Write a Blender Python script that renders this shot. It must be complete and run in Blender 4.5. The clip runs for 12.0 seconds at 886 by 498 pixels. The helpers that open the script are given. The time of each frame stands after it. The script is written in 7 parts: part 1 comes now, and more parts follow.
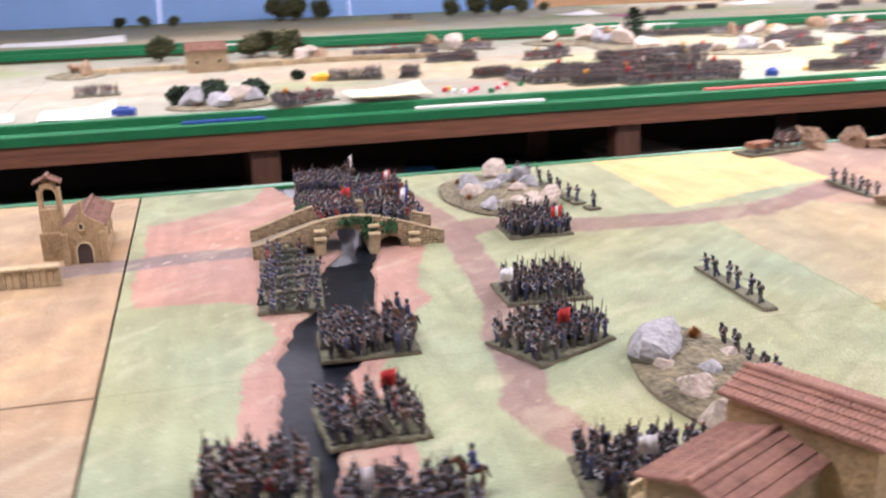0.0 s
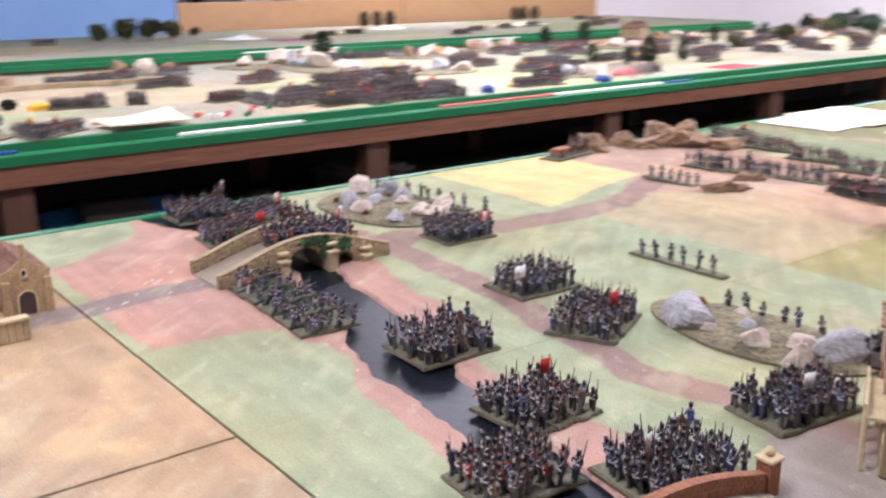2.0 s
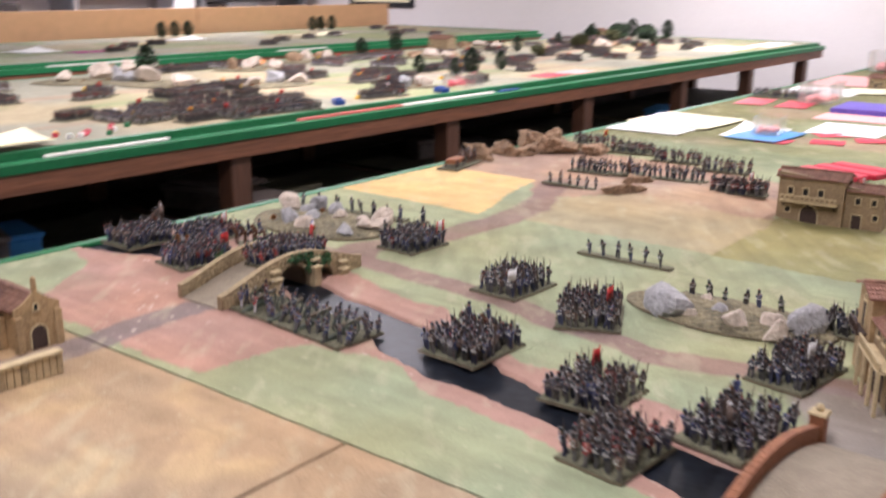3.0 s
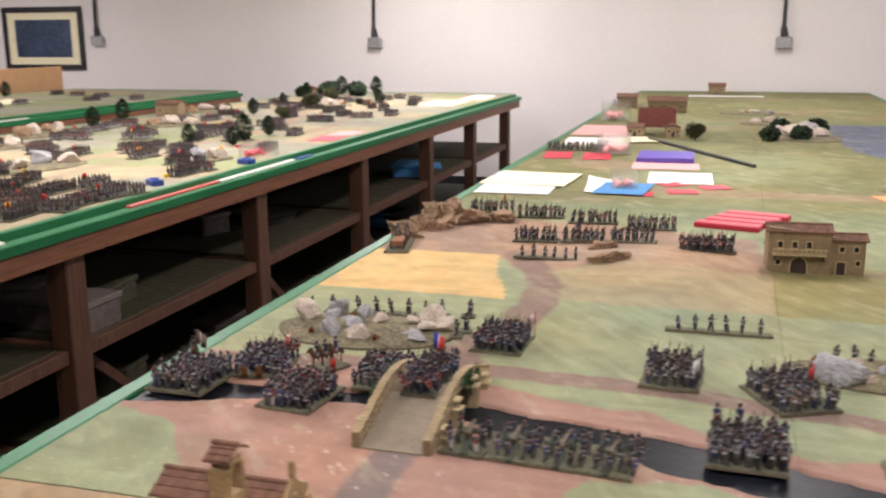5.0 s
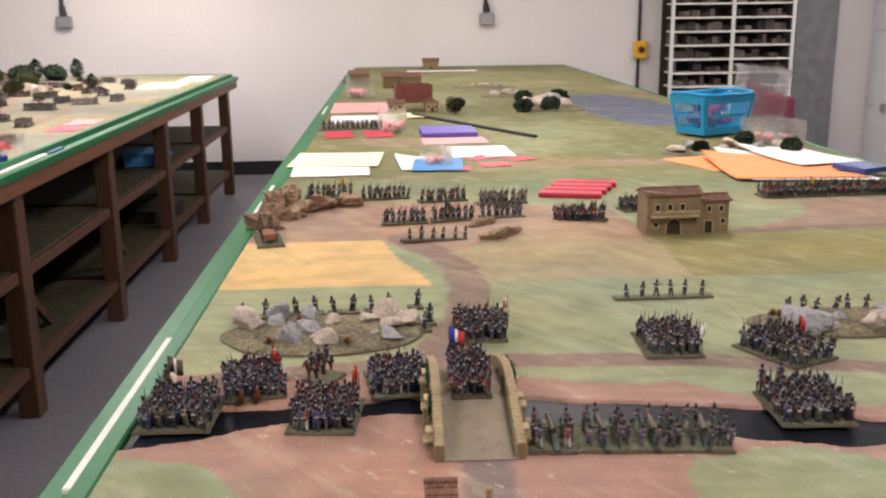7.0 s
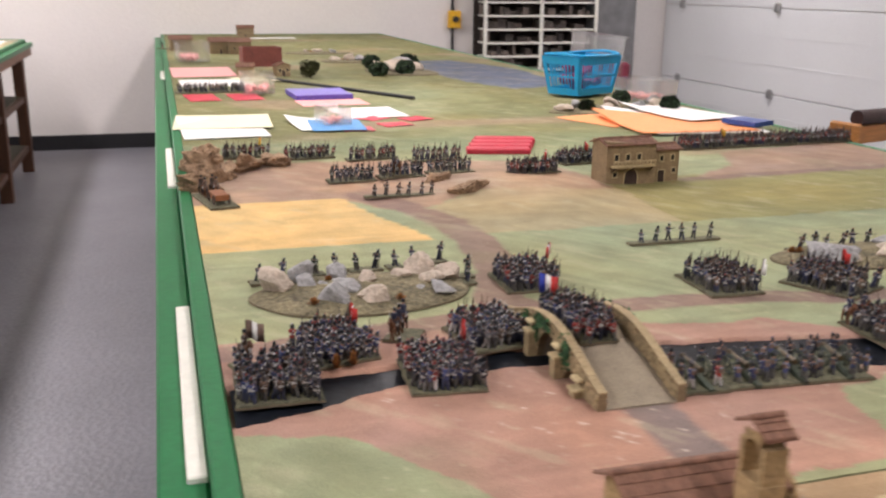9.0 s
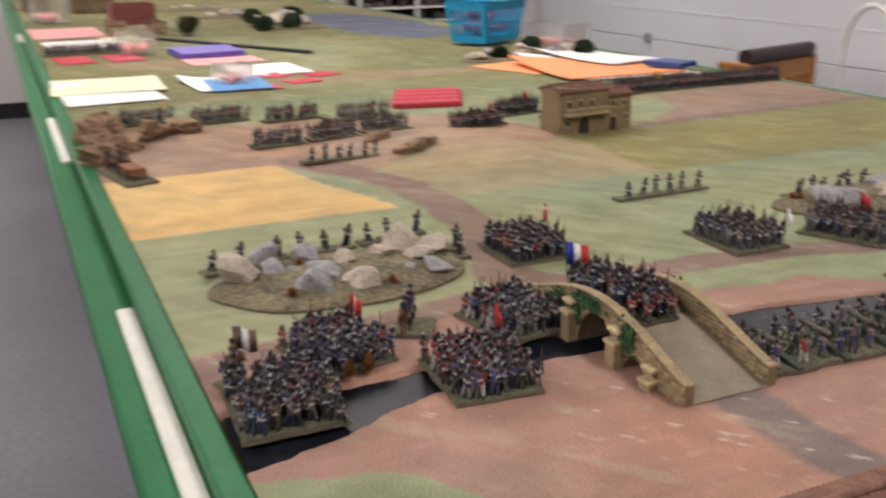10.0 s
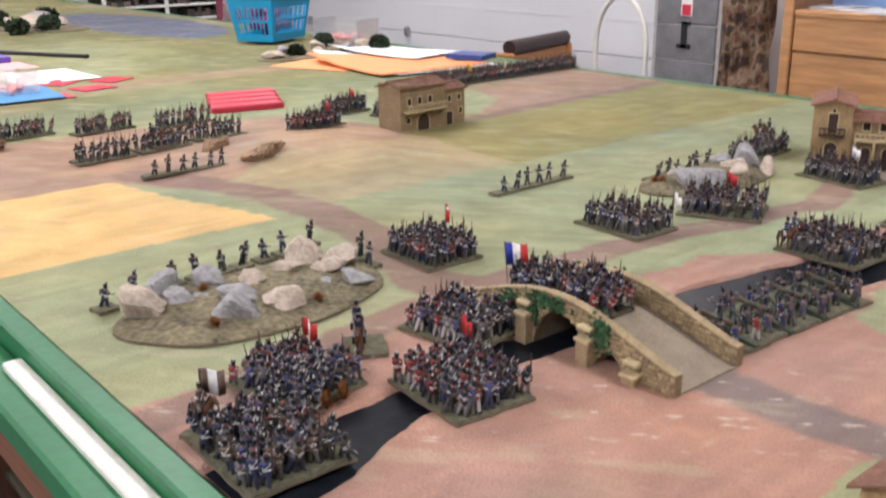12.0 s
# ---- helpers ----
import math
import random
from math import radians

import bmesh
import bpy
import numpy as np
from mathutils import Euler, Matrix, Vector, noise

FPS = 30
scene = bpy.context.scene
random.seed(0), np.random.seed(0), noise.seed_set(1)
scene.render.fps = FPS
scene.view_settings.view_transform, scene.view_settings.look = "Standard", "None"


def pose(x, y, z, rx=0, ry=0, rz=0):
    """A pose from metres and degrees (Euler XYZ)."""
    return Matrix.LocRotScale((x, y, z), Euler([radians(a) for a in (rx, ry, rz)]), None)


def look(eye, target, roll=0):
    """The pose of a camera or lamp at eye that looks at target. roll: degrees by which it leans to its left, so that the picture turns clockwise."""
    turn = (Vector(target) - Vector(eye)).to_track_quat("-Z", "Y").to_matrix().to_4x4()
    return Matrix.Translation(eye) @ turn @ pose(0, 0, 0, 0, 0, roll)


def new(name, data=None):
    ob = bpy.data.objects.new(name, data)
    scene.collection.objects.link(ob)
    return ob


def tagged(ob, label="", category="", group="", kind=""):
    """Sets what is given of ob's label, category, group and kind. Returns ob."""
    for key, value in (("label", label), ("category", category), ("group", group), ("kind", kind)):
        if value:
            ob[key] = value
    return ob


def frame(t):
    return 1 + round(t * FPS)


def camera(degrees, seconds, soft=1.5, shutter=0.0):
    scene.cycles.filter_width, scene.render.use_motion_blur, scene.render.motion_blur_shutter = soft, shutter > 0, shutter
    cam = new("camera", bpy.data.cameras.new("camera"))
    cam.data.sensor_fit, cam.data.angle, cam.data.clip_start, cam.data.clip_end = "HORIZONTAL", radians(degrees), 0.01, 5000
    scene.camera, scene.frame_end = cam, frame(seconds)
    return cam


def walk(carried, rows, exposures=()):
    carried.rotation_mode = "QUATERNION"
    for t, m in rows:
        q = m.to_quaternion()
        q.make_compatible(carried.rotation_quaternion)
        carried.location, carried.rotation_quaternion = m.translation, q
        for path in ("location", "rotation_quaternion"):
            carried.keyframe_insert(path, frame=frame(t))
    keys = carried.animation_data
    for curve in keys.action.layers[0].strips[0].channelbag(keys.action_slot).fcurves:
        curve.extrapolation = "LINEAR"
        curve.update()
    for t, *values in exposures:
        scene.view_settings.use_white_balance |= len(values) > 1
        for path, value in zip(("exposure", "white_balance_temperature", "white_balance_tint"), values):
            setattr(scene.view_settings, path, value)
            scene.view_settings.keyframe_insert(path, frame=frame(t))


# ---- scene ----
cam = camera(49.7, 12.0, soft=2.2, shutter=0.8)
PATH = [
    (0, (0.02, 0.021, 1.314), (0.444, 1.884, 0.725), -1.7),
    (0.5, (-0.165, -0.012, 1.34), (0.466, 1.801, 0.78), -1.1),
    (1, (-0.284, 0.033, 1.336), (0.443, 1.81, 0.775), -0.4),
    (1.5, (-0.379, 0.147, 1.307), (0.556, 1.817, 0.723), -1.0),
    (2, (-0.506, 0.194, 1.318), (0.661, 1.721, 0.765), -0.3),
    (2.5, (-0.7, 0.251, 1.371), (0.697, 1.571, 0.818), -0.2),
    (3, (-0.804, 0.35, 1.35), (0.697, 1.557, 0.81), 0.3),
    (3.2, (-0.817, 0.422, 1.357), (0.749, 1.559, 0.851), -0.0),
    (5, (-1.022, 1.117, 1.391), (0.845, 1.685, 0.954), -0.4),
    (5.5, (-0.994, 1.274, 1.383), (0.899, 1.721, 0.916), -0.2),
    (6, (-1.019, 1.433, 1.379), (0.914, 1.64, 0.907), -1.1),
    (6.5, (-1.027, 1.542, 1.381), (0.918, 1.519, 0.917), -0.1),
    (6.7, (-1.014, 1.572, 1.393), (0.929, 1.514, 0.918), -0.4),
    (8.3, (-0.881, 1.811, 1.326), (1.027, 1.499, 0.813), -0.3),
    (8.5, (-0.874, 1.882, 1.324), (1.017, 1.499, 0.798), -0.4),
    (9, (-0.825, 2.001, 1.318), (1.025, 1.458, 0.785), 0.6),
    (9.5, (-0.686, 2.065, 1.297), (1.13, 1.449, 0.729), 0.4),
    (10, (-0.573, 2.087, 1.278), (1.159, 1.301, 0.659), -0.6),
    (10.5, (-0.496, 2.151, 1.275), (1.09, 1.104, 0.65), 0.6),
    (11, (-0.441, 2.229, 1.283), (1.012, 1.001, 0.664), -0.8),
    (11.5, (-0.423, 2.239, 1.286), (1.034, 1.005, 0.692), 0.4),
    (12, (-0.422, 2.23, 1.278), (1.037, 1.016, 0.645), -0.6),
]
walk(cam, [(t, look(eye, target, roll)) for t, eye, target, roll in PATH],
     [(0, 0.55, 5850, 24), (0.5, 0.6, 5860, 24), (1, 0.55, 5870, 25), (1.5, 0.5, 5880, 25), (2, 0.44, 5680, 22), (2.5, 0.08, 6000, 22), (3, 0.12, 6020, 20), (5.5, -0.14, 6450, 15), (6, -0.03, 6470, 15), (6.5, -0.24, 6500, 16), (8.5, -0.2, 6350, 15), (9.5, -0.13, 6450, 15), (10, -0.45, 6450, 14), (10.5, -0.27, 6250, 12), (11, -0.28, 6150, 14), (11.5, -0.05, 6080, 15), (12, -0.02, 6080, 15)])

# world and light: a closed room lit by ceiling fittings out of view
TOP, FLOOR = 0.87, -0.13
X_END, Y_S, Y_N, X_W, CEIL = 8.2, -3.0, 10.2, -4.0, 2.75
world = bpy.data.worlds.new("world")
scene.world = world
world.use_nodes = True
world.node_tree.nodes["Background"].inputs[0].default_value = (0.8, 0.85, 1.0, 1)
world.node_tree.nodes["Background"].inputs[1].default_value = 0.05

# all unseen; the two at y -1.9 are added to brighten the door wall
LAMP_PLACES = [(-0.8, 0.9, 35), (2.6, 0.9, 50), (6.2, 0.9, 40), (-0.8, 3.7, 60), (2.6, 3.7, 84), (6.2, 3.7, 98), (0.6, 8.6, 150), (5.0, 8.6, 115), (3.0, -1.9, 42), (6.2, -1.9, 34)]
for lx, ly, watts in LAMP_PLACES:
    ld = bpy.data.lights.new("ceiling_lamp", "AREA")
    ld.shape, ld.size, ld.size_y, ld.energy, ld.color = "RECTANGLE", 1.5, 0.3, watts, (1.0, 0.935, 0.915)
    lo = new("ceiling_lamp", ld)
    lo.location = (lx, ly, CEIL - 0.11)


# ---------- materials ----------
def mat(name, col, rough=0.7, metal=0.0, var=0.18, scale=30.0, bump=0.15, fine=6.0, spec=0.5, isl=0.0, rnd=0.0):
    m = bpy.data.materials.new(name)
    m.use_nodes = True
    nt = m.node_tree
    n, l = nt.nodes, nt.links
    b = n["Principled BSDF"]
    b.inputs["Roughness"].default_value, b.inputs["Metallic"].default_value = rough, metal
    b.inputs["Specular IOR Level"].default_value = spec
    tc = n.new("ShaderNodeTexCoord")
    a = n.new("ShaderNodeTexNoise")
    a.inputs["Scale"].default_value, a.inputs["Detail"].default_value = scale, 5
    c = n.new("ShaderNodeTexNoise")
    c.inputs["Scale"].default_value, c.inputs["Detail"].default_value = scale * fine, 3
    l.new(tc.outputs["Object"], a.inputs["Vector"])
    l.new(tc.outputs["Object"], c.inputs["Vector"])
    add = n.new("ShaderNodeMath")
    add.operation = "ADD"
    l.new(a.outputs["Fac"], add.inputs[0])
    l.new(c.outputs["Fac"], add.inputs[1])
    last = add
    for amount, node, out in ((isl, "ShaderNodeNewGeometry", "Random Per Island"), (rnd, "ShaderNodeObjectInfo", "Random")):
        if amount:
            g = n.new(node)
            k = n.new("ShaderNodeMath")
            k.operation, k.inputs[1].default_value, k.inputs[2].default_value = "MULTIPLY_ADD", amount, -amount / 2
            l.new(g.outputs[out], k.inputs[0])
            s = n.new("ShaderNodeMath")
            l.new(last.outputs[0], s.inputs[0])
            l.new(k.outputs[0], s.inputs[1])
            last = s
    r = n.new("ShaderNodeMapRange")
    r.inputs["From Min"].default_value, r.inputs["From Max"].default_value = 0.6, 1.4
    r.inputs["To Min"].default_value, r.inputs["To Max"].default_value = 1 - var * 1.6, 1 + var * 1.6
    l.new(last.outputs[0], r.inputs["Value"])
    mx = n.new("ShaderNodeVectorMath")
    mx.operation = "SCALE"
    mx.inputs[0].default_value = col
    l.new(r.outputs[0], mx.inputs["Scale"])
    l.new(mx.outputs[0], b.inputs["Base Color"])
    if bump:
        bp = n.new("ShaderNodeBump")
        bp.inputs["Strength"].default_value, bp.inputs["Distance"].default_value = bump, 0.3 / scale
        l.new(c.outputs["Fac"], bp.inputs["Height"])
        l.new(bp.outputs[0], b.inputs["Normal"])
    return m


def painted_ground(name, rough=0.85):
    """Painted board: the paint regions are in the mesh's colour attribute; brush and grain are added here."""
    m = mat(name, (1, 1, 1), rough, var=0.12, scale=16.0, bump=0.36, fine=22.0, spec=0.25)
    nt = m.node_tree
    at = nt.nodes.new("ShaderNodeAttribute")
    at.attribute_name = "paint"
    sc = next(k for k in nt.nodes if k.bl_idname == "ShaderNodeVectorMath")
    nt.links.new(at.outputs["Color"], sc.inputs[0])
    return m


def glass_like(name, col, rough=0.25, trans=0.7):
    m = mat(name, col, rough, var=0.05, scale=10, bump=0.05)
    m.node_tree.nodes["Principled BSDF"].inputs["Transmission Weight"].default_value = trans
    return m


def wood(name, col, rough=0.55, sx=2.0, sy=30.0, sz=30.0, var=0.22):
    m = mat(name, col, rough, var=var, scale=1.0, bump=0.1, fine=4.0)
    nt = m.node_tree
    mp = nt.nodes.new("ShaderNodeMapping")
    mp.inputs["Scale"].default_value = (sx, sy, sz)
    tc = next(k for k in nt.nodes if k.bl_idname == "ShaderNodeTexCoord")
    nt.links.new(tc.outputs["Object"], mp.inputs["Vector"])
    for k in nt.nodes:
        if k.bl_idname == "ShaderNodeTexNoise":
            nt.links.new(mp.outputs[0], k.inputs["Vector"])
    return m


M_GROUND = painted_ground("painted_terrain")
M_RIVER = mat("river_varnish", (0.008, 0.010, 0.014), 0.36, var=0.5, scale=9, bump=0.02, fine=8, spec=0.09)
M_GREEN = mat("green_gloss_paint", (0.016, 0.155, 0.055), 0.42, var=0.12, scale=8, bump=0.02, fine=10, spec=0.3)
M_WHITE = mat("white_paint", (0.74, 0.73, 0.66), 0.5, var=0.06, scale=12)
M_REDSTRIP = mat("red_paint", (0.5, 0.1, 0.08), 0.5, var=0.1)
M_BLUESTRIP = mat("blue_plastic", (0.02, 0.06, 0.26), 0.35, var=0.1)
M_BEAM = wood("stained_beam", (0.19, 0.075, 0.035), 0.5)
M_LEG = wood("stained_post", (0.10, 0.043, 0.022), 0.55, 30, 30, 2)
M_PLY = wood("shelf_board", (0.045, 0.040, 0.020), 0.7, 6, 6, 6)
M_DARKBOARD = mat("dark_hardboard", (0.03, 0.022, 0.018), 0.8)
M_FLOOR = mat("grey_floor", (0.21, 0.207, 0.235), 0.45, var=0.14, scale=1.6, bump=0.08, fine=30)
M_WALL = mat("white_wall", (0.73, 0.69, 0.665), 0.85, var=0.03, scale=1.2, bump=0.06, fine=40)
M_CEIL = mat("ceiling_paint", (0.72, 0.72, 0.70), 0.9, var=0.03, scale=2)
M_SKIRT = mat("black_skirting", (0.012, 0.012, 0.014), 0.5)
M_BLUEBOARD = mat("blue_display_board", (0.31, 0.51, 0.90), 0.9, var=0.05, scale=3, bump=0.1, fine=60)
M_PEACH = mat("peach_board", (0.74, 0.44, 0.235), 0.8, var=0.05, scale=2.5, bump=0.05)
M_BLACK = mat("black_paint", (0.012, 0.012, 0.013), 0.5)
M_GREYDOOR = mat("white_door_panel", (0.70, 0.71, 0.72), 0.5, var=0.03, scale=1.5, bump=0.06, fine=60)
M_BLOCK = mat("grey_block", (0.20, 0.20, 0.205), 0.9, var=0.2, scale=9, bump=0.5, fine=12, rnd=0.25)
M_MORTAR = mat("mortar", (0.42, 0.40, 0.37), 0.9, var=0.15, scale=30)
M_PINE = wood("pine_cabinet", (0.52, 0.27, 0.11), 0.45, 1.5, 10, 14, var=0.16)
M_STONE = mat("sand_stone", (0.34, 0.26, 0.145), 0.85, var=0.22, scale=60, bump=0.4, isl=0.5)
M_STONECAP = mat("pale_coping", (0.50, 0.40, 0.23), 0.85, var=0.15, scale=60, isl=0.3)
M_BRIDGEBODY = mat("bridge_mortar", (0.22, 0.16, 0.09), 0.9, var=0.2, scale=60)
M_DECK = mat("bridge_deck", (0.26, 0.215, 0.155), 0.9, var=0.14, scale=50, bump=0.3)
M_REDBRICK = mat("brick_bridge", (0.25, 0.10, 0.045), 0.8, var=0.2, scale=50, bump=0.4, isl=0.4)
M_IVY = mat("ivy", (0.03, 0.09, 0.03), 0.8, var=0.4, scale=120, isl=1.0)
M_PLASTER = mat("ochre_plaster", (0.35, 0.24, 0.12), 0.9, var=0.25, scale=40, bump=0.3)
M_PLASTER_B = mat("sandy_plaster", (0.27, 0.195, 0.11), 0.9, var=0.22, scale=40, bump=0.3)
M_TILE = mat("clay_roof_tile", (0.27, 0.135, 0.092), 0.8, var=0.2, scale=60, bump=0.2, isl=0.25, rnd=0.2)
M_TILE_D = mat("dark_roof_tile", (0.19, 0.095, 0.062), 0.85, var=0.2, scale=60, bump=0.2, isl=0.5)
M_WOODDARK = mat("dark_timber", (0.045, 0.025, 0.018), 0.7, var=0.3, scale=60)
M_HOLE = mat("dark_opening", (0.012, 0.010, 0.009), 0.9)
M_ROCK_G = mat("grey_rock", (0.30, 0.295, 0.295), 0.85, var=0.30, scale=26, bump=0.35, isl=0.6)
M_ROCK_T = mat("tan_rock", (0.47, 0.395, 0.32), 0.85, var=0.26, scale=26, bump=0.35, isl=0.5)
M_ROCK_B = mat("brown_cork_rock", (0.33, 0.215, 0.13), 0.9, var=0.5, scale=40, bump=0.9, fine=8, isl=0.5)
M_EARTH = mat("earth_base", (0.175, 0.15, 0.088), 0.95, var=0.55, scale=22, bump=0.6)
M_BASE = mat("flocked_base", (0.135, 0.13, 0.080), 0.95, var=0.4, scale=150, bump=0.6, rnd=0.3)
M_BASE_EDGE = mat("card_edge", (0.155, 0.125, 0.08), 0.9)
M_TUFT = mat("rust_tuft", (0.30, 0.12, 0.03), 0.95, var=0.4, scale=200, bump=0.8)
M_LEAF = mat("model_foliage", (0.07, 0.072, 0.026), 0.9, var=0.4, scale=60, isl=1.2)
M_LEAF_D = mat("dark_foliage", (0.018, 0.035, 0.014), 0.9, var=0.4, scale=60, isl=1.2)
M_BARK = mat("bark", (0.07, 0.045, 0.03), 0.9)
M_PAPER = mat("white_paper", (0.80, 0.79, 0.76), 0.8, var=0.03, scale=20)
M_PAPER_Y = mat("cream_paper", (0.80, 0.74, 0.50), 0.8, var=0.03, scale=20)
M_PINKP = mat("pink_sheet", (0.80, 0.38, 0.36), 0.7, var=0.05, scale=20)
M_REDP = mat("red_card", (0.55, 0.03, 0.06), 0.45, var=0.1, scale=20)
M_ORANGE = mat("orange_folder", (0.85, 0.33, 0.12), 0.6, var=0.06, scale=14)
M_BLUEP = mat("blue_card", (0.06, 0.26, 0.55), 0.5, var=0.08, scale=20)
M_PURPLE = mat("purple_box", (0.12, 0.08, 0.42), 0.45, var=0.08, scale=20)
M_BASKET = mat("blue_plastic_basket", (0.01, 0.31, 0.60), 0.35, var=0.08, scale=12, bump=0.03)
M_MAGENTA = mat("magenta_cloth", (0.30, 0.05, 0.14), 0.9, var=0.3, scale=30)
M_CLEAR = glass_like("clear_plastic", (0.9, 0.9, 0.92), 0.12, 0.9)
M_CLEAR.node_tree.nodes["Principled BSDF"].inputs["Alpha"].default_value = 0.3
M_MAROON = mat("maroon_fabric", (0.20, 0.035, 0.06), 0.9, var=0.2, scale=20)
M_YELLOWP = mat("yellow_plastic", (0.75, 0.42, 0.02), 0.4)
M_BENCHWOOD = wood("bench_wood", (0.42, 0.18, 0.05), 0.4)
M_REDWOOD = wood("red_stained_wood", (0.15, 0.04, 0.028), 0.5)
M_VINYL = mat("brown_vinyl", (0.035, 0.015, 0.013), 0.4, var=0.2, scale=10)
M_CAMO_A = mat("camouflage_cloth", (0.20, 0.12, 0.06), 0.9, var=0.3, scale=30, bump=0.3, fine=5)
nt_ = M_CAMO_A.node_tree
blot = nt_.nodes.new("ShaderNodeTexNoise")
blot.inputs["Scale"].default_value, blot.inputs["Detail"].default_value = 11.0, 2.0
ramp = nt_.nodes.new("ShaderNodeValToRGB")
ramp.color_ramp.interpolation = "CONSTANT"
ramp.color_ramp.elements[0].color = (0.045, 0.028, 0.02, 1)
ramp.color_ramp.elements[1].position, ramp.color_ramp.elements[1].color = 0.44, (0.17, 0.095, 0.055, 1)
for at_, c_ in ((0.53, (0.27, 0.185, 0.12, 1)), (0.61, (0.09, 0.06, 0.04, 1))):
    ramp.color_ramp.elements.new(at_).color = c_
nt_.links.new(next(k for k in nt_.nodes if k.bl_idname == "ShaderNodeTexCoord").outputs["Object"], blot.inputs["Vector"])
nt_.links.new(blot.outputs["Fac"], ramp.inputs["Fac"])
nt_.links.new(ramp.outputs["Color"], next(k for k in nt_.nodes if k.bl_idname == "ShaderNodeVectorMath").inputs[0])
M_GALV = mat("galvanised", (0.38, 0.38, 0.38), 0.4, 0.7)
M_BOOK = mat("book_mix", (0.10, 0.08, 0.07), 0.7, isl=1.2, var=0.4)
M_SEA = mat("sea_print", (0.035, 0.055, 0.10), 0.4, var=0.5, scale=5)
M_TUBE = bpy.data.materials.new("lamp_diffuser")
M_TUBE.use_nodes = True
M_TUBE.node_tree.nodes["Principled BSDF"].inputs["Emission Color"].default_value = (1, 0.95, 0.88, 1)
M_TUBE.node_tree.nodes["Principled BSDF"].inputs["Emission Strength"].default_value = 6.0

COATS = {
    "blue": mat("blue_coat", (0.038, 0.048, 0.12), 0.65, var=0.4, scale=300, bump=0, rnd=0.8),
    "navy": mat("navy_coat", (0.028, 0.032, 0.062), 0.7, var=0.4, scale=300, bump=0, rnd=0.8),
    "red": mat("red_coat", (0.22, 0.030, 0.026), 0.75, var=0.4, scale=300, bump=0, rnd=0.6),
    "grey": mat("grey_coat", (0.13, 0.125, 0.135), 0.75, var=0.4, scale=300, bump=0, rnd=0.8),
    "brown": mat("brown_coat", (0.12, 0.08, 0.06), 0.75, var=0.4, scale=300, bump=0, rnd=0.8),
    "green": mat("green_coat", (0.034, 0.046, 0.030), 0.75, var=0.4, scale=300, bump=0, rnd=0.6),
}
M_TROUSER_W = mat("white_trousers", (0.27, 0.255, 0.25), 0.8, var=0.5, scale=300, bump=0, rnd=1.0)
M_TROUSER_D = mat("grey_trousers", (0.09, 0.085, 0.08), 0.8, var=0.3, scale=300, bump=0, rnd=0.6)
M_SKIN = mat("figure_flesh", (0.34, 0.18, 0.12), 0.7, bump=0)
M_SHAKO = mat("black_shako", (0.016, 0.017, 0.022), 0.5, bump=0)
M_MUSKET = mat("musket_wood", (0.06, 0.038, 0.028), 0.6, bump=0)
M_BELT = mat("white_belt", (0.52, 0.51, 0.49), 0.7, bump=0)
M_PACK = mat("hide_pack", (0.13, 0.085, 0.07), 0.8, bump=0, rnd=0.6)
M_HORSE_B = mat("bay_horse", (0.11, 0.045, 0.02), 0.6, bump=0, rnd=0.6)
M_HORSE_D = mat("dark_horse", (0.03, 0.02, 0.017), 0.6, bump=0)
M_GUN = mat("olive_gun_carriage", (0.05, 0.065, 0.045), 0.6, bump=0)
M_BRASS = mat("bronze_barrel", (0.11, 0.085, 0.055), 0.45, 0.6, bump=0)
M_FLAGR = mat("red_flag", (0.46, 0.025, 0.02), 0.7, bump=0)
M_FLAGB = mat("blue_flag", (0.02, 0.04, 0.35), 0.7, bump=0)
M_FLAGW = mat("white_flag", (0.75, 0.74, 0.72), 0.7, bump=0)
M_FLAGY = mat("yellow_flag", (0.65, 0.40, 0.05), 0.7, bump=0)


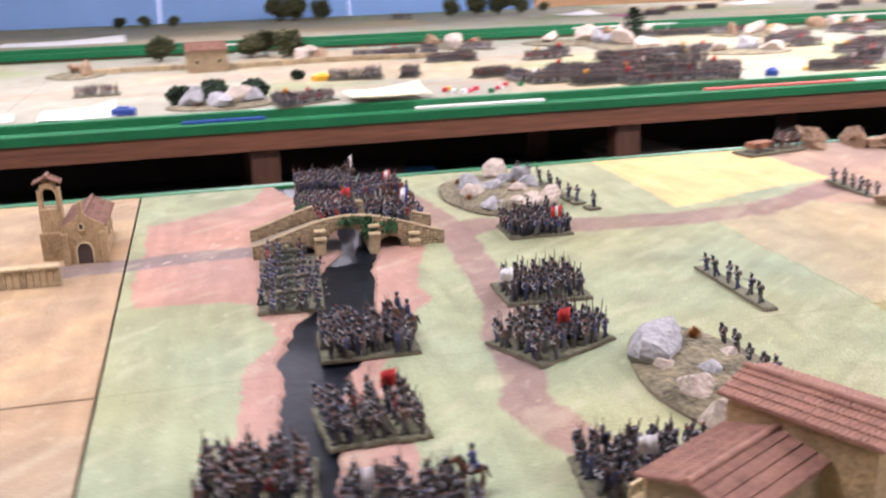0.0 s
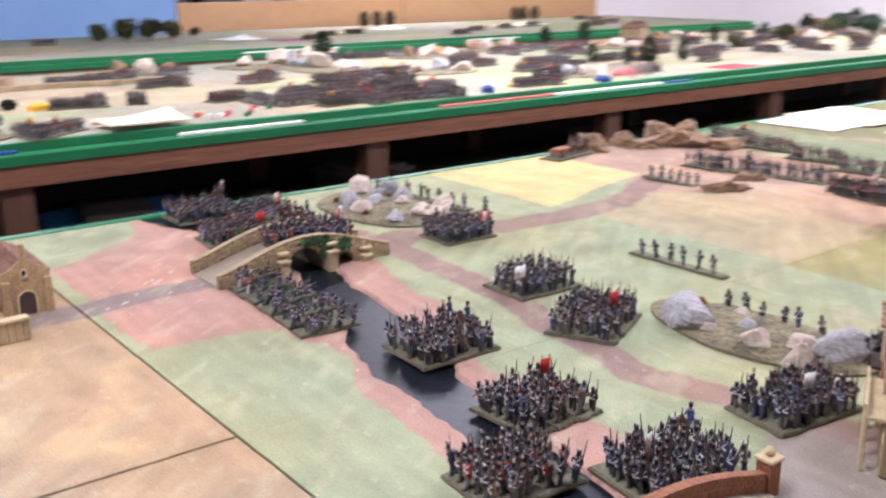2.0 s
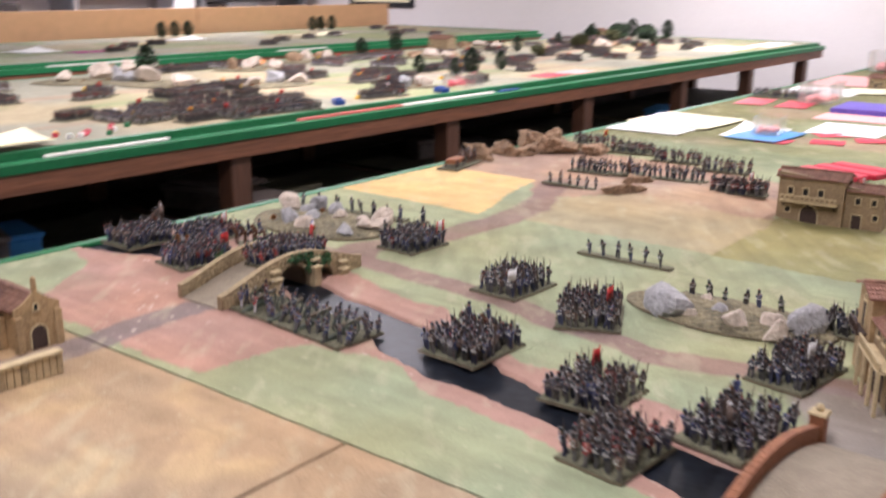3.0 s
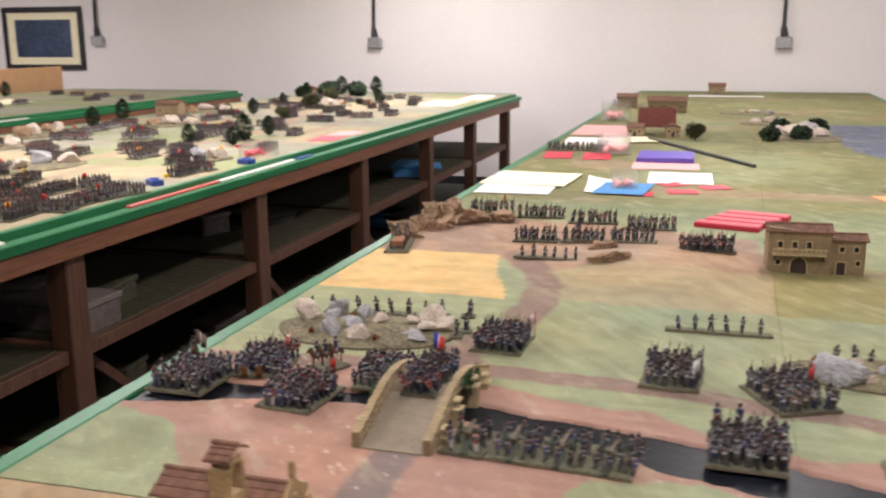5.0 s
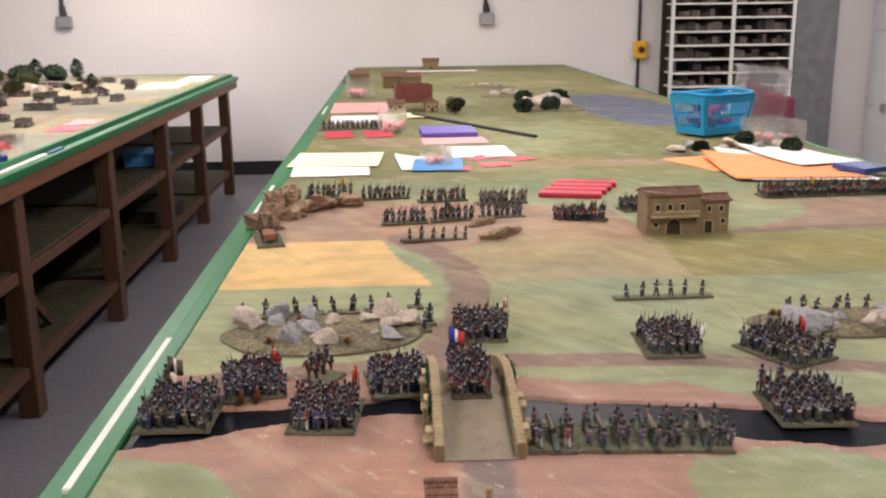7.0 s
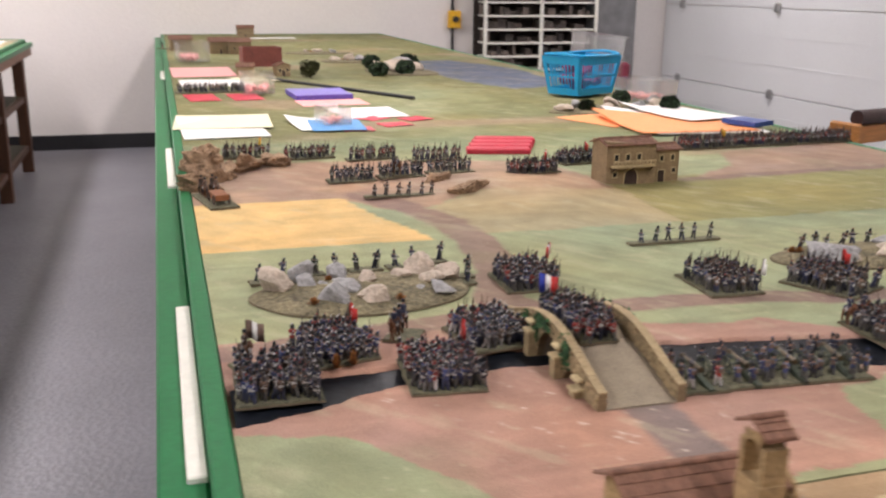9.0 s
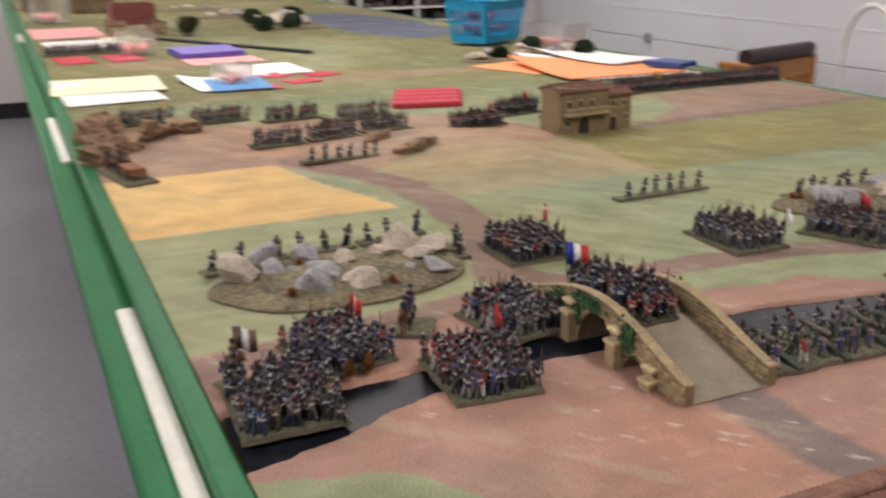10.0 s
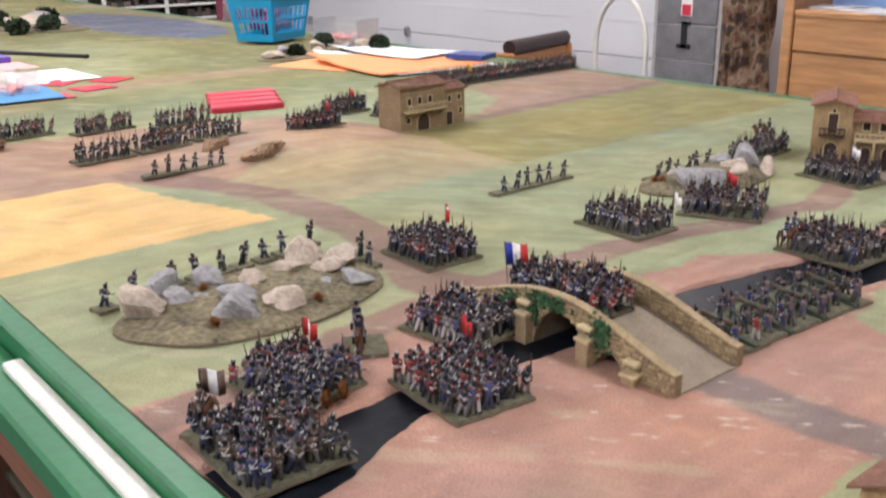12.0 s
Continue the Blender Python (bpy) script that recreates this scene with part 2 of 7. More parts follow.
# ---------- geometry helpers ----------
class Geo:
    """Collects vertices, faces and material slots for one mesh."""

    def __init__(self):
        self.v, self.f, self.s, self.smooth = [], [], [], []

    def add(self, verts, faces, slot=0, smooth=False):
        k = len(self.v)
        self.v += [tuple(p) for p in verts]
        self.f += [tuple(i + k for i in f) for f in faces]
        self.s += [slot] * len(faces)
        self.smooth += [smooth] * len(faces)

    def box(self, x0, y0, z0, x1, y1, z1, slot=0, m=None, top=1.0):
        cx, cy = (x0 + x1) / 2, (y0 + y1) / 2
        vs = []
        for z, k in ((z0, 1.0), (z1, top)):
            for x, y in ((x0, y0), (x1, y0), (x1, y1), (x0, y1)):
                vs.append(Vector((cx + (x - cx) * k, cy + (y - cy) * k, z)))
        if m:
            vs = [m @ p for p in vs]
        self.add(vs, [(3, 2, 1, 0), (4, 5, 6, 7), (0, 1, 5, 4), (1, 2, 6, 5), (2, 3, 7, 6), (3, 0, 4, 7)], slot)

    def bbox(self, x0, y0, z0, x1, y1, z1, b, slot=0, m=None):
        """A box with bevelled upright and top edges."""
        rings = []
        for z, i in ((z0, 0), (z1 - b, 0), (z1, b)):
            ring = []
            for cx, cy, a in ((x1 - b, y1 - b, 0), (x0 + b, y1 - b, 90), (x0 + b, y0 + b, 180), (x1 - b, y0 + b, 270)):
                for d in (0, 90):
                    q = radians(a + d)
                    ring.append(Vector((cx + (b - i) * math.cos(q), cy + (b - i) * math.sin(q), z)))
            rings.append(ring)
        vs = [p for r in rings for p in r]
        if m:
            vs = [m @ p for p in vs]
        fs = [tuple(range(7, -1, -1)), tuple(range(16, 24))]
        for r in (0, 8):
            fs += [(r + i, r + (i + 1) % 8, r + 8 + (i + 1) % 8, r + 8 + i) for i in range(8)]
        self.add(vs, fs, slot)

    def tube(self, p, q, r0, r1=None, n=6, slot=0, smooth=True):
        p, q = Vector(p), Vector(q)
        r1 = r0 if r1 is None else r1
        d = (q - p).normalized()
        a = d.orthogonal().normalized()
        b = d.cross(a)
        vs = []
        for c, r in ((p, r0), (q, r1)):
            vs += [c + (a * math.cos(2 * math.pi * i / n) + b * math.sin(2 * math.pi * i / n)) * r for i in range(n)]
        self.add(vs, [(i, (i + 1) % n, n + (i + 1) % n, n + i) for i in range(n)], slot, smooth)
        self.add(vs[:n], [tuple(range(n - 1, -1, -1))], slot)
        self.add(vs[n:], [tuple(range(n))], slot)

    def ball(self, c, r, n=6, rows=4, slot=0, m=None):
        c = Vector(c)
        r = (r, r, r) if isinstance(r, (int, float)) else r
        vs = []
        for j in range(rows + 1):
            t = math.pi * j / rows
            for i in range(n):
                a = 2 * math.pi * i / n
                vs.append(c + Vector((r[0] * math.sin(t) * math.cos(a), r[1] * math.sin(t) * math.sin(a), r[2] * math.cos(t))))
        if m:
            vs = [m @ p for p in vs]
        fs = []
        for j in range(rows):
            for i in range(n):
                a, b = j * n + i, j * n + (i + 1) % n
                fs.append((a, a + n, b + n, b))
        self.add(vs, fs, slot, True)

    def prism(self, pts, z0, z1, slot=0, side=None, m=None):
        n = len(pts)
        vs = [Vector((x, y, z0)) for x, y in pts] + [Vector((x, y, z1)) for x, y in pts]
        if m:
            vs = [m @ p for p in vs]
        self.add(vs, [tuple(range(n - 1, -1, -1)), tuple(range(n, 2 * n))], slot)
        self.add(vs, [(i, (i + 1) % n, n + (i + 1) % n, n + i) for i in range(n)], slot if side is None else side)

    def rock(self, c, r, rng, slot=0, cuts=10, n=20, rows=13, rough=0.035):
        """A broken stone: a body cut by random planes."""
        c = Vector(c)
        r = Vector(r)
        planes = []
        for _ in range(cuts):
            d = Vector((rng.gauss(0, 1), rng.gauss(0, 1), rng.gauss(0.15, 0.8))).normalized()
            planes.append((d, rng.uniform(0.42, 0.78)))
        rot = rng.uniform(0, 6.28)
        vs = []
        for j in range(rows + 1):
            t = math.pi * j / rows
            for i in range(n):
                a = 2 * math.pi * i / n + rot
                d = Vector((math.sin(t) * math.cos(a), math.sin(t) * math.sin(a), math.cos(t)))
                k = 1.08
                for pn, h in planes:
                    q = d.dot(pn)
                    if q > 0.05:
                        k = min(k, h / q)
                k *= 1 + rough * noise.noise(d * 3 + c * 40) + rough * 0.5 * noise.noise(d * 8 + c * 30)
                vs.append(c + Vector((d.x * r.x, d.y * r.y, d.z * r.z)) * k)
        fs = []
        for j in range(rows):
            for i in range(n):
                a, b = j * n + i, j * n + (i + 1) % n
                fs.append((a, a + n, b + n, b))
        self.add(vs, fs, slot)

    def mesh(self, name, mats):
        me = bpy.data.meshes.new(name)
        me.from_pydata(self.v, [], self.f)
        for m in (mats if isinstance(mats, (list, tuple)) else [mats]):
            me.materials.append(m)
        me.polygons.foreach_set("material_index", self.s)
        me.polygons.foreach_set("use_smooth", self.smooth)
        me.update()
        return me


def put(name, me, parent=None, m=None, label=""):
    ob = new(name, me)
    if parent:
        ob.parent = parent
    if m is not None:
        ob.matrix_basis = m
    if label:
        ob["label"] = label
    return ob


def part(name, geo, mats, parent=None, label="", m=None):
    return put(name, geo.mesh(name, mats), parent, m, label)


def thing(name, m, label, category, group=""):
    ob = new(name)
    ob.empty_display_size = 0.02
    ob.matrix_basis = m
    return tagged(ob, label, category, group)


def weld(ob):
    bm = bmesh.new()
    bm.from_mesh(ob.data)
    bmesh.ops.remove_doubles(bm, verts=bm.verts, dist=0.00001)
    bm.to_mesh(ob.data)
    bm.free()
    return ob


def structure(ob, label):
    return tagged(ob, label, kind="structure")


# ---------- room ----------
def slab(name, x0, y0, z0, x1, y1, z1, material, label):
    g = Geo()
    g.box(x0, y0, z0, x1, y1, z1)
    return structure(part(name, g, material), label)


slab("floor", X_W - 0.2, Y_S - 0.2, FLOOR - 0.1, X_END + 0.2, Y_N + 0.2, FLOOR, M_FLOOR, "dark grey smooth painted concrete floor")
slab("ceiling", X_W - 0.2, Y_S - 0.2, CEIL, X_END + 0.2, Y_N + 0.2, CEIL + 0.1, M_CEIL, "plain white ceiling")
slab("wall_east", X_END, Y_S - 0.2, FLOOR, X_END + 0.2, Y_N + 0.2, CEIL, M_WALL, "smooth white painted end wall")
slab("wall_west", X_W - 0.2, Y_S - 0.2, FLOOR, X_W, Y_N + 0.2, CEIL, M_WALL, "plain white painted wall")
slab("wall_north", X_W, Y_N, FLOOR, X_END, Y_N + 0.2, CEIL, M_WALL, "plain off-white wall behind the display boards")
slab("wall_south", X_W, Y_S - 0.2, FLOOR, X_END, Y_S, CEIL, M_WALL, "plain white wall round the sectional door")
slab("baseboard", X_END - 0.02, -0.6, FLOOR, X_END - 0.001, Y_N, FLOOR + 0.13, M_SKIRT, "black skirting along the white end wall")

for lx, ly, watts in LAMP_PLACES:
    lt = thing("ceiling_light", pose(lx, ly, CEIL), "unseen white batten ceiling light with a glowing diffuser", "ceiling light", "ceiling lights")
    g = Geo()
    g.bbox(-0.78, -0.08, -0.05, 0.78, 0.08, 0, 0.01)
    part("housing", g, M_WHITE, lt)
    g = Geo()
    g.bbox(-0.75, -0.06, -0.09, 0.75, 0.06, -0.05, 0.015)
    part("diffuser", g, M_TUBE, lt)

# sectional door in the south wall
door = tagged(new("door_1"), "white sectional overhead door with horizontal panels and hinges", kind="structure")
dz = [FLOOR, 0.45, 1.16, 1.87, 2.5]
for i in range(4):
    g = Geo()
    g.bbox(3.45, 0, 0, 8.15, 0.04, dz[i + 1] - dz[i] - 0.008, 0.004)
    zz = (dz[i + 1] - dz[i]) / 3
    for k in (1, 2):
        g.box(3.5, 0.04, zz * k - 0.006, 8.1, 0.043, zz * k + 0.006)
    part("panel", g, M_GREYDOOR, door, m=pose(0, Y_S, dz[i]))
hg = Geo()
hg.bbox(-0.03, 0, -0.04, 0.03, 0.025, 0.04, 0.008)
hg.box(-0.012, 0.025, -0.03, 0.012, 0.04, 0.03)
hinge = hg.mesh("hinge", M_GALV)
for z in (0.45, 1.16, 1.87):
    for x in (4.71, 6.25, 7.79):
        put("hinge", hinge, door, pose(x, Y_S + 0.042, z), "dark steel panel hinge")

# block pillar
pil = tagged(new("wall_pillar"), "grey concrete block pillar with pale mortar joints", kind="structure")
g = Geo()
g.box(2.93, Y_S, FLOOR, 3.42, Y_S + 0.30, CEIL)
part("mortar_core", g, M_MORTAR, pil)
g = Geo()
g.bbox(-0.22, -0.158, -0.1, 0.22, 0.158, 0.1, 0.006)
blk = g.mesh("block", M_BLOCK)
for i in range(12):
    put("block", blk, pil, pose(3.175, Y_S + 0.152, FLOOR + 0.11 + 0.2125 * i))
sg = thing("wall_notice", pose(3.17, Y_S + 0.312, 0.86), "small red and white printed notice on the block pillar", "sign")
g = Geo()
g.box(-0.04, 0, -0.09, 0.04, 0.004, 0.15)
part("sheet", g, M_PAPER, sg)
for z0, z1 in [(-0.085, -0.02)] + [(0.03 + 0.03 * k, 0.045 + 0.03 * k) for k in range(4)]:
    g = Geo()
    g.box(-0.032, 0.004, z0, 0.032, 0.006, z1)
    part("print", g, M_REDP, sg, "red printed bar")
g = Geo()
g.box(-0.02, 0, -0.08, 0.02, 0.006, 0.08)
g.box(-0.05, 0, -0.08, 0.05, 0.006, -0.055)
g.box(-0.045, 0, 0.06, 0.02, 0.006, 0.08)
tagged(part("wall_mark", g, M_BLACK, m=pose(3.18, Y_S + 0.312, 0.66)), "black upright mark stuck on the block pillar", "sign")

# hanging camouflage jacket
g = Geo()
rng = random.Random(4)
cols, rws = 26, 36
vs = []
for j in range(rws + 1):
    t = j / rws
    hw = 0.08 + 0.08 * min(1, t * 4) + 0.015 * math.sin(t * 7)
    for side in (1, -1):
        for i in range(cols):
            u = (i / (cols - 1) * 2 - 1) * side
            d = 0.09 * math.sqrt(max(0, 1 - u * u)) * side
            fold = 0.03 * noise.noise(Vector((u * 3.2, t * 2.5, side))) + 0.022 * math.sin(u * 13 + 4 * noise.noise(Vector((t * 3, u, 2))))
            vs.append(Vector((u * hw, d + fold, 0.45 - 0.95 * t + 0.02 * noise.noise(Vector((u * 4, t, 5))))))
w = cols * 2
fs = [(j * w + i, j * w + (i + 1) % w, (j + 1) * w + (i + 1) % w, (j + 1) * w + i) for j in range(rws) for i in range(w)]
g.add(vs, fs, 0, True)
g.add(vs[:w], [tuple(range(w))], 0)
jac = thing("hanging_jacket", pose(2.70, -2.62, 0.85), "brown camouflage jacket hanging beside the block pillar", "jacket")
part("cloth", g, M_CAMO_A, jac)
g = Geo()
g.tube((0, 0, 0.44), (0, 0, 0.56), 0.006, n=8)
g.tube((0, 0, 0.56), (0, -0.37, 0.56), 0.006, n=8)
part("hook", g, M_GALV, jac)

# pine cabinet with blue backed recess
cab = thing("pine_cabinet", pose(1.83, -2.62, FLOOR), "varnished pine cabinet with a blue backed open top", "cabinet")
g = Geo()
g.bbox(-0.60, -0.32, 0, -0.54, 0.10, 1.75, 0.006)
g.bbox(0.54, -0.32, 0, 0.60, 0.10, 1.75, 0.006)
g.bbox(-0.54, -0.30, 0, 0.54, 0.06, 0.06, 0.006)
part("body", g, M_PINE, cab)
for z0, z1 in ((0.06, 0.42), (0.43, 0.77), (0.78, 0.96)):
    g = Geo()
    g.bbox(-0.535, -0.02, z0, 0.535, 0.085 + 0.004 * (z0 > 0.7), z1, 0.005)
    part("drawer_front", g, M_PINE, cab)
g = Geo()
g.bbox(-0.54, -0.30, 0.96, 0.54, 0.095, 0.99, 0.006)
part("shelf", g, M_PINE, cab)
g = Geo()
g.box(-0.54, -0.31, 0.99, 0.54, -0.29, 1.75)
part("back_panel", g, M_BLUEBOARD, cab, "blue painted back panel")
for a, b, r in ((-0.22, -0.05, 8), (0.15, 0.0, -12), (0.36, -0.1, 5)):
    g = Geo()
    for k in range(3):
        g.box(-0.15, -0.105, 0.004 * k, 0.15, 0.105, 0.004 * k + 0.003, 0, pose(0.01 * k, 0, 0, 0, 0, 2 * k))
    tagged(part("paper_stack", g, M_PAPER, m=pose(1.83 + a, -2.62 + b - 0.02, FLOOR + 0.99, 0, 0, r)), "loose white papers on the pine cabinet", "papers", "papers on the cabinet")

# bent white tube
g = Geo()
pts = [(0.21, 0, 0), (0.21, 0, 0.72)] + [(0.21 * math.cos(a), 0, 0.72 + 0.30 * math.sin(a)) for a in [math.pi * k / 14 for k in range(1, 14)]] + [(-0.21, 0, 0.72), (-0.21, 0, 0)]
for p, q in zip(pts, pts[1:]):
    g.tube(p, q, 0.016, n=8)
tagged(part("tube_rail", g, M_WHITE, m=pose(3.45, -2.42, FLOOR, 0, 0, -4)), "white bent metal tube rail standing by the door", "rail")

# bench by the wall
bench = thing("bench", pose(4.02, -2.28, FLOOR, 0, 0, -75), "wooden bench with a dark brown padded back roll", "bench")
for x in (-0.37, 0.37):
    g = Geo()
    g.bbox(x - 0.022, -0.05, 0, x + 0.022, 0.16, 0.68, 0.01)
    part("end_panel", g, M_BENCHWOOD, bench)
for name, y0, y1, z0, z1 in (("rail", -0.03, 0.02, 0.56, 0.665), ("seat", -0.04, 0.16, 0.30, 0.34)):
    g = Geo()
    g.bbox(-0.347, y0, z0, 0.347, y1, z1, 0.006)
    part(name, g, M_BENCHWOOD, bench)
g = Geo()
g.tube((-0.36, -0.005, 0.712), (0.36, -0.005, 0.712), 0.046, n=16)
part("back_roll", g, M_VINYL, bench, "dark brown vinyl roll")
g = Geo()
g.bbox(-0.34, -0.03, 0.345, 0.34, 0.15, 0.40, 0.015)
part("pad", g, M_VINYL, bench)


def chair(x, y, rz):
    c = thing("stacking_chair", pose(x, y, FLOOR, 0, 0, rz), "maroon fabric chair with a yellow frame beside the table", "chair", "chairs by the table")
    for a in (-0.2, 0.2):
        for b in (-0.2, 0.2):
            g = Geo()
            g.tube((a, b, 0), (a * 0.9, b * 0.95, 0.44 if b < 0 else 0.95), 0.013, n=8)
            part("leg", g, M_YELLOWP, c)
    g = Geo()
    g.bbox(-0.22, -0.22, 0.44, 0.22, 0.2, 0.5, 0.025)
    part("seat", g, M_MAROON, c)
    g = Geo()
    g.bbox(-0.21, 0.16, 0.62, 0.21, 0.20, 1.02, 0.018)
    part("backrest", g, M_MAROON, c)


chair(4.52, -0.44, 180)
chair(5.35, -0.62, 176)
bx = thing("storage_box", pose(4.52, -0.45, FLOOR + 0.505, 6, 0, -8) @ Matrix.Diagonal((0.9, 0.9, 1.2, 1)), "clear plastic storage box standing on a chair", "storage box")
g = Geo()
for a in (-1, 1):
    g.box(a * 0.17 - 0.003, -0.13, 0, a * 0.17 + 0.003, 0.13, 0.56)
    g.box(-0.17, a * 0.13 - 0.003, 0, 0.17, a * 0.13 + 0.003, 0.56)
g.box(-0.17, -0.13, 0, 0.17, 0.13, 0.006)
part("shell", g, M_CLEAR, bx)
g = Geo()
for a in (-1, 1):
    g.bbox(a * 0.18 - 0.01, -0.145, 0.55, a * 0.18 + 0.01, 0.145, 0.565, 0.004)
    g.bbox(-0.18, a * 0.138 - 0.008, 0.55, 0.18, a * 0.138 + 0.008, 0.565, 0.004)
part("rim", g, M_CLEAR, bx)

# shelving against the end wall
su = thing("wall_shelving", pose(X_END - 0.34, -1.505, FLOOR) @ Matrix.Diagonal((1, 0.88, 1, 1)), "white shelving rack with dark crowded shelves", "shelving")
g = Geo()
g.box(0.30, -0.66, 0.0, 0.33, 0.66, 2.2)
part("back_panel", g, M_DARKBOARD, su)
for y in (-0.64, 0.0, 0.64):
    g = Geo()
    g.bbox(0, y - 0.018, 0, 0.03, y + 0.018, 2.2, 0.004)
    part("upright", g, M_WHITE, su)
for k in range(17):
    g = Geo()
    g.bbox(0, -0.62, 0.16 + 0.125 * k, 0.29, 0.62, 0.175 + 0.125 * k, 0.003)
    part("shelf", g, M_WHITE, su)
g = Geo()
rng = random.Random(8)
for k in range(16):
    y = -0.6
    while y < 0.58:
        w = rng.uniform(0.03, 0.11)
        if abs(y + w / 2) > 0.05 and rng.random() < 0.8:
            g.box(0.05 + rng.uniform(0, 0.06), y, 0.176 + 0.125 * k, 0.27, y + w * 0.92, 0.176 + 0.125 * k + rng.uniform(0.03, 0.1))
        y += w
tagged(part("stored_boxes", g, M_BOOK, m=pose(X_END - 0.34, -1.505, FLOOR) @ Matrix.Diagonal((1, 0.88, 1, 1))), "small dark boxes crowded on the white shelves", "boxes", kind="stuff")
slab("wall_post", X_END - 0.32, -2.49, FLOOR, X_END - 0.002, -2.10, CEIL, M_BLOCK, "dark grey block pier in the room corner")

# wall sockets hung from cable drops, switch and picture
for i, (y, z) in enumerate(((0.735, 1.305), (4.61, 1.32), (7.86, 1.355))):
    so = thing("wall_socket", pose(X_END - 0.002, y, z), "grey metal socket box below a black cable drop", "socket", "wall sockets")
    g = Geo()
    g.bbox(-0.07, -0.07, -0.05, 0, 0.07, 0.05, 0.012)
    part("box", g, M_GALV, so)
    g = Geo()
    g.tube((-0.03, 0, 0.05), (-0.03, 0.01, 0.14), 0.035, 0.025, n=8)
    g.tube((-0.03, 0.01, 0.14), (-0.02, 0.0, CEIL - z - 0.002), 0.018, n=8)
    part("cable", g, M_BLACK, so)
sw = thing("wall_switch", pose(X_END - 0.002, -0.727, 1.0), "yellow isolator switch on a black conduit", "switch")
g = Geo()
g.bbox(-0.07, -0.06, -0.08, 0, 0.06, 0.08, 0.012)
part("case", g, M_YELLOWP, sw)
g = Geo()
g.tube((-0.07, 0, 0), (-0.09, 0, 0), 0.03, n=12)
part("knob", g, M_BLACK, sw)
g = Geo()
g.tube((-0.02, 0.015, 0.08), (-0.02, 0.015, CEIL - 1.022), 0.014, n=8)
g.tube((-0.02, 0.015, -0.08), (-0.02, 0.015, -0.8), 0.014, n=8)
part("conduit", g, M_BLACK, sw)


def picture(m, w, h, inner, label):
    p = thing("framed_picture", m, label, "picture")
    for a, b, c, d in ((-w, -h, w, -h + 0.06), (-w, h - 0.06, w, h), (-w, -h + 0.06, -w + 0.06, h - 0.06), (w - 0.06, -h + 0.06, w, h - 0.06)):
        g = Geo()
        g.bbox(a, -0.03, b, c, -0.001, d, 0.006)
        part("frame_bar", g, M_BLACK, p)
    g = Geo()
    g.box(-w + 0.05, -0.012, -h + 0.05, w - 0.05, -0.002, h - 0.05)
    part("sheet", g, inner[0], p)
    if len(inner) > 1:
        g = Geo()
        g.box(-w + 0.16, -0.016, -h + 0.14, w - 0.16, -0.013, h - 0.14)
        part("print", g, inner[1], p)


picture(pose(X_END, 8.58, 1.38, 0, 0, -90), 0.53, 0.345, (M_PAPER_Y, M_SEA), "dark framed blue seascape print on the white wall")


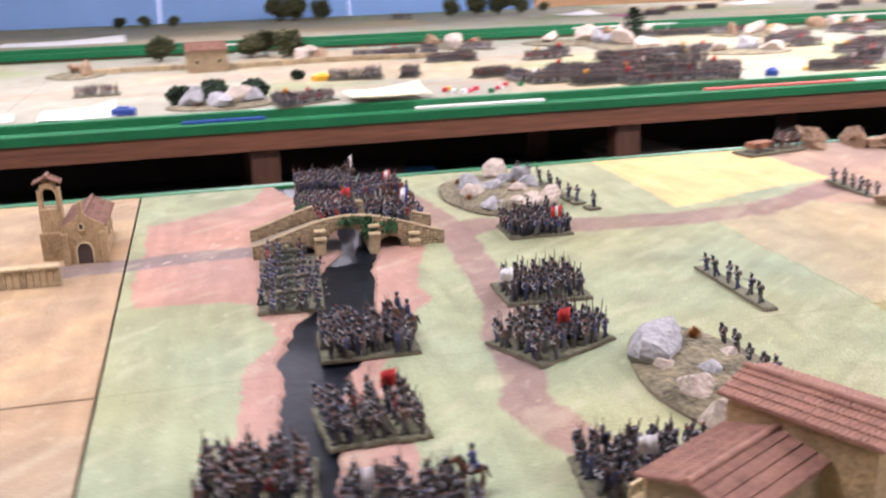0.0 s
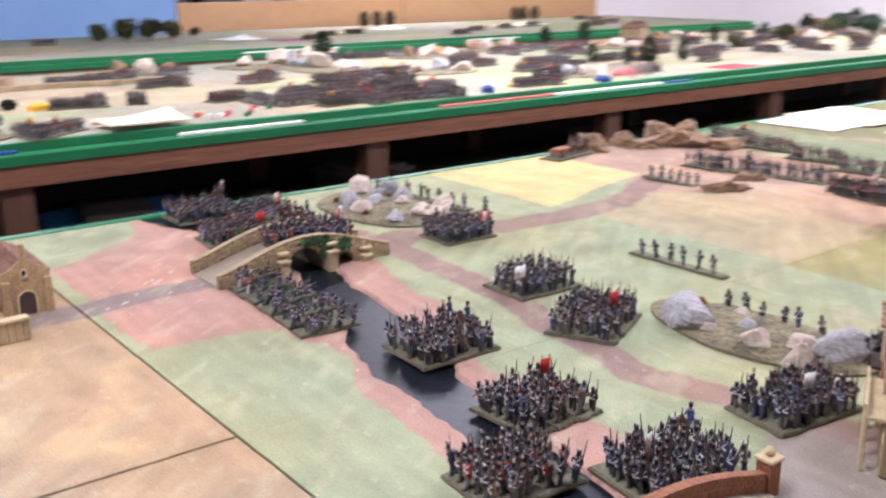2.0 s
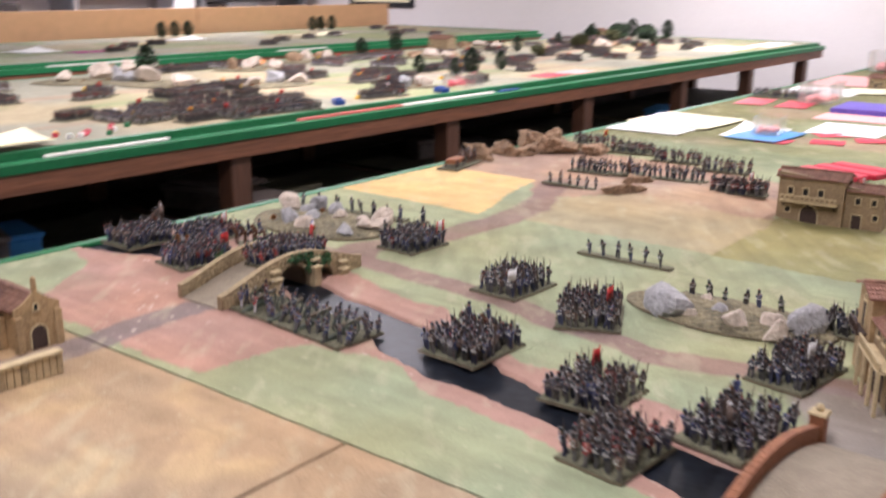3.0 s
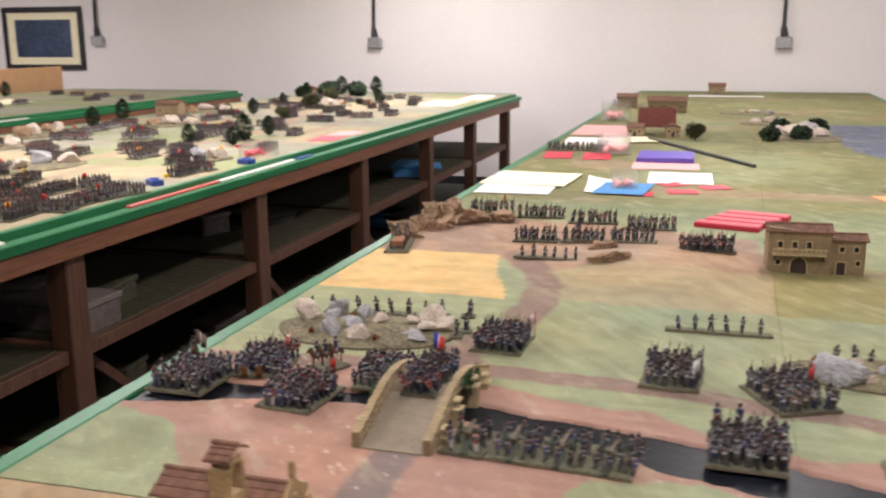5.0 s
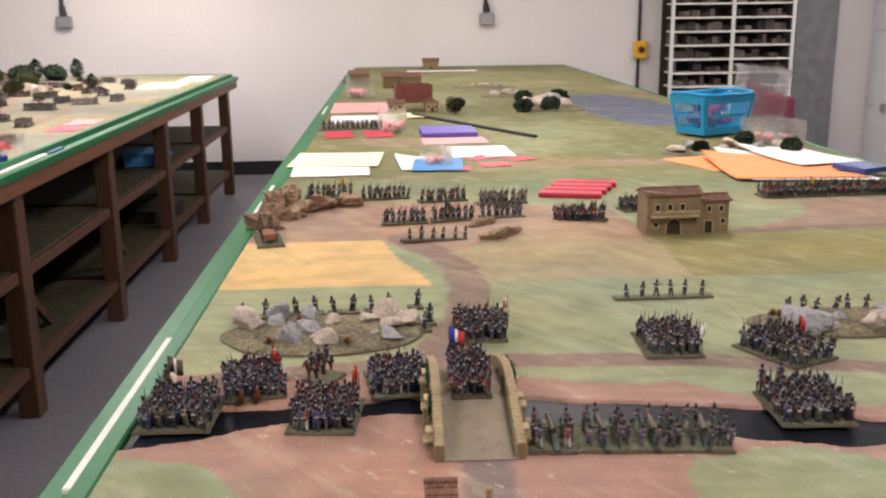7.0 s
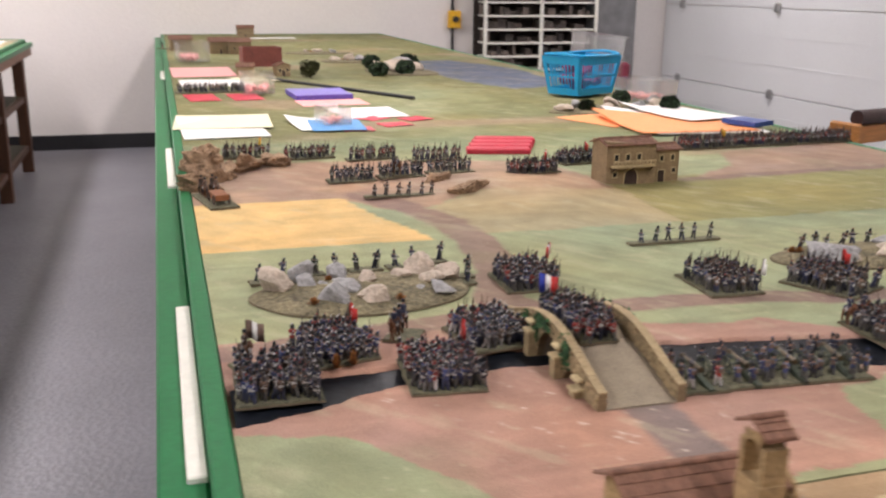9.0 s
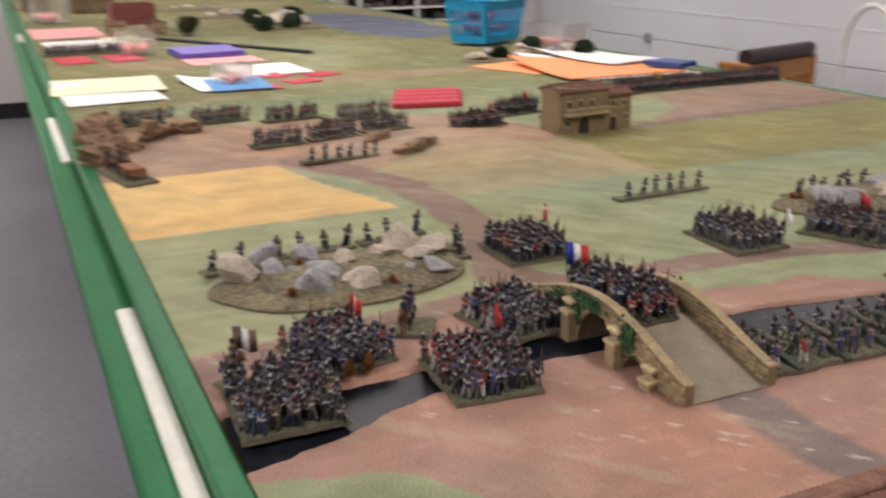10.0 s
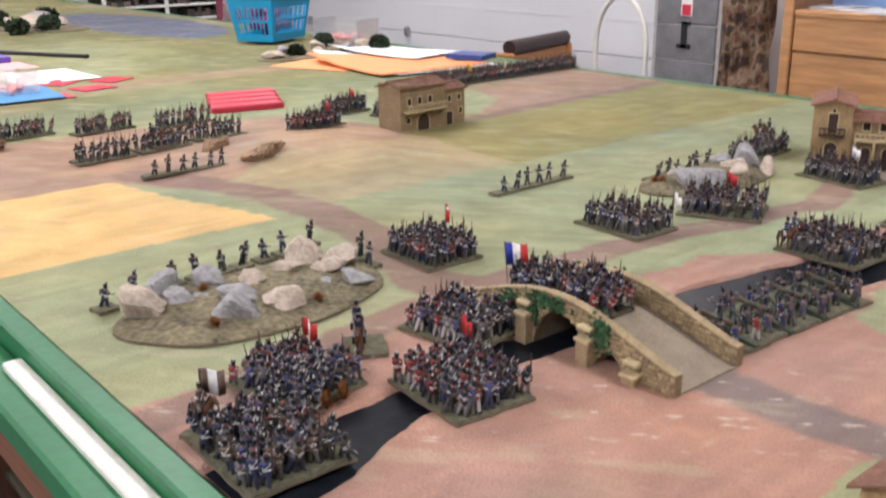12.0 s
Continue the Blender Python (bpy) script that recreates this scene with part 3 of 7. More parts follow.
# ---------- gaming tables ----------
def gaming_table(x0, x1, y0, y1, legs, label, strips_front, strips_back, inset=0.085):
    t = thing("gaming_table", pose(0, 0, FLOOR), label, "table", "gaming tables")
    h = -FLOOR
    g = Geo()
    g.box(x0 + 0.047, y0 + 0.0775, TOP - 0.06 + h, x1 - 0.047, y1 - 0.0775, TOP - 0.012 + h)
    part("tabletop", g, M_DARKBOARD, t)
    for y, s in ((y0, 1), (y1, -1)):
        g = Geo()
        a, b = sorted((y, y + s * 0.050))
        g.bbox(x0, a, TOP - 0.055 + h, x1, b, TOP - 0.024 + h, 0.004)
        part("edge_rail", g, M_GREEN, t, "glossy green painted edge rail")
        g = Geo()
        a, b = sorted((y + s * 0.0505, y + s * 0.077))
        g.bbox(x0 + 0.05, a, TOP - 0.055 + h, x1 - 0.05, b, TOP + 0.0015 + h, 0.003)
        part("inner_rail", g, M_GREEN, t, "green painted inner strip")
        g = Geo()
        a, b = sorted((y + s * 0.012, y + s * 0.04))
        g.bbox(x0 + 0.02, a, TOP - 0.118 + h, x1 - 0.02, b, TOP - 0.056 + h, 0.003)
        part("beam", g, M_BEAM, t, "brown stained timber beam")
    for x, s in ((x0, 1), (x1, -1)):
        g = Geo()
        a, b = sorted((x, x + s * 0.045))
        g.bbox(a, y0 + 0.051, TOP - 0.055 + h, b, y1 - 0.051, TOP + 0.0015 + h, 0.004)
        part("end_rail", g, M_GREEN, t)
        g = Geo()
        a, b = sorted((x + s * 0.012, x + s * 0.04))
        g.bbox(a, y0 + 0.05, TOP - 0.118 + h, b, y1 - 0.05, TOP - 0.0565 + h, 0.003)
        part("beam", g, M_BEAM, t)
    for strips, y in ((strips_front, y0 + 0.032), (strips_back, y1 - 0.039)):
        for a, b, m in strips:
            g = Geo()
            g.bbox(a, y - 0.0105, TOP - 0.0235 + h, b, y + 0.0105, TOP - 0.016 + h, 0.002)
            part("measuring_strip", g, m, t)
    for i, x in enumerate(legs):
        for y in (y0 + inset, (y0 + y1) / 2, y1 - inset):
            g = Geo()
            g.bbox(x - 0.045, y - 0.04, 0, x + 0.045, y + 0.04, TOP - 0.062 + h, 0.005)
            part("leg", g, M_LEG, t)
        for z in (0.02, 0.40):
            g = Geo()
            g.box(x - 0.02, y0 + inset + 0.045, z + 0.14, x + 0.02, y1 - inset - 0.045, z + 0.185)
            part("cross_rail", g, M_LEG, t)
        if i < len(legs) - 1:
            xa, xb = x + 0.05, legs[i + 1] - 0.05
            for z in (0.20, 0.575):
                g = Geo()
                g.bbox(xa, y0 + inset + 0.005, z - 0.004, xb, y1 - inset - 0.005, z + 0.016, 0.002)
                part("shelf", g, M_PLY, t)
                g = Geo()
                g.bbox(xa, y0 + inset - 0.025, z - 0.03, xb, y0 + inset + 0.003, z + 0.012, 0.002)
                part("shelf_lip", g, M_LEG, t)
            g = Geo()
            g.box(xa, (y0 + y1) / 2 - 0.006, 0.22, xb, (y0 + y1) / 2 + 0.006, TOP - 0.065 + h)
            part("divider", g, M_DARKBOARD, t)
            g = Geo()
            for s in (0,):
                p0, p1 = Vector((xa, y0 + 0.16, 0.58)), Vector((xa + 0.42, y0 + 0.16, 0.23))
                g.tube(p0, p1, 0.022, n=4, smooth=False)
            part("brace", g, M_LEG, t)
    return t


LEGS = [0.14, 1.355, 2.57, 3.76, 4.95, 6.05]
T1 = (-0.80, 8.14, -0.05, 2.031)
T2 = (-3.4, 7.5, 2.96, 5.02)
T3 = (-3.4, 7.5, 5.75, 7.76)
W_, R_, B_ = M_WHITE, M_REDSTRIP, M_BLUESTRIP
gaming_table(*T1, [-0.6, 0.6, 1.8, 3.0, 4.2, 5.4, 6.6, 7.6], "long wargaming table with green painted rails and shelves", [(1.9, 2.4, W_)], [(0.045, 0.575, W_), (1.483, 2.03, W_), (4.2, 4.6, W_)], 0.26)
gaming_table(*T2, [-3.1, -2.1, -1.0] + LEGS + [7.2], "long wargaming table with green rails above open shelves", [(0.62, 1.05, W_), (1.62, 2.2, R_), (2.2, 2.85, W_), (-0.1, 0.15, B_), (2.9, 3.05, B_)], [(2.0, 2.8, W_)])
gaming_table(*T3, [-3.1, -1.9, -0.7, 0.5, 1.7, 2.9, 4.1, 5.3, 6.6], "long wargaming table with green painted rails before display boards", [(0.0, 0.4, W_), (2.2, 2.9, W_), (4.0, 4.5, W_)], [])

# clutter on the open shelves
rng = random.Random(21)
for k in range(34):
    x = rng.choice([-0.5] + LEGS[:-1]) + rng.uniform(0.15, 0.75)
    z = rng.choice((0.20, 0.575))
    y = 3.06 + rng.uniform(0.1, 0.5)
    g = Geo()
    kind = rng.random()
    w, d, hh = rng.uniform(0.08, 0.2), rng.uniform(0.08, 0.16), rng.uniform(0.03, 0.1)
    m_ = rng.choice((M_PAPER, M_PLY, M_DARKBOARD, M_BOOK, M_BOOK, M_BLUEP))
    if kind < 0.5:
        g.bbox(-w, -d, 0, w, d, hh, 0.008)
        g.bbox(-w - 0.006, -d - 0.006, hh, w + 0.006, d + 0.006, hh + 0.018, 0.004)
        nm, lb = "lidded_box", "small lidded storage box on the table shelf"
    else:
        g.bbox(-w, -d, 0, w, d, 0.012, 0.003)
        g.bbox(-w + 0.01, -d + 0.01, 0.012, w - 0.01, d - 0.01, 0.016, 0.002)
        nm, lb = "flat_folder", "thin flat folder lying on the shelf"
    tagged(part(nm, g, m_, m=pose(x, y, FLOOR + z + 0.0165, 0, 0, rng.uniform(-20, 20))), lb, "box" if kind < 0.5 else "folder", "shelf clutter")

# tray with pockets on the lowest shelf
tr = thing("pocket_tray", pose(1.95, 1.60, FLOOR + 0.217, 0, 0, 90), "green pocketed tray on the lower shelf", "tray")
g = Geo()
g.box(-0.3, -0.12, 0, 0.3, 0.12, 0.004)
for k in range(9):
    g.box(-0.3 + 0.075 * k - 0.004, -0.12, 0.004, -0.3 + 0.075 * k + 0.004, 0.12, 0.03)
for k in range(4):
    g.box(-0.3, -0.12 + 0.08 * k - 0.004, 0.004, 0.3, -0.12 + 0.08 * k + 0.004, 0.028)
part("body", g, M_GREEN, tr)

# display boards behind the far table
db = thing("display_board", pose(0, 7.83, TOP + 0.015), "tall blue fabric display boards standing behind the far table", "display board")
for x0, x1 in ((-3.4, -1.83), (-1.82, -0.37), (-0.36, 1.08), (1.09, 2.62)):
    g = Geo()
    g.bbox(x0, -0.02, -TOP - 0.015 + FLOOR, x1, 0.02, 1.2, 0.006)
    part("panel", g, M_BLUEBOARD, db)
picture(pose(0.39, 7.81, 1.62), 0.57, 0.42, (M_PAPER_Y,), "black framed cream board on the blue display panel")
db = thing("low_board", pose(0, 7.83, FLOOR), "low peach coloured board standing behind the far table", "display board")
for x0, x1 in ((2.64, 4.85), (4.856, 7.48)):
    g = Geo()
    g.bbox(x0, -0.012, 0, x1, 0.012, 1.10 - FLOOR, 0.004)
    part("panel", g, M_PEACH, db)
st = thing("store_shelf", pose(0, 9.85, FLOOR), "long dark storage shelf against the back wall", "shelving")
for z in (0.9, 1.35, 1.8):
    g = Geo()
    g.bbox(1.5, -0.25, z, 7.9, 0.25, z + 0.03, 0.004)
    part("shelf", g, M_GALV, st)
for x in (1.52, 3.1, 4.7, 6.3, 7.88):
    g = Geo()
    g.box(x - 0.02, -0.25, 0, x + 0.02, 0.25, 2.2)
    part("upright", g, M_GALV, st)
rng = random.Random(5)
for z in (0.93, 1.38, 1.83):
    x = 1.6
    while x < 7.6:
        w = rng.uniform(0.2, 0.5)
        g = Geo()
        g.bbox(0, -0.2, 0, w * 0.92, 0.18, rng.uniform(0.15, 0.36), 0.008)
        tagged(part("carton", g, rng.choice((M_BOOK, M_DARKBOARD, M_PLY, M_GALV, M_PAPER)), m=pose(x, 9.85, FLOOR + z)), "plain storage carton on the long shelf", "carton", "cartons")
        x += w


# ---------- painted terrain ----------
def vnoise(x, y, seed):
    r = np.random.RandomState(seed).rand(64, 64)
    xi, yi = np.floor(x).astype(int), np.floor(y).astype(int)
    fx, fy = x - xi, y - yi
    fx, fy = fx * fx * (3 - 2 * fx), fy * fy * (3 - 2 * fy)
    a, b = r[xi % 64, yi % 64], r[(xi + 1) % 64, yi % 64]
    c, d = r[xi % 64, (yi + 1) % 64], r[(xi + 1) % 64, (yi + 1) % 64]
    return (a * (1 - fx) + b * fx) * (1 - fy) + (c * (1 - fx) + d * fx) * fy


def fbm(x, y, seed):
    return (vnoise(x, y, seed) + 0.5 * vnoise(2 * x, 2 * y, seed + 1) + 0.25 * vnoise(4 * x, 4 * y, seed + 2)) / 1.75


def inside(px, py, poly):
    res = np.zeros(px.shape, bool)
    n = len(poly)
    for i in range(n):
        (x0, y0), (x1, y1) = poly[i], poly[(i + 1) % n]
        hit = ((y0 > py) != (y1 > py)) & (px < (x1 - x0) * (py - y0) / ((y1 - y0) or 1e-9) + x0)
        res ^= hit
    return res


def near_line(px, py, line):
    best = np.full(px.shape, 9.0)
    for (x0, y0), (x1, y1) in zip(line, line[1:]):
        dx, dy = x1 - x0, y1 - y0
        t = np.clip(((px - x0) * dx + (py - y0) * dy) / (dx * dx + dy * dy), 0, 1)
        best = np.minimum(best, np.hypot(px - x0 - t * dx, py - y0 - t * dy))
    return best


C_GREEN, C_PINK, C_TAN = (0.315, 0.34, 0.195), (0.415, 0.245, 0.185), (0.385, 0.275, 0.165)
C_YELLOW, C_BROWN, C_ROAD = (0.69, 0.47, 0.20), (0.35, 0.235, 0.17), (0.27, 0.18, 0.145)
C_OLIVE, C_HILL, C_GREY = (0.30, 0.275, 0.115), (0.40, 0.335, 0.195), (0.30, 0.235, 0.215)
C_FAR, C_DGREEN, C_POND = (0.185, 0.18, 0.078), (0.17, 0.21, 0.115), (0.125, 0.14, 0.185)
WEST_BANK = [(0.092, 2.0), (0.109, 1.957), (0.132, 1.889), (0.152, 1.828), (0.178, 1.76), (0.197, 1.652), (0.195, 1.56), (0.185, 1.47), (0.15, 1.40), (0.118, 1.30), (0.125, 1.23), (0.085, 1.18), (0.065, 1.06), (0.05, 0.92), (0.04, 0.87), (0.0, 0.72), (-0.03, 0.60), (-0.05, 0.3), (-0.04, -0.02)]
EAST_BANK = [(0.06, -0.02), (0.05, 0.3), (0.065, 0.64), (0.083, 0.73), (0.112, 0.92), (0.135, 1.0), (0.155, 1.05), (0.18, 1.14), (0.193, 1.20), (0.203, 1.27), (0.215, 1.36), (0.237, 1.44), (0.248, 1.5), (0.245, 1.6), (0.228, 1.75), (0.225, 1.80), (0.225, 1.90), (0.215, 2.0)]
RIVER = WEST_BANK + EAST_BANK
PINK = [(-0.123, 1.72), (-0.06, 1.75), (0.06, 1.845), (0.10, 2.0), (0.36, 2.0), (0.36, 1.60), (0.33, 1.47), (0.285, 1.35), (0.262, 1.2), (0.205, 1.12), (0.17, 1.0), (0.18, 0.88), (0.15, 0.72), (0.14, 0.0), (-0.15, 0.0), (-0.1, 0.5), (-0.04, 0.70), (-0.005, 0.85), (0.02, 1.04), (0.055, 1.12), (0.055, 1.17), (0.03, 1.264), (-0.022, 1.286), (-0.123, 1.29)]
ROAD_NS = [(0.32, 2.0), (0.35, 1.75), (0.385, 1.55), (0.38, 1.44), (0.37, 1.28), (0.348, 1.14), (0.318, 1.0), (0.302, 0.88), (0.33, 0.77), (0.36, 0.62), (0.37, 0.0)]
ROAD_NE = [(0.37, 1.50), (0.44, 1.545), (0.58, 1.487), (0.75, 1.475), (0.92, 1.48), (1.05, 1.53), (1.2, 1.6)]
ROAD_W = [(-0.62, 1.49), (-0.3, 1.495), (0.05, 1.505), (0.40, 1.505)]
FIELD = [(0.802, 1.99), (0.796, 1.542), (0.885, 1.563), (1.0, 1.605), (1.09, 1.628), (1.173, 1.643), (1.177, 1.99)]
BROWN = [(1.175, 2.0), (1.17, 1.64), (0.99, 1.54), (1.08, 1.43), (1.12, 1.38), (1.10, 1.1), (1.13, 1.03), (1.50, 1.04), (1.60, 1.4), (1.66, 2.0)]
HILL = [(0.812, 1.455), (0.812, 1.02), (1.13, 1.02), (1.17, 1.3), (1.0, 1.52), (0.90, 1.455)]
EAST = [(1.19, 0.80), (1.20, 0.41), (1.23, -0.01), (1.62, -0.01), (1.52, 0.5), (1.34, 0.58)]
POND = [(4.9, 0.60), (4.2, 0.64), (3.6, 0.60), (3.25, 0.48), (3.3, 0.30), (3.6, 0.14), (4.3, 0.10), (4.9, 0.30)]


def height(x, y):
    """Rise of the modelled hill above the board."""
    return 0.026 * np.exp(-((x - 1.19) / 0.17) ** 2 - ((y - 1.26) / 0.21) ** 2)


def paint_battle(x, y):
    wx = x + 0.022 * (fbm(x * 14, y * 14, 3) - 0.5) + 0.010 * (fbm(x * 60, y * 60, 9) - 0.5)
    wy = y + 0.022 * (fbm(x * 14 + 31, y * 14, 5) - 0.5) + 0.010 * (fbm(x * 60 + 7, y * 60, 12) - 0.5)
    big, mid = fbm(x * 2.2, y * 2.2, 21), fbm(x * 11, y * 11, 33)
    col = np.empty(x.shape + (3,))
    col[:] = C_GREEN
    far = np.clip((x - 1.5) / 0.5, 0, 1)[..., None]
    col = col * (1 - far) + np.array(C_FAR) * far

    def lay(mask, c, k=1.0):
        a = (np.clip(mask, 0, 1) * k)[..., None]
        col[:] = col * (1 - a) + np.array(c) * a

    lay(np.clip((fbm(x * 1.7, y * 2.3, 77) - 0.52) * 5, 0, 1) * (x > 1.5), C_GREEN, 0.45)
    lay(np.clip((fbm(x * 2.4, y * 1.9, 78) - 0.60) * 6, 0, 1) * (x > 1.5), C_BROWN, 0.5)
    lay(inside(wx, wy, PINK), C_PINK)
    west = x < -0.139 - 0.012 * (y - 1.02)
    lay(west, C_TAN)
    lay((west) * np.clip((mid - 0.52) * 6, 0, 1), (0.47, 0.345, 0.18), 0.6)
    lay((west) * (y < 0.97) * np.clip((big - 0.5) * 5, 0, 1), C_GREY, 0.6)
    lay((west) * (y > 1.6) * np.clip((big - 0.45) * 5, 0, 1), (0.52, 0.43, 0.22), 0.5)
    lay((wy < 1.02) * (wx > 0.812) * (wx < 1.24) * 1.0, C_OLIVE)
    lay(np.clip((0.045 - near_line(wx, wy, [(1.3, 0.9), (1.16, 0.78), (1.1, 0.5)])) * 40, 0, 1), C_OLIVE)
    lay(inside(wx, wy, HILL), C_HILL)
    lay(inside(wx, wy, BROWN), C_BROWN)
    lay(inside(wx, wy, BROWN) * np.clip((mid - 0.5) * 5, 0, 1), (0.42, 0.28, 0.18), 0.6)
    # lit west slope of the mound, put into the paint as a paler patch
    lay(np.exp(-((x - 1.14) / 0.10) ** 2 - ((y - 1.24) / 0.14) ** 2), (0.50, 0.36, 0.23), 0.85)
    lay(inside(wx, wy, EAST), C_BROWN)
    lay(np.clip((0.03 - near_line(wx, wy, [(1.19, 0.80), (1.22, 0.4), (1.25, 0.0)])) * 60, 0, 1), C_ROAD, 0.8)
    lay(np.clip((0.10 - np.abs(wx - 2.25)) * 20, 0, 1) * (y < 1.5), C_BROWN, 0.55)
    lay(np.clip((0.20 - np.abs(wx - 1.85)) * 8, 0, 1), C_DGREEN, 0.6)
    lay(inside(wx, wy, POND), C_POND)
    d = near_line(wx, wy, ROAD_NE)
    lay(np.clip((0.040 - d) * 150, 0, 1), C_ROAD, 0.9)
    d = near_line(wx, wy, ROAD_NS)
    lay(np.clip((0.029 - d) * 200, 0, 1), C_ROAD, 0.95)
    d = near_line(wx, wy, ROAD_W)
    lay(np.clip((0.036 - d) * 110, 0, 1) * (x < 0.2), (0.215, 0.172, 0.158), 0.92)
    lay(np.clip((0.06 - near_line(x, y, [(x0, y0) for x0, y0 in ((0.30, 0.64), (0.22, 0.58), (0.10, 0.57))])) * 60, 0, 1), C_GREY, 0.8)
    fx, fy = x + 0.006 * (mid - 0.5), y + 0.006 * (mid - 0.5)
    lay(inside(fx, fy, FIELD), C_YELLOW)
    # brush strokes: two directions, swapped from patch to patch, and paler or warmer overpainting
    ca, sa = x * 0.8 + y * 0.6, y * 0.8 - x * 0.6
    stroke = np.where(fbm(x * 3, y * 3, 41) > 0.5, fbm(ca * 8, sa * 70, 55), fbm(x * 70, y * 9, 56))
    col *= (0.84 + 0.26 * mid + 0.30 * (stroke - 0.5) + 0.22 * (big - 0.5))[..., None]
    warm = (fbm(x * 5 + 3, y * 5, 61) - 0.5) * 0.22
    col *= np.stack([1 + warm, 1 + 0.1 * warm, 1 - warm], -1)
    lay(np.clip((fbm(ca * 14, sa * 40, 68) - 0.63) * 7, 0, 1), (0.50, 0.45, 0.30), 0.28)
    lay(np.clip((fbm(x * 6, y * 6, 69) - 0.66) * 8, 0, 1) * (x > -0.1), (0.20, 0.20, 0.10), 0.22)
    scr = np.clip((fbm(ca * 45, sa * 150, 91) - 0.73) * 9, 0, 1) * np.clip((fbm(x * 8, y * 8, 17) - 0.42) * 6, 0, 1)
    lay(scr * inside(wx, wy, PINK), (0.66, 0.56, 0.46), 0.75)
    spots = np.clip((fbm(x * 90, y * 90, 64) - 0.76) * 10, 0, 1)
    lay(spots, (0.55, 0.50, 0.34), 0.35)
    return col


def paint_pale(x, y):
    big, mid = fbm(x * 1.6, y * 1.6, 121), fbm(x * 7, y * 7, 133)
    col = np.empty(x.shape + (3,))
    col[:] = (0.335, 0.32, 0.24)

    def lay(mask, c, k=1.0):
        a = (np.clip(mask, 0, 1) * k)[..., None]
        col[:] = col * (1 - a) + np.array(c) * a

    lay(np.clip((big - 0.5) * 7, 0, 1), (0.44, 0.36, 0.22), 0.9)
    lay(np.clip((fbm(x * 2 + 9, y * 2, 140) - 0.6) * 9, 0, 1), (0.27, 0.31, 0.15), 0.8)
    lay(np.clip((0.07 - np.abs(y - 3.9 - 0.25 * np.sin(x * 1.3))) * 30, 0, 1), (0.40, 0.29, 0.20), 0.8)
    lay(np.clip((0.05 - np.abs(y - 3.5 + 0.12 * np.sin(x * 2))) * 30, 0, 1), (0.36, 0.27, 0.19), 0.7)
    col *= (0.77 + 0.26 * mid)[..., None]
    return col


def tile(name, x0, x1, y0, y1, step, painter, parent, relief=False, skew=0):
    nx, ny = max(2, int((x1 - x0) / step)), max(2, int((y1 - y0) / step))
    X, Y = np.meshgrid(np.linspace(x0, x1, nx + 1), np.linspace(y0, y1, ny + 1), indexing="ij")
    if skew:
        k_ = (X - x0) / (x1 - x0)
        X = X - 0.012 * (Y - 1.02) * (k_ if skew > 0 else 1 - k_)
    Z = np.full(X.shape, TOP)
    if relief:
        wx = X + 0.018 * (fbm(X * 18, Y * 18, 3) - 0.5) + 0.008 * (fbm(X * 60, Y * 60, 9) - 0.5)
        wy = Y + 0.018 * (fbm(X * 18 + 31, Y * 18, 5) - 0.5)
        Z = Z + height(X, Y) + 0.0016 * (fbm(X * 40, Y * 40, 71) - 0.5)
        inn = inside(wx, wy, RIVER)
        off = near_line(wx, wy, RIVER + RIVER[:1])
        Z = Z - 0.010 * np.clip(0.5 + np.where(inn, off, -off) / 0.010, 0, 1)
    P = np.stack([X, Y, Z], -1).reshape(-1, 3)
    idx = np.arange((nx + 1) * (ny + 1)).reshape(nx + 1, ny + 1)
    top = np.stack([idx[:-1, :-1], idx[1:, :-1], idx[1:, 1:], idx[:-1, 1:]], -1).reshape(-1, 4)
    ring = np.concatenate([idx[:, 0], idx[-1, 1:], idx[-2::-1, -1], idx[0, -2:0:-1]])
    low = P[ring].copy()
    low[:, 2] = TOP - 0.0115
    k, n = len(P), len(ring)
    a = np.arange(n)
    side = np.stack([k + a, k + (a + 1) % n, ring[(a + 1) % n], ring[a]], -1)
    me = bpy.data.meshes.new(name)
    me.from_pydata(np.concatenate([P, low]).tolist(), [], np.concatenate([top, side]).tolist())
    me.materials.append(M_GROUND)
    col = painter(X, Y).reshape(-1, 3)
    rgba = np.ones((len(P) + n, 4), np.float32)
    rgba[:len(P), :3] = col
    rgba[len(P):, :3] = (0.12, 0.09, 0.06)
    at = me.attributes.new("paint", "FLOAT_COLOR", "POINT")
    at.data.foreach_set("color", rgba.ravel())
    return put(name, me, parent)


board = tagged(new("ground"), "painted battlefield boards with green fields, earth, roads and a river bed", kind="structure")
XS = [T1[0] + 0.047, -0.139] + [-0.139 + 0.951 * k for k in range(1, 9)] + [T1[1] - 0.047]
for i in range(len(XS) - 1):
    for y0, y1 in ((T1[2] + 0.0775, 1.017), (1.017, T1[3] - 0.0775)):
        st_ = 0.0045 if XS[i + 1] < 1.0 else 0.010 if XS[i + 1] < 2 else 0.022
        gap = 0.0022 if i == 0 else 0.0003
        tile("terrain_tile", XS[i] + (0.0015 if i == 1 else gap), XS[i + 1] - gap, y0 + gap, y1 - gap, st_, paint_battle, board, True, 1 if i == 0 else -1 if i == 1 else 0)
far_board = tagged(new("ground_far"), "pale painted terrain boards on the neighbouring tables", kind="structure")
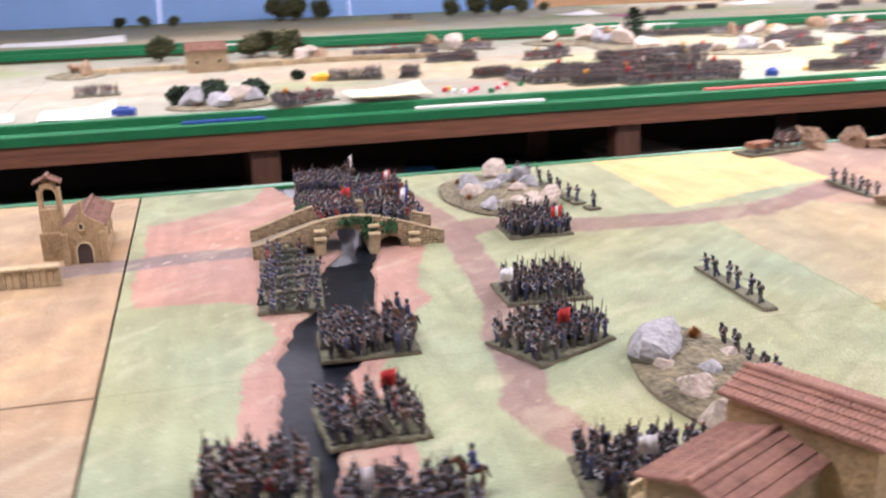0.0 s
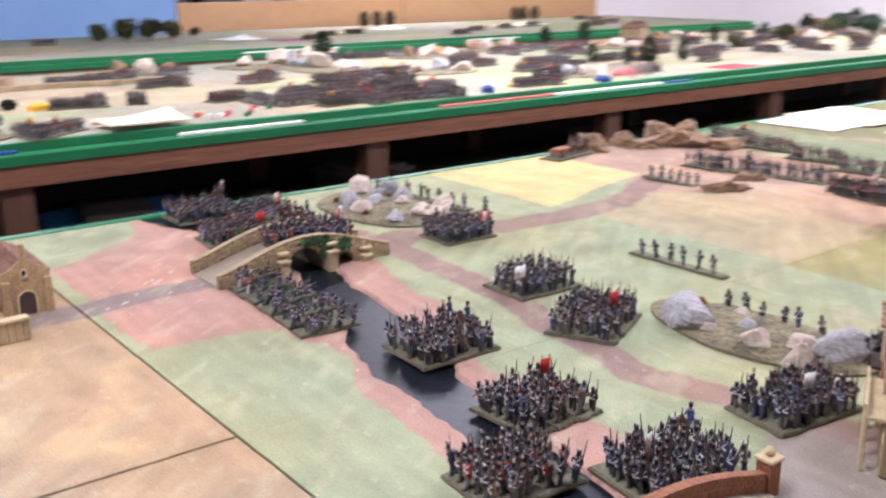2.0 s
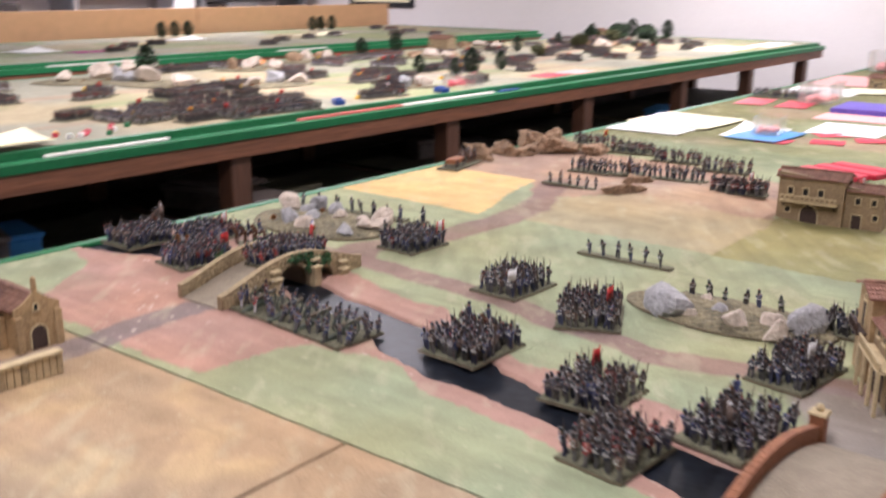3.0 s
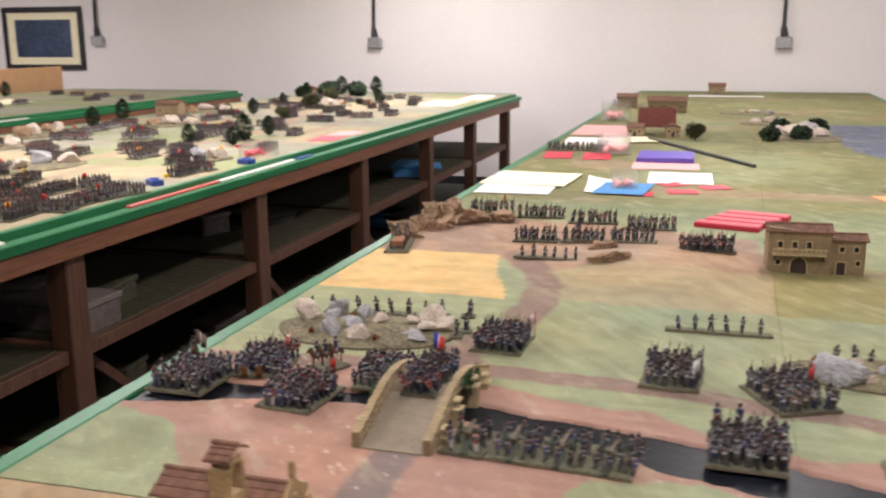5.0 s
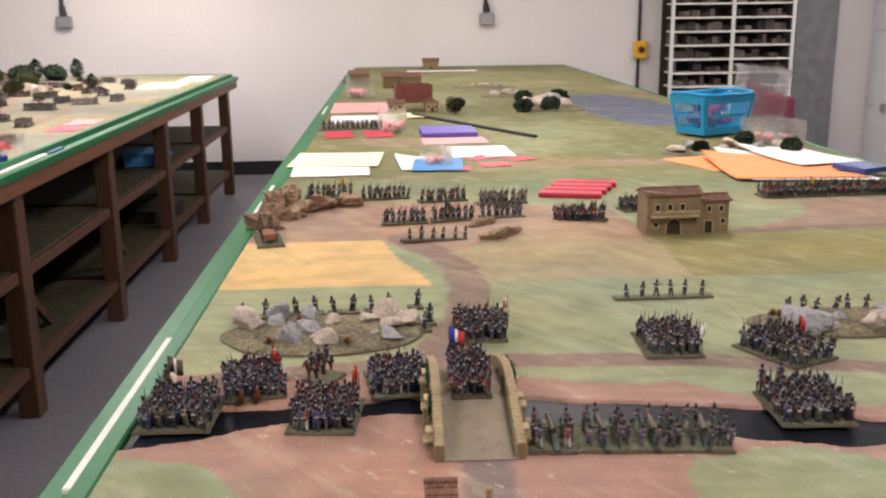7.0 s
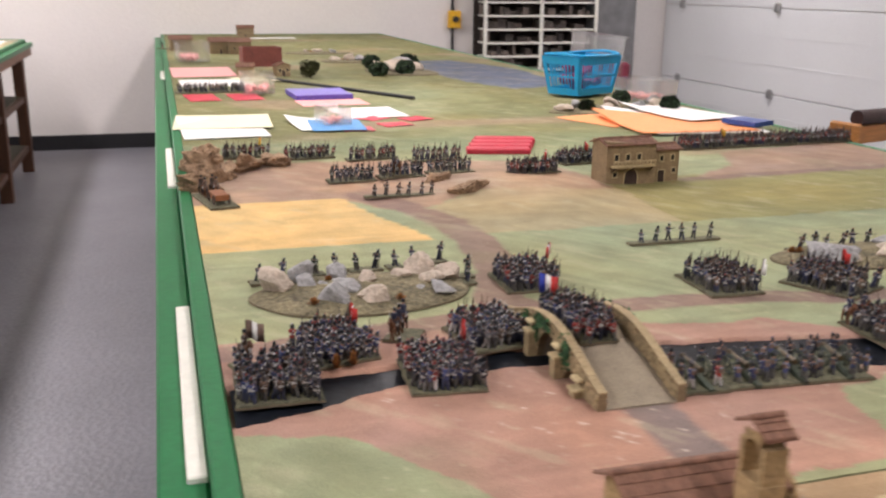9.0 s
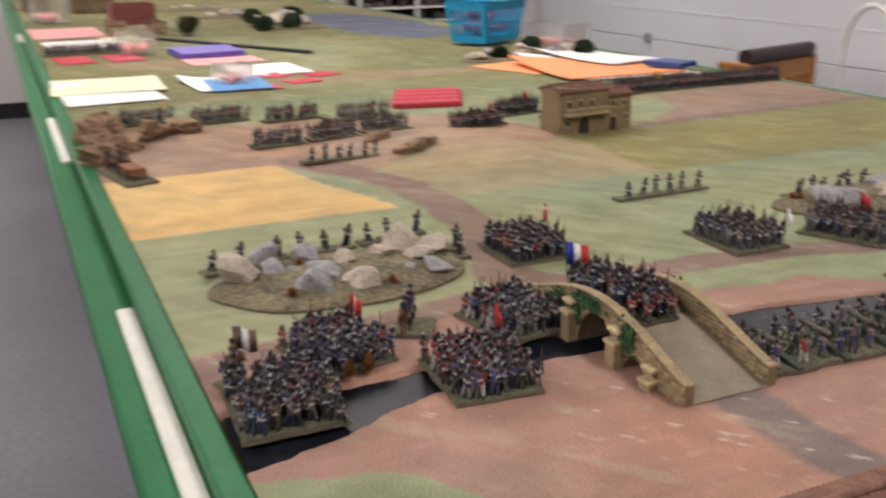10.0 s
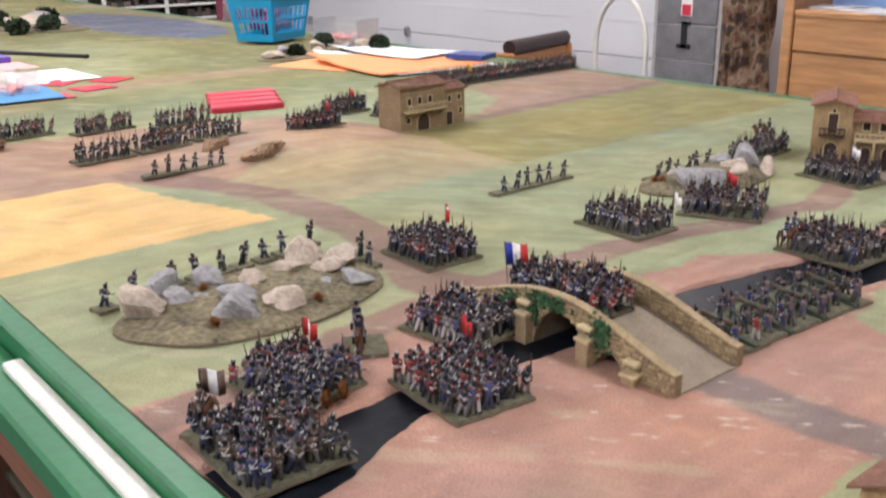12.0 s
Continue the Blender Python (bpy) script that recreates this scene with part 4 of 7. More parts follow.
for T in (T2, T3):
    for i in range(8):
        xa = T[0] + 0.05 + (T[1] - T[0] - 0.1) * i / 8
        xb = T[0] + 0.05 + (T[1] - T[0] - 0.1) * (i + 1) / 8
        tile("terrain_tile", xa + 0.0006, xb - 0.0006, T[2] + 0.0775, T[3] - 0.0775, 0.03, paint_pale, far_board)
g = Geo()
g.add([(x, y, TOP - 0.0045) for x, y in ((-0.09, 0.08), (0.10, 0.08), (0.10, 0.9), (0.30, 1.2), (0.30, 1.949), (0.05, 1.949), (0.05, 1.0), (-0.09, 0.6))], [(0, 1, 2, 3, 4, 5, 6, 7)])
structure(part("water", g, M_RIVER), "glossy black varnished river surface")


# ---------- model soldiers ----------
FIG = {}


def figure_mesh(coat, pose_kind, trousers, plume=0):
    """A plain painted cast figure 31 mm tall, facing +x."""
    key = (coat, pose_kind, trousers, plume)
    if key in FIG:
        return FIG[key]
    g = Geo()
    k = 0.001
    stride = {"port": 2.2, "march": 2.6, "ready": 3.2, "kneel": 3.0, "stand": 1.0}[pose_kind]
    drop = 5 if pose_kind == "kneel" else 0
    for s, dx in ((1, stride), (-1, -stride)):
        g.tube((dx * k, s * 1.9 * k, 0), (0.2 * k, s * 1.6 * k, (14 - drop) * k), 1.5 * k, 2.2 * k, 6, 1)
        g.box((dx - 1.3) * k, (s * 1.9 - 1.2) * k, 0, (dx + 2.6) * k, (s * 1.9 + 1.2) * k, 1.6 * k, 3)
    z = 13 - drop
    g.tube((0, 0, (z - 1) * k), (0.4 * k, 0, (z + 5) * k), 3.3 * k, 2.9 * k, 8, 0)
    g.tube((0.4 * k, 0, (z + 5) * k), (0.6 * k, 0, (z + 10) * k), 2.9 * k, 3.3 * k, 8, 0)
    g.box(-4.6 * k, -2.6 * k, (z + 4.5) * k, -2.2 * k, 2.6 * k, (z + 9.8) * k, 6)
    g.box(-2.4 * k, -3.1 * k, (z + 5.5) * k, 3.5 * k, -2.5 * k, (z + 7) * k, 5, pose(0, 0, 0))
    g.box(2.7 * k, -2.8 * k, (z + 3.5) * k, 3.6 * k, 2.8 * k, (z + 4.9) * k, 5)
    g.tube((3.2 * k, -2.2 * k, (z + 4.5) * k), (2.9 * k, 2.4 * k, (z + 10) * k), 0.75 * k, 0.75 * k, 4, 5)
    g.tube((-3.8 * k, -2.7 * k, (z + 10.2) * k), (-3.8 * k, 2.7 * k, (z + 10.2) * k), 1.1 * k, 1.1 * k, 6, 7)
    g.ball((0.9 * k, 0, (z + 12.1) * k), (1.9 * k, 1.8 * k, 2.2 * k), 7, 5, 2)
    g.tube((0.7 * k, 0, (z + 13) * k), (0.5 * k, 0, (z + 17.6) * k), 1.75 * k, 2.1 * k, 8, 3)
    g.box(1.5 * k, -1.6 * k, (z + 12.9) * k, 3.9 * k, 1.6 * k, (z + 13.4) * k, 3)
    g.tube((2.0 * k, 0, (z + 17) * k), (1.8 * k, 0, (z + 20) * k), 0.6 * k, 0.9 * k, 5, 8)
    if pose_kind == "march":
        for s in (1, -1):
            g.tube((0.5 * k, s * 3.6 * k, (z + 9.4) * k), (0.6 * k, s * 4.5 * k, (z + 4.6) * k), 1.35 * k, 1.1 * k, 6, 0)
        g.tube((0.6 * k, 4.5 * k, (z + 4.6) * k), (3.2 * k, 3.4 * k, (z + 4.2) * k), 1.1 * k, 1.0 * k, 5, 0)
        g.tube((2.8 * k, 3.7 * k, (z + 1) * k), (-1.0 * k, 4.0 * k, (z + 20) * k), 0.8 * k, 0.65 * k, 5, 4)
        g.tube((-1.0 * k, 4.0 * k, (z + 20) * k), (-1.9 * k, 4.1 * k, (z + 29) * k), 0.6 * k, 0.3 * k, 4, 4)
    elif pose_kind == "port":
        for s in (1, -1):
            g.tube((0.5 * k, s * 3.5 * k, (z + 9.4) * k), (3.0 * k, s * 3.4 * k, (z + 6.0) * k), 1.35 * k, 1.1 * k, 6, 0)
        g.tube((3.6 * k, -6.0 * k, (z + 2) * k), (3.4 * k, 5.0 * k, (z + 13) * k), 0.6 * k, 0.5 * k, 5, 4)
        g.tube((3.4 * k, 5.0 * k, (z + 13) * k), (3.3 * k, 8.8 * k, (z + 17) * k), 0.5 * k, 0.25 * k, 4, 5)
    elif pose_kind == "stand":
        g.tube((0.5 * k, 3.5 * k, (z + 9.4) * k), (1.4 * k, 4.2 * k, (z + 4.4) * k), 1.35 * k, 1.1 * k, 6, 0)
        g.tube((0.5 * k, -3.5 * k, (z + 9.4) * k), (2.4 * k, -3.2 * k, (z + 5) * k), 1.35 * k, 1.1 * k, 6, 0)
        g.tube((2.4 * k, 4.0 * k, 0.4 * k), (2.8 * k, 4.0 * k, (z + 12) * k), 0.6 * k, 0.45 * k, 5, 4)
        g.tube((2.8 * k, 4.0 * k, (z + 12) * k), (2.9 * k, 4.0 * k, (z + 17) * k), 0.3 * k, 0.15 * k, 4, 5)
    else:
        g.tube((0.5 * k, 3.5 * k, (z + 9.4) * k), (4.2 * k, 2.2 * k, (z + 7.6) * k), 1.3 * k, 1.0 * k, 6, 0)
        g.tube((0.5 * k, -3.5 * k, (z + 9.4) * k), (3.0 * k, -2.4 * k, (z + 6.8) * k), 1.3 * k, 1.0 * k, 6, 0)
        up = 3.5 if pose_kind == "ready" else 1.0
        g.tube((-1.2 * k, -1.6 * k, (z + 6) * k), (12 * k, 2.0 * k, (z + 8 + up) * k), 0.6 * k, 0.45 * k, 5, 4)
        g.tube((12 * k, 2.0 * k, (z + 8 + up) * k), (16 * k, 3.0 * k, (z + 8.6 + up * 1.3) * k), 0.3 * k, 0.15 * k, 4, 5)
    me = g.mesh("figurine", [COATS[coat], {"w": M_TROUSER_W, "d": M_TROUSER_D, "b": COATS["navy"]}[trousers], M_SKIN, M_SHAKO, M_MUSKET, M_BELT, M_PACK, COATS["grey"], (COATS[coat], COATS["red"], M_BELT)[plume]])
    FIG[key] = me
    return me


def rider_mesh(coat, horse):
    key = (coat, horse, "rider")
    if key in FIG:
        return FIG[key]
    g = Geo()
    k = 0.001
    g.ball((0, 0, 19 * k), (11 * k, 4.6 * k, 5.2 * k), 10, 7, 1)
    for x, dx in ((8, 3), (7, -2), (-8, 2), (-8.5, -3)):
        s = 2.4 if dx > 0 else -2.4
        g.tube((x * k, s * k, 17 * k), ((x + dx * 0.6) * k, s * k, 8 * k), 2.0 * k, 1.2 * k, 6, 1)
        g.tube(((x + dx * 0.6) * k, s * k, 8 * k), ((x + dx * 0.3) * k, s * k, 0), 1.2 * k, 1.4 * k, 6, 1)
    g.tube((8 * k, 0, 20 * k), (14.5 * k, 0, 31 * k), 4.2 * k, 2.4 * k, 8, 1)
    g.tube((13.2 * k, 0, 31.5 * k), (19.5 * k, 0, 26 * k), 2.6 * k, 1.4 * k, 7, 1)
    g.tube((6 * k, 0, 25 * k), (12 * k, 0, 33.5 * k), 1.2 * k, 1.0 * k, 5, 3)
    g.tube((-10.5 * k, 0, 21 * k), (-15 * k, 0, 9 * k), 1.8 * k, 0.8 * k, 6, 3)
    g.box(-6 * k, -5 * k, 21.5 * k, 3.5 * k, 5 * k, 24.6 * k, 0, None, 0.85)
    for s in (1, -1):
        g.tube((0.5 * k, s * 3 * k, 24 * k), (3.5 * k, s * 5.6 * k, 19 * k), 2.1 * k, 1.6 * k, 6, 4)
        g.tube((3.5 * k, s * 5.6 * k, 19 * k), (1.5 * k, s * 5.6 * k, 11 * k), 1.5 * k, 1.4 * k, 6, 3)
        g.tube((0.2 * k, s * 3.6 * k, 34 * k), (4.5 * k, s * 4 * k, 29 * k), 1.3 * k, 1.0 * k, 6, 0)
    g.tube((0, 0, 24 * k), (0.6 * k, 0, 35.5 * k), 3.2 * k, 3.4 * k, 8, 0)
    g.box(-2.6 * k, -3.3 * k, 29 * k, 3.6 * k, -2.6 * k, 30.6 * k, 5)
    g.ball((0.9 * k, 0, 37.6 * k), (1.9 * k, 1.8 * k, 2.2 * k), 7, 5, 2)
    g.tube((0.8 * k, 0, 38.6 * k), (0.6 * k, 0, 43 * k), 2.0 * k, 2.5 * k, 8, 3)
    g.tube((4.5 * k, -4 * k, 29 * k), (9 * k, -4.6 * k, 40 * k), 0.4 * k, 0.25 * k, 4, 5)
    me = g.mesh("figurine", [COATS[coat], M_HORSE_B if horse == "b" else M_HORSE_D, M_SKIN, M_SHAKO, M_TROUSER_W, M_BELT])
    FIG[key] = me
    return me


def base_mesh(lx, ly, rng):
    g = Geo()
    pts = []
    n = 7
    for (x0, y0), (x1, y1) in (((-1, -1), (1, -1)), ((1, -1), (1, 1)), ((1, 1), (-1, 1)), ((-1, 1), (-1, -1))):
        for i in range(n):
            t = i / n
            j = 0.0012
            pts.append(((x0 + (x1 - x0) * t) * lx / 2 + rng.uniform(-j, j), (y0 + (y1 - y0) * t) * ly / 2 + rng.uniform(-j, j)))
    g.prism(pts, 0, 0.003, 0, 1)
    inner = [(x * 0.975, y * 0.97) for x, y in pts]
    g.prism(inner, 0.003, 0.0042, 0)
    return g


def flag_part(kind, parent, m, big=1.0):
    big, wide, low = (1.0, 0.025, 0.009) if kind == "fr" else (1.0, 0.021, 0.006) if kind == "dark" else (0.95, 0.016, 0.002)
    g = Geo()
    g.tube((0, 0, 0.004), (0, 0, 0.058 * big), 0.0006, n=5, slot=3)
    n = 9
    for a, slot in ((0, 0), (1, 1), (2, 2)):
        vs = []
        for i in range(4):
            u = (a * 3 + i) / n
            w = 0.003 * math.sin(u * 7)
            vs += [(u * wide, w, 0.040 * big - low - u * 0.004), (u * wide, w * 0.8 + 0.001, 0.057 * big - u * 0.005)]
            vs += [(u * wide, w + 0.0006, 0.040 * big - low - u * 0.004), (u * wide, w * 0.8 + 0.0016, 0.057 * big - u * 0.005)]
        fs = []
        for i in range(3):
            q = i * 4
            fs += [(q, q + 4, q + 5, q + 1), (q + 6, q + 2, q + 3, q + 7), (q + 1, q + 5, q + 7, q + 3), (q, q + 2, q + 6, q + 4)]
        g.add(vs, fs, slot, True)
    cols = {"fr": (M_FLAGB, M_FLAGW, M_FLAGR), "red": (M_FLAGR, M_FLAGR, M_FLAGR), "rw": (M_FLAGR, M_FLAGW, M_FLAGR), "white": (M_FLAGW,) * 3, "dark": (COATS["brown"], M_FLAGW, COATS["brown"]), "yellow": (M_FLAGY, M_FLAGR, M_FLAGY)}[kind]
    return part("flag", g, [*cols, M_MUSKET], parent, m=m)


UNIT_RNG = random.Random(11)


def unit(cx, cy, lx, ly, yaw, cols, rows, mix, pose_kind="march", trousers="w", flag=None, flag_at=(0, 0), label="", z=None, name="infantry_unit", riders=0, jitter=0.0046, face=0, group="units on the battle table", tilt=0.0, reds=None):
    """A base with ranks of figures. lx runs along the facing, cols along lx."""
    rng = UNIT_RNG
    if rows > 2 and cols > 2 and group != "units on the neighbouring tables":
        thin = 0.86 if pose_kind == "march" else 1.0
        cols, rows = round(cols * 1.45 * thin), round(rows * 1.4 * thin)
    zz = TOP + float(height(cx, cy)) + 0.0008 if z is None else z
    u = thing(name, pose(cx, cy, zz, 0, tilt, yaw), label, "model soldiers", group)
    part("base", base_mesh(lx, ly, rng), [M_BASE, M_BASE_EDGE], u)
    for i in range(cols):
        for j in range(rows):
            x = (-0.5 + (i + 0.5) / cols) * lx * 0.92 + rng.uniform(-jitter, jitter)
            y = (-0.5 + (j + 0.5) / rows) * ly * 0.93 + rng.uniform(-jitter, jitter)
            if riders and (i * rows + j) < riders:
                if (i * rows + j) % 2 == 0:
                    put("figurine", rider_mesh(mix[0], "bd"[j % 2]), u, pose(x, y, 0.0042, 0, 0, face + rng.uniform(-8, 8)))
                continue
            coat = mix[rng.randrange(len(mix))]
            if reds and x / lx * reds[0] + y / ly * reds[1] > 0.22 and rng.random() < 0.75:
                coat = "red"
            pk = pose_kind if isinstance(pose_kind, str) else rng.choice(pose_kind)
            sc = rng.uniform(0.92, 1.06)
            put("figurine", figure_mesh(coat, pk, rng.choice("wdbbw" if trousers == "w" else "ddb"), rng.choice((0, 0, 1, 2))), u, pose(x, y, 0.0042, rng.uniform(-9, 9), rng.uniform(-4, 16), face + rng.uniform(-42, 42)) @ Matrix.Diagonal((sc * 1.12, sc * 1.12, sc * 1.02, 1)))
    if flag:
        flag_part(flag, u, pose(flag_at[0], flag_at[1], 0, 0, 0, 50 if flag in ("fr", "dark") else rng.uniform(-40, 10)))
    return u


FRENCH = "densely ranked blue and grey model infantry on a flocked base"
FR_MIX = ["blue", "blue", "navy", "grey", "blue", "brown", "blue", "grey", "red"]
DARK_MIX = ["navy", "navy", "grey", "blue", "brown"]
unit(0.207, 1.896, 0.118, 0.096, 178, 6, 6, ["blue", "navy", "blue", "grey", "brown"], ("ready", "port", "march", "kneel"), "d", None, label="blue coated model infantry and mounted officer beside the river", riders=0)
unit(0.258, 1.929, 0.03, 0.028, 200, 1, 1, ["brown"], riders=1, flag="dark", flag_at=(-0.006, 0.008), label="mounted standard bearer model with a dark flag", name="command_stand", z=TOP + 0.0055)
unit(0.186, 1.705, 0.112, 0.089, 176, 6, 6, ["blue", "navy", "blue", "grey", "red"], ("ready", "port", "kneel", "march", "port"), "w", "red", (-0.045, 0.035), label="blue coated model infantry with a red flag", reds=(-0.6, -0.8))
unit(0.296, 1.814, 0.105, 0.084, 192, 6, 6, FR_MIX, ("ready", "port", "kneel", "march", "port"), "w", "rw", (-0.02, 0.03), label="mixed blue and red model infantry with a striped flag", reds=(-1.0, 0.3))
unit(0.293, 1.611, 0.104, 0.086, 187, 6, 6, FR_MIX, ("ready", "port", "kneel", "march", "port"), "w", None, label="blue and red model infantry beside the stone bridge", reds=(-0.7, -0.7))
unit(0.322, 1.716, 0.050, 0.044, 150, 3, 2, ["navy"], riders=6, label="mounted model officers on a small round base", name="command_stand")
unit(0.508, 1.477, 0.108, 0.088, 179, 6, 6, FR_MIX, ("march", "port", "ready", "march"), "d", "rw", (-0.03, 0.05), label="blue coated model infantry with raised muskets on the road")
unit(0.420, 1.186, 0.118, 0.090, 178, 6, 5, ["blue", "navy", "grey", "brown"], "march", "d", "white", (0.05, 0.04), label="blue coated model infantry column with a white flag")
unit(0.393, 1.027, 0.080, 0.096, 206, 5, 6, ["blue", "navy", "grey", "brown"], "march", "d", "red", (0.02, 0.03), label="blue coated model infantry column with a red flag")
unit(0.338, 0.999, 0.042, 0.094, 206, 2, 7, ["navy", "grey", "brown"], "march", "d", None, label="small stand of dark model infantry", z=TOP + 0.001)
unit(0.164, 1.076, 0.116, 0.096, 178, 7, 5, DARK_MIX, ("march", "stand"), "d", None, label="dark model infantry column crossing the river", riders=3)
for x, mix_, fl in ((0.101, ["grey", "navy", "blue"], None), (0.135, ["brown", "grey", "red", "navy"], None), (0.169, ["brown", "red", "grey"], "red")):
    unit(x, 0.872, 0.033, 0.094, 184, 2, 7, mix_, ("march", "march", "port"), "d", fl, (0.004, -0.012), label="narrow stand of model infantry with raised muskets by the river", jitter=0.002)
unit(0.020, 0.779, 0.106, 0.084, 176, 6, 5, ["brown", "grey", "red", "navy", "brown"], "march", "d", None, label="brown and grey model infantry with raised muskets")
unit(0.143, 0.697, 0.125, 0.088, 170, 7, 5, ["blue", "navy", "grey", "grey"], "march", "d", "dark", (0.03, 0.0), label="blue coated model infantry with a faded flag", riders=2)
unit(0.354, 0.706, 0.126, 0.080, 173, 7, 5, ["blue", "navy", "grey", "brown"], "march", "d", "white", (0.0, 0.02), label="blue coated model infantry on the roadside with a white flag")
unit(0.548, 0.655, 0.050, 0.170, 184, 3, 7, ["navy", "navy", "grey"], ("ready", "march"), "d", None, label="dark coated model infantry line beside the farm")
unit(0.600, 0.545, 0.05, 0.05, 60, 2, 2, ["green"], riders=3, label="mounted green model riders beyond the farm", name="command_stand")


def skirmish(x0, y0, x1, y1, n, mix, label, face, depth=0.020, pk=("ready", "stand", "kneel"), z=None):
    a = math.degrees(math.atan2(y1 - y0, x1 - x0))
    ln = math.hypot(x1 - x0, y1 - y0)
    return unit((x0 + x1) / 2, (y0 + y1) / 2, ln, depth, a, n, 1, mix, pk, "d", None, label=label, name="skirmish_line", jitter=0.003, face=face - a, z=z)


RIFLE = "spaced dark green model riflemen on a narrow strip base"
skirmish(0.673, 1.031, 0.671, 1.215, 6, ["green", "navy"], RIFLE, 180)
skirmish(0.560, 0.962, 0.558, 0.782, 6, ["green", "navy", "brown"], RIFLE, 180, 0.030)
for x, y in ((0.605, 1.878), (0.618, 1.840), (0.626, 1.785), (0.630, 1.750), (0.631, 1.718), (0.633, 1.690), (0.637, 1.655), (0.641, 1.622), (0.652, 1.577), (0.526, 1.566), (0.560, 1.558)):
    skirmish(x, y - 0.013, x - 0.004, y + 0.013, 1, ["green", "navy"], RIFLE, 195, 0.024)
WHITE_MIX = ["brown", "grey", "brown"]
skirmish(1.135, 1.43, 1.145, 1.60, 6, WHITE_MIX, "spaced pale brown model skirmishers on a strip base", 200)
for k in range(3):
    skirmish(1.335 + 0.008 * k, 1.645 - 0.122 * k, 1.343 + 0.008 * k, 1.53 - 0.122 * k, 7, ["navy", "green", "navy"], "rank of dark model infantry on the brown hill", 190, 0.026, ("march",))
    skirmish(1.345 + 0.008 * k + 0.02, 1.645 - 0.122 * k, 1.353 + 0.008 * k + 0.02, 1.53 - 0.122 * k, 7, ["navy", "green", "navy"], "rear rank of dark model infantry on the hill", 190, 0.018, ("march",))
unit(1.36, 1.47, 0.05, 0.05, 190, 2, 2, ["navy"], riders=4, label="mounted model officers behind the hill line", name="command_stand", z=TOP + float(height(1.36, 1.47)) + 0.006)
unit(1.275, 1.162, 0.05, 0.13, 190, 3, 8, ["navy", "green", "red"], "march", "d", "rw", (0.0, 0.03), label="dark model infantry with a red and white flag by the hill")
for k in range(4):
    unit(1.73 - 0.05 * k, 1.80 - 0.16 * k, 0.04, 0.14, 188, 2, 9, ["brown", "grey", "brown", "red"], "march", "d", "yellow" if k == 0 else None, (0, 0.04), label="brown coated model infantry line behind the hill")
unit(1.46, 0.965, 0.06, 0.12, 190, 4, 7, ["navy", "green", "red"], "march", "d", "rw", (0.0, 0.02), label="dark model infantry with a red and white flag")
unit(1.34, 0.925, 0.07, 0.05, 190, 4, 3, ["navy", "brown"], "march", "d", "red", (0.0, 0.0), label="dark model infantry stand with a red flag beside the house")
for k in range(6):
    unit(1.600 + 0.004 * k, 0.550 - 0.10 * k, 0.06, 0.095, 184, 3, 7, ["navy", "green", "grey", "red"], "march", "d", "yellow" if k == 1 else None, label="dark model infantry column along the table edge")
unit(3.36, 1.80, 0.10, 0.30, 185, 3, 9, ["navy", "brown", "green"], ("march", "port"), "d", label="dark model infantry waiting among papers")
unit(6.2, 1.88, 0.1, 0.26, 185, 2, 6, ["navy", "brown"], label="dark model cavalry far along the table", riders=12)


# artillery strip
def cannon(parent, x, y, rz):
    g = Geo()
    g.tube((-0.010, 0, 0.0125), (0.020, 0, 0.0150), 0.0032, 0.0022, 10, 1)
    g.tube((0.019, 0, 0.0149), (0.0215, 0, 0.0151), 0.0029, 0.0029, 10, 1)
    g.box(-0.030, -0.003, 0.0, 0.004, 0.003, 0.005, 0, pose(0, 0, 0.003, 0, -12, 0))
    g.tube((0.002, -0.011, 0.0105), (0.002, 0.011, 0.0105), 0.0012, n=6)
    for s in (-1, 1):
        n = 14
        pts = [(0.002 + 0.0098 * math.cos(2 * math.pi * i / n), s * 0.011, 0.0105 + 0.0098 * math.sin(2 * math.pi * i / n)) for i in range(n)]
        for i in range(n):
            g.tube(pts[i], pts[(i + 1) % n], 0.0010, n=4)
        for i in range(0, n, 2):
            g.tube((0.002, s * 0.011, 0.0105), pts[i], 0.0006, n=4)
    part("cannon", g, [M_GUN, M_BRASS], parent, "green gun carriage with a bronze barrel", pose(x, y, 0.0042, 0, 0, rz) @ Matrix.Diagonal((1.3, 1.25, 1.2, 1)))


art = thing("artillery_battery", pose(0.092, 1.299, TOP + 0.0008, 0, 0, -4), "green model cannon with blue gunners on a long base", "model soldiers", "units on the battle table")
part("base", base_mesh(0.086, 0.184, UNIT_RNG), [M_BASE, M_BASE_EDGE], art)
for k in range(3):
    y = -0.062 + 0.062 * k
    cannon(art, -0.005, y, 4 * k - 4)
    for dx, dy in ((-0.03, -0.017), (-0.03, 0.017), (0.018, -0.02), (0.018, 0.02), (-0.012, -0.024), (0.032, 0.0), (-0.038, 0.0), (0.006, -0.028), (0.030, -0.026), (-0.026, -0.029)):
        put("figurine", figure_mesh(UNIT_RNG.choice(["blue", "navy"]), UNIT_RNG.choice(["ready", "kneel", "kneel"]), "d"), art, pose(dx + UNIT_RNG.uniform(-0.004, 0.004), y + dy, 0.0042, 0, UNIT_RNG.uniform(0, 25), UNIT_RNG.uniform(-60, 60)))
art = thing("artillery_battery", pose(0.098, 1.422, TOP + 0.0008, 0, 0, -4), "model cannon with red and blue gunners on a grassy base", "model soldiers", "units on the battle table")
part("base", base_mesh(0.085, 0.058, UNIT_RNG), [M_BASE, M_BASE_EDGE], art)
cannon(art, -0.004, 0, 6)
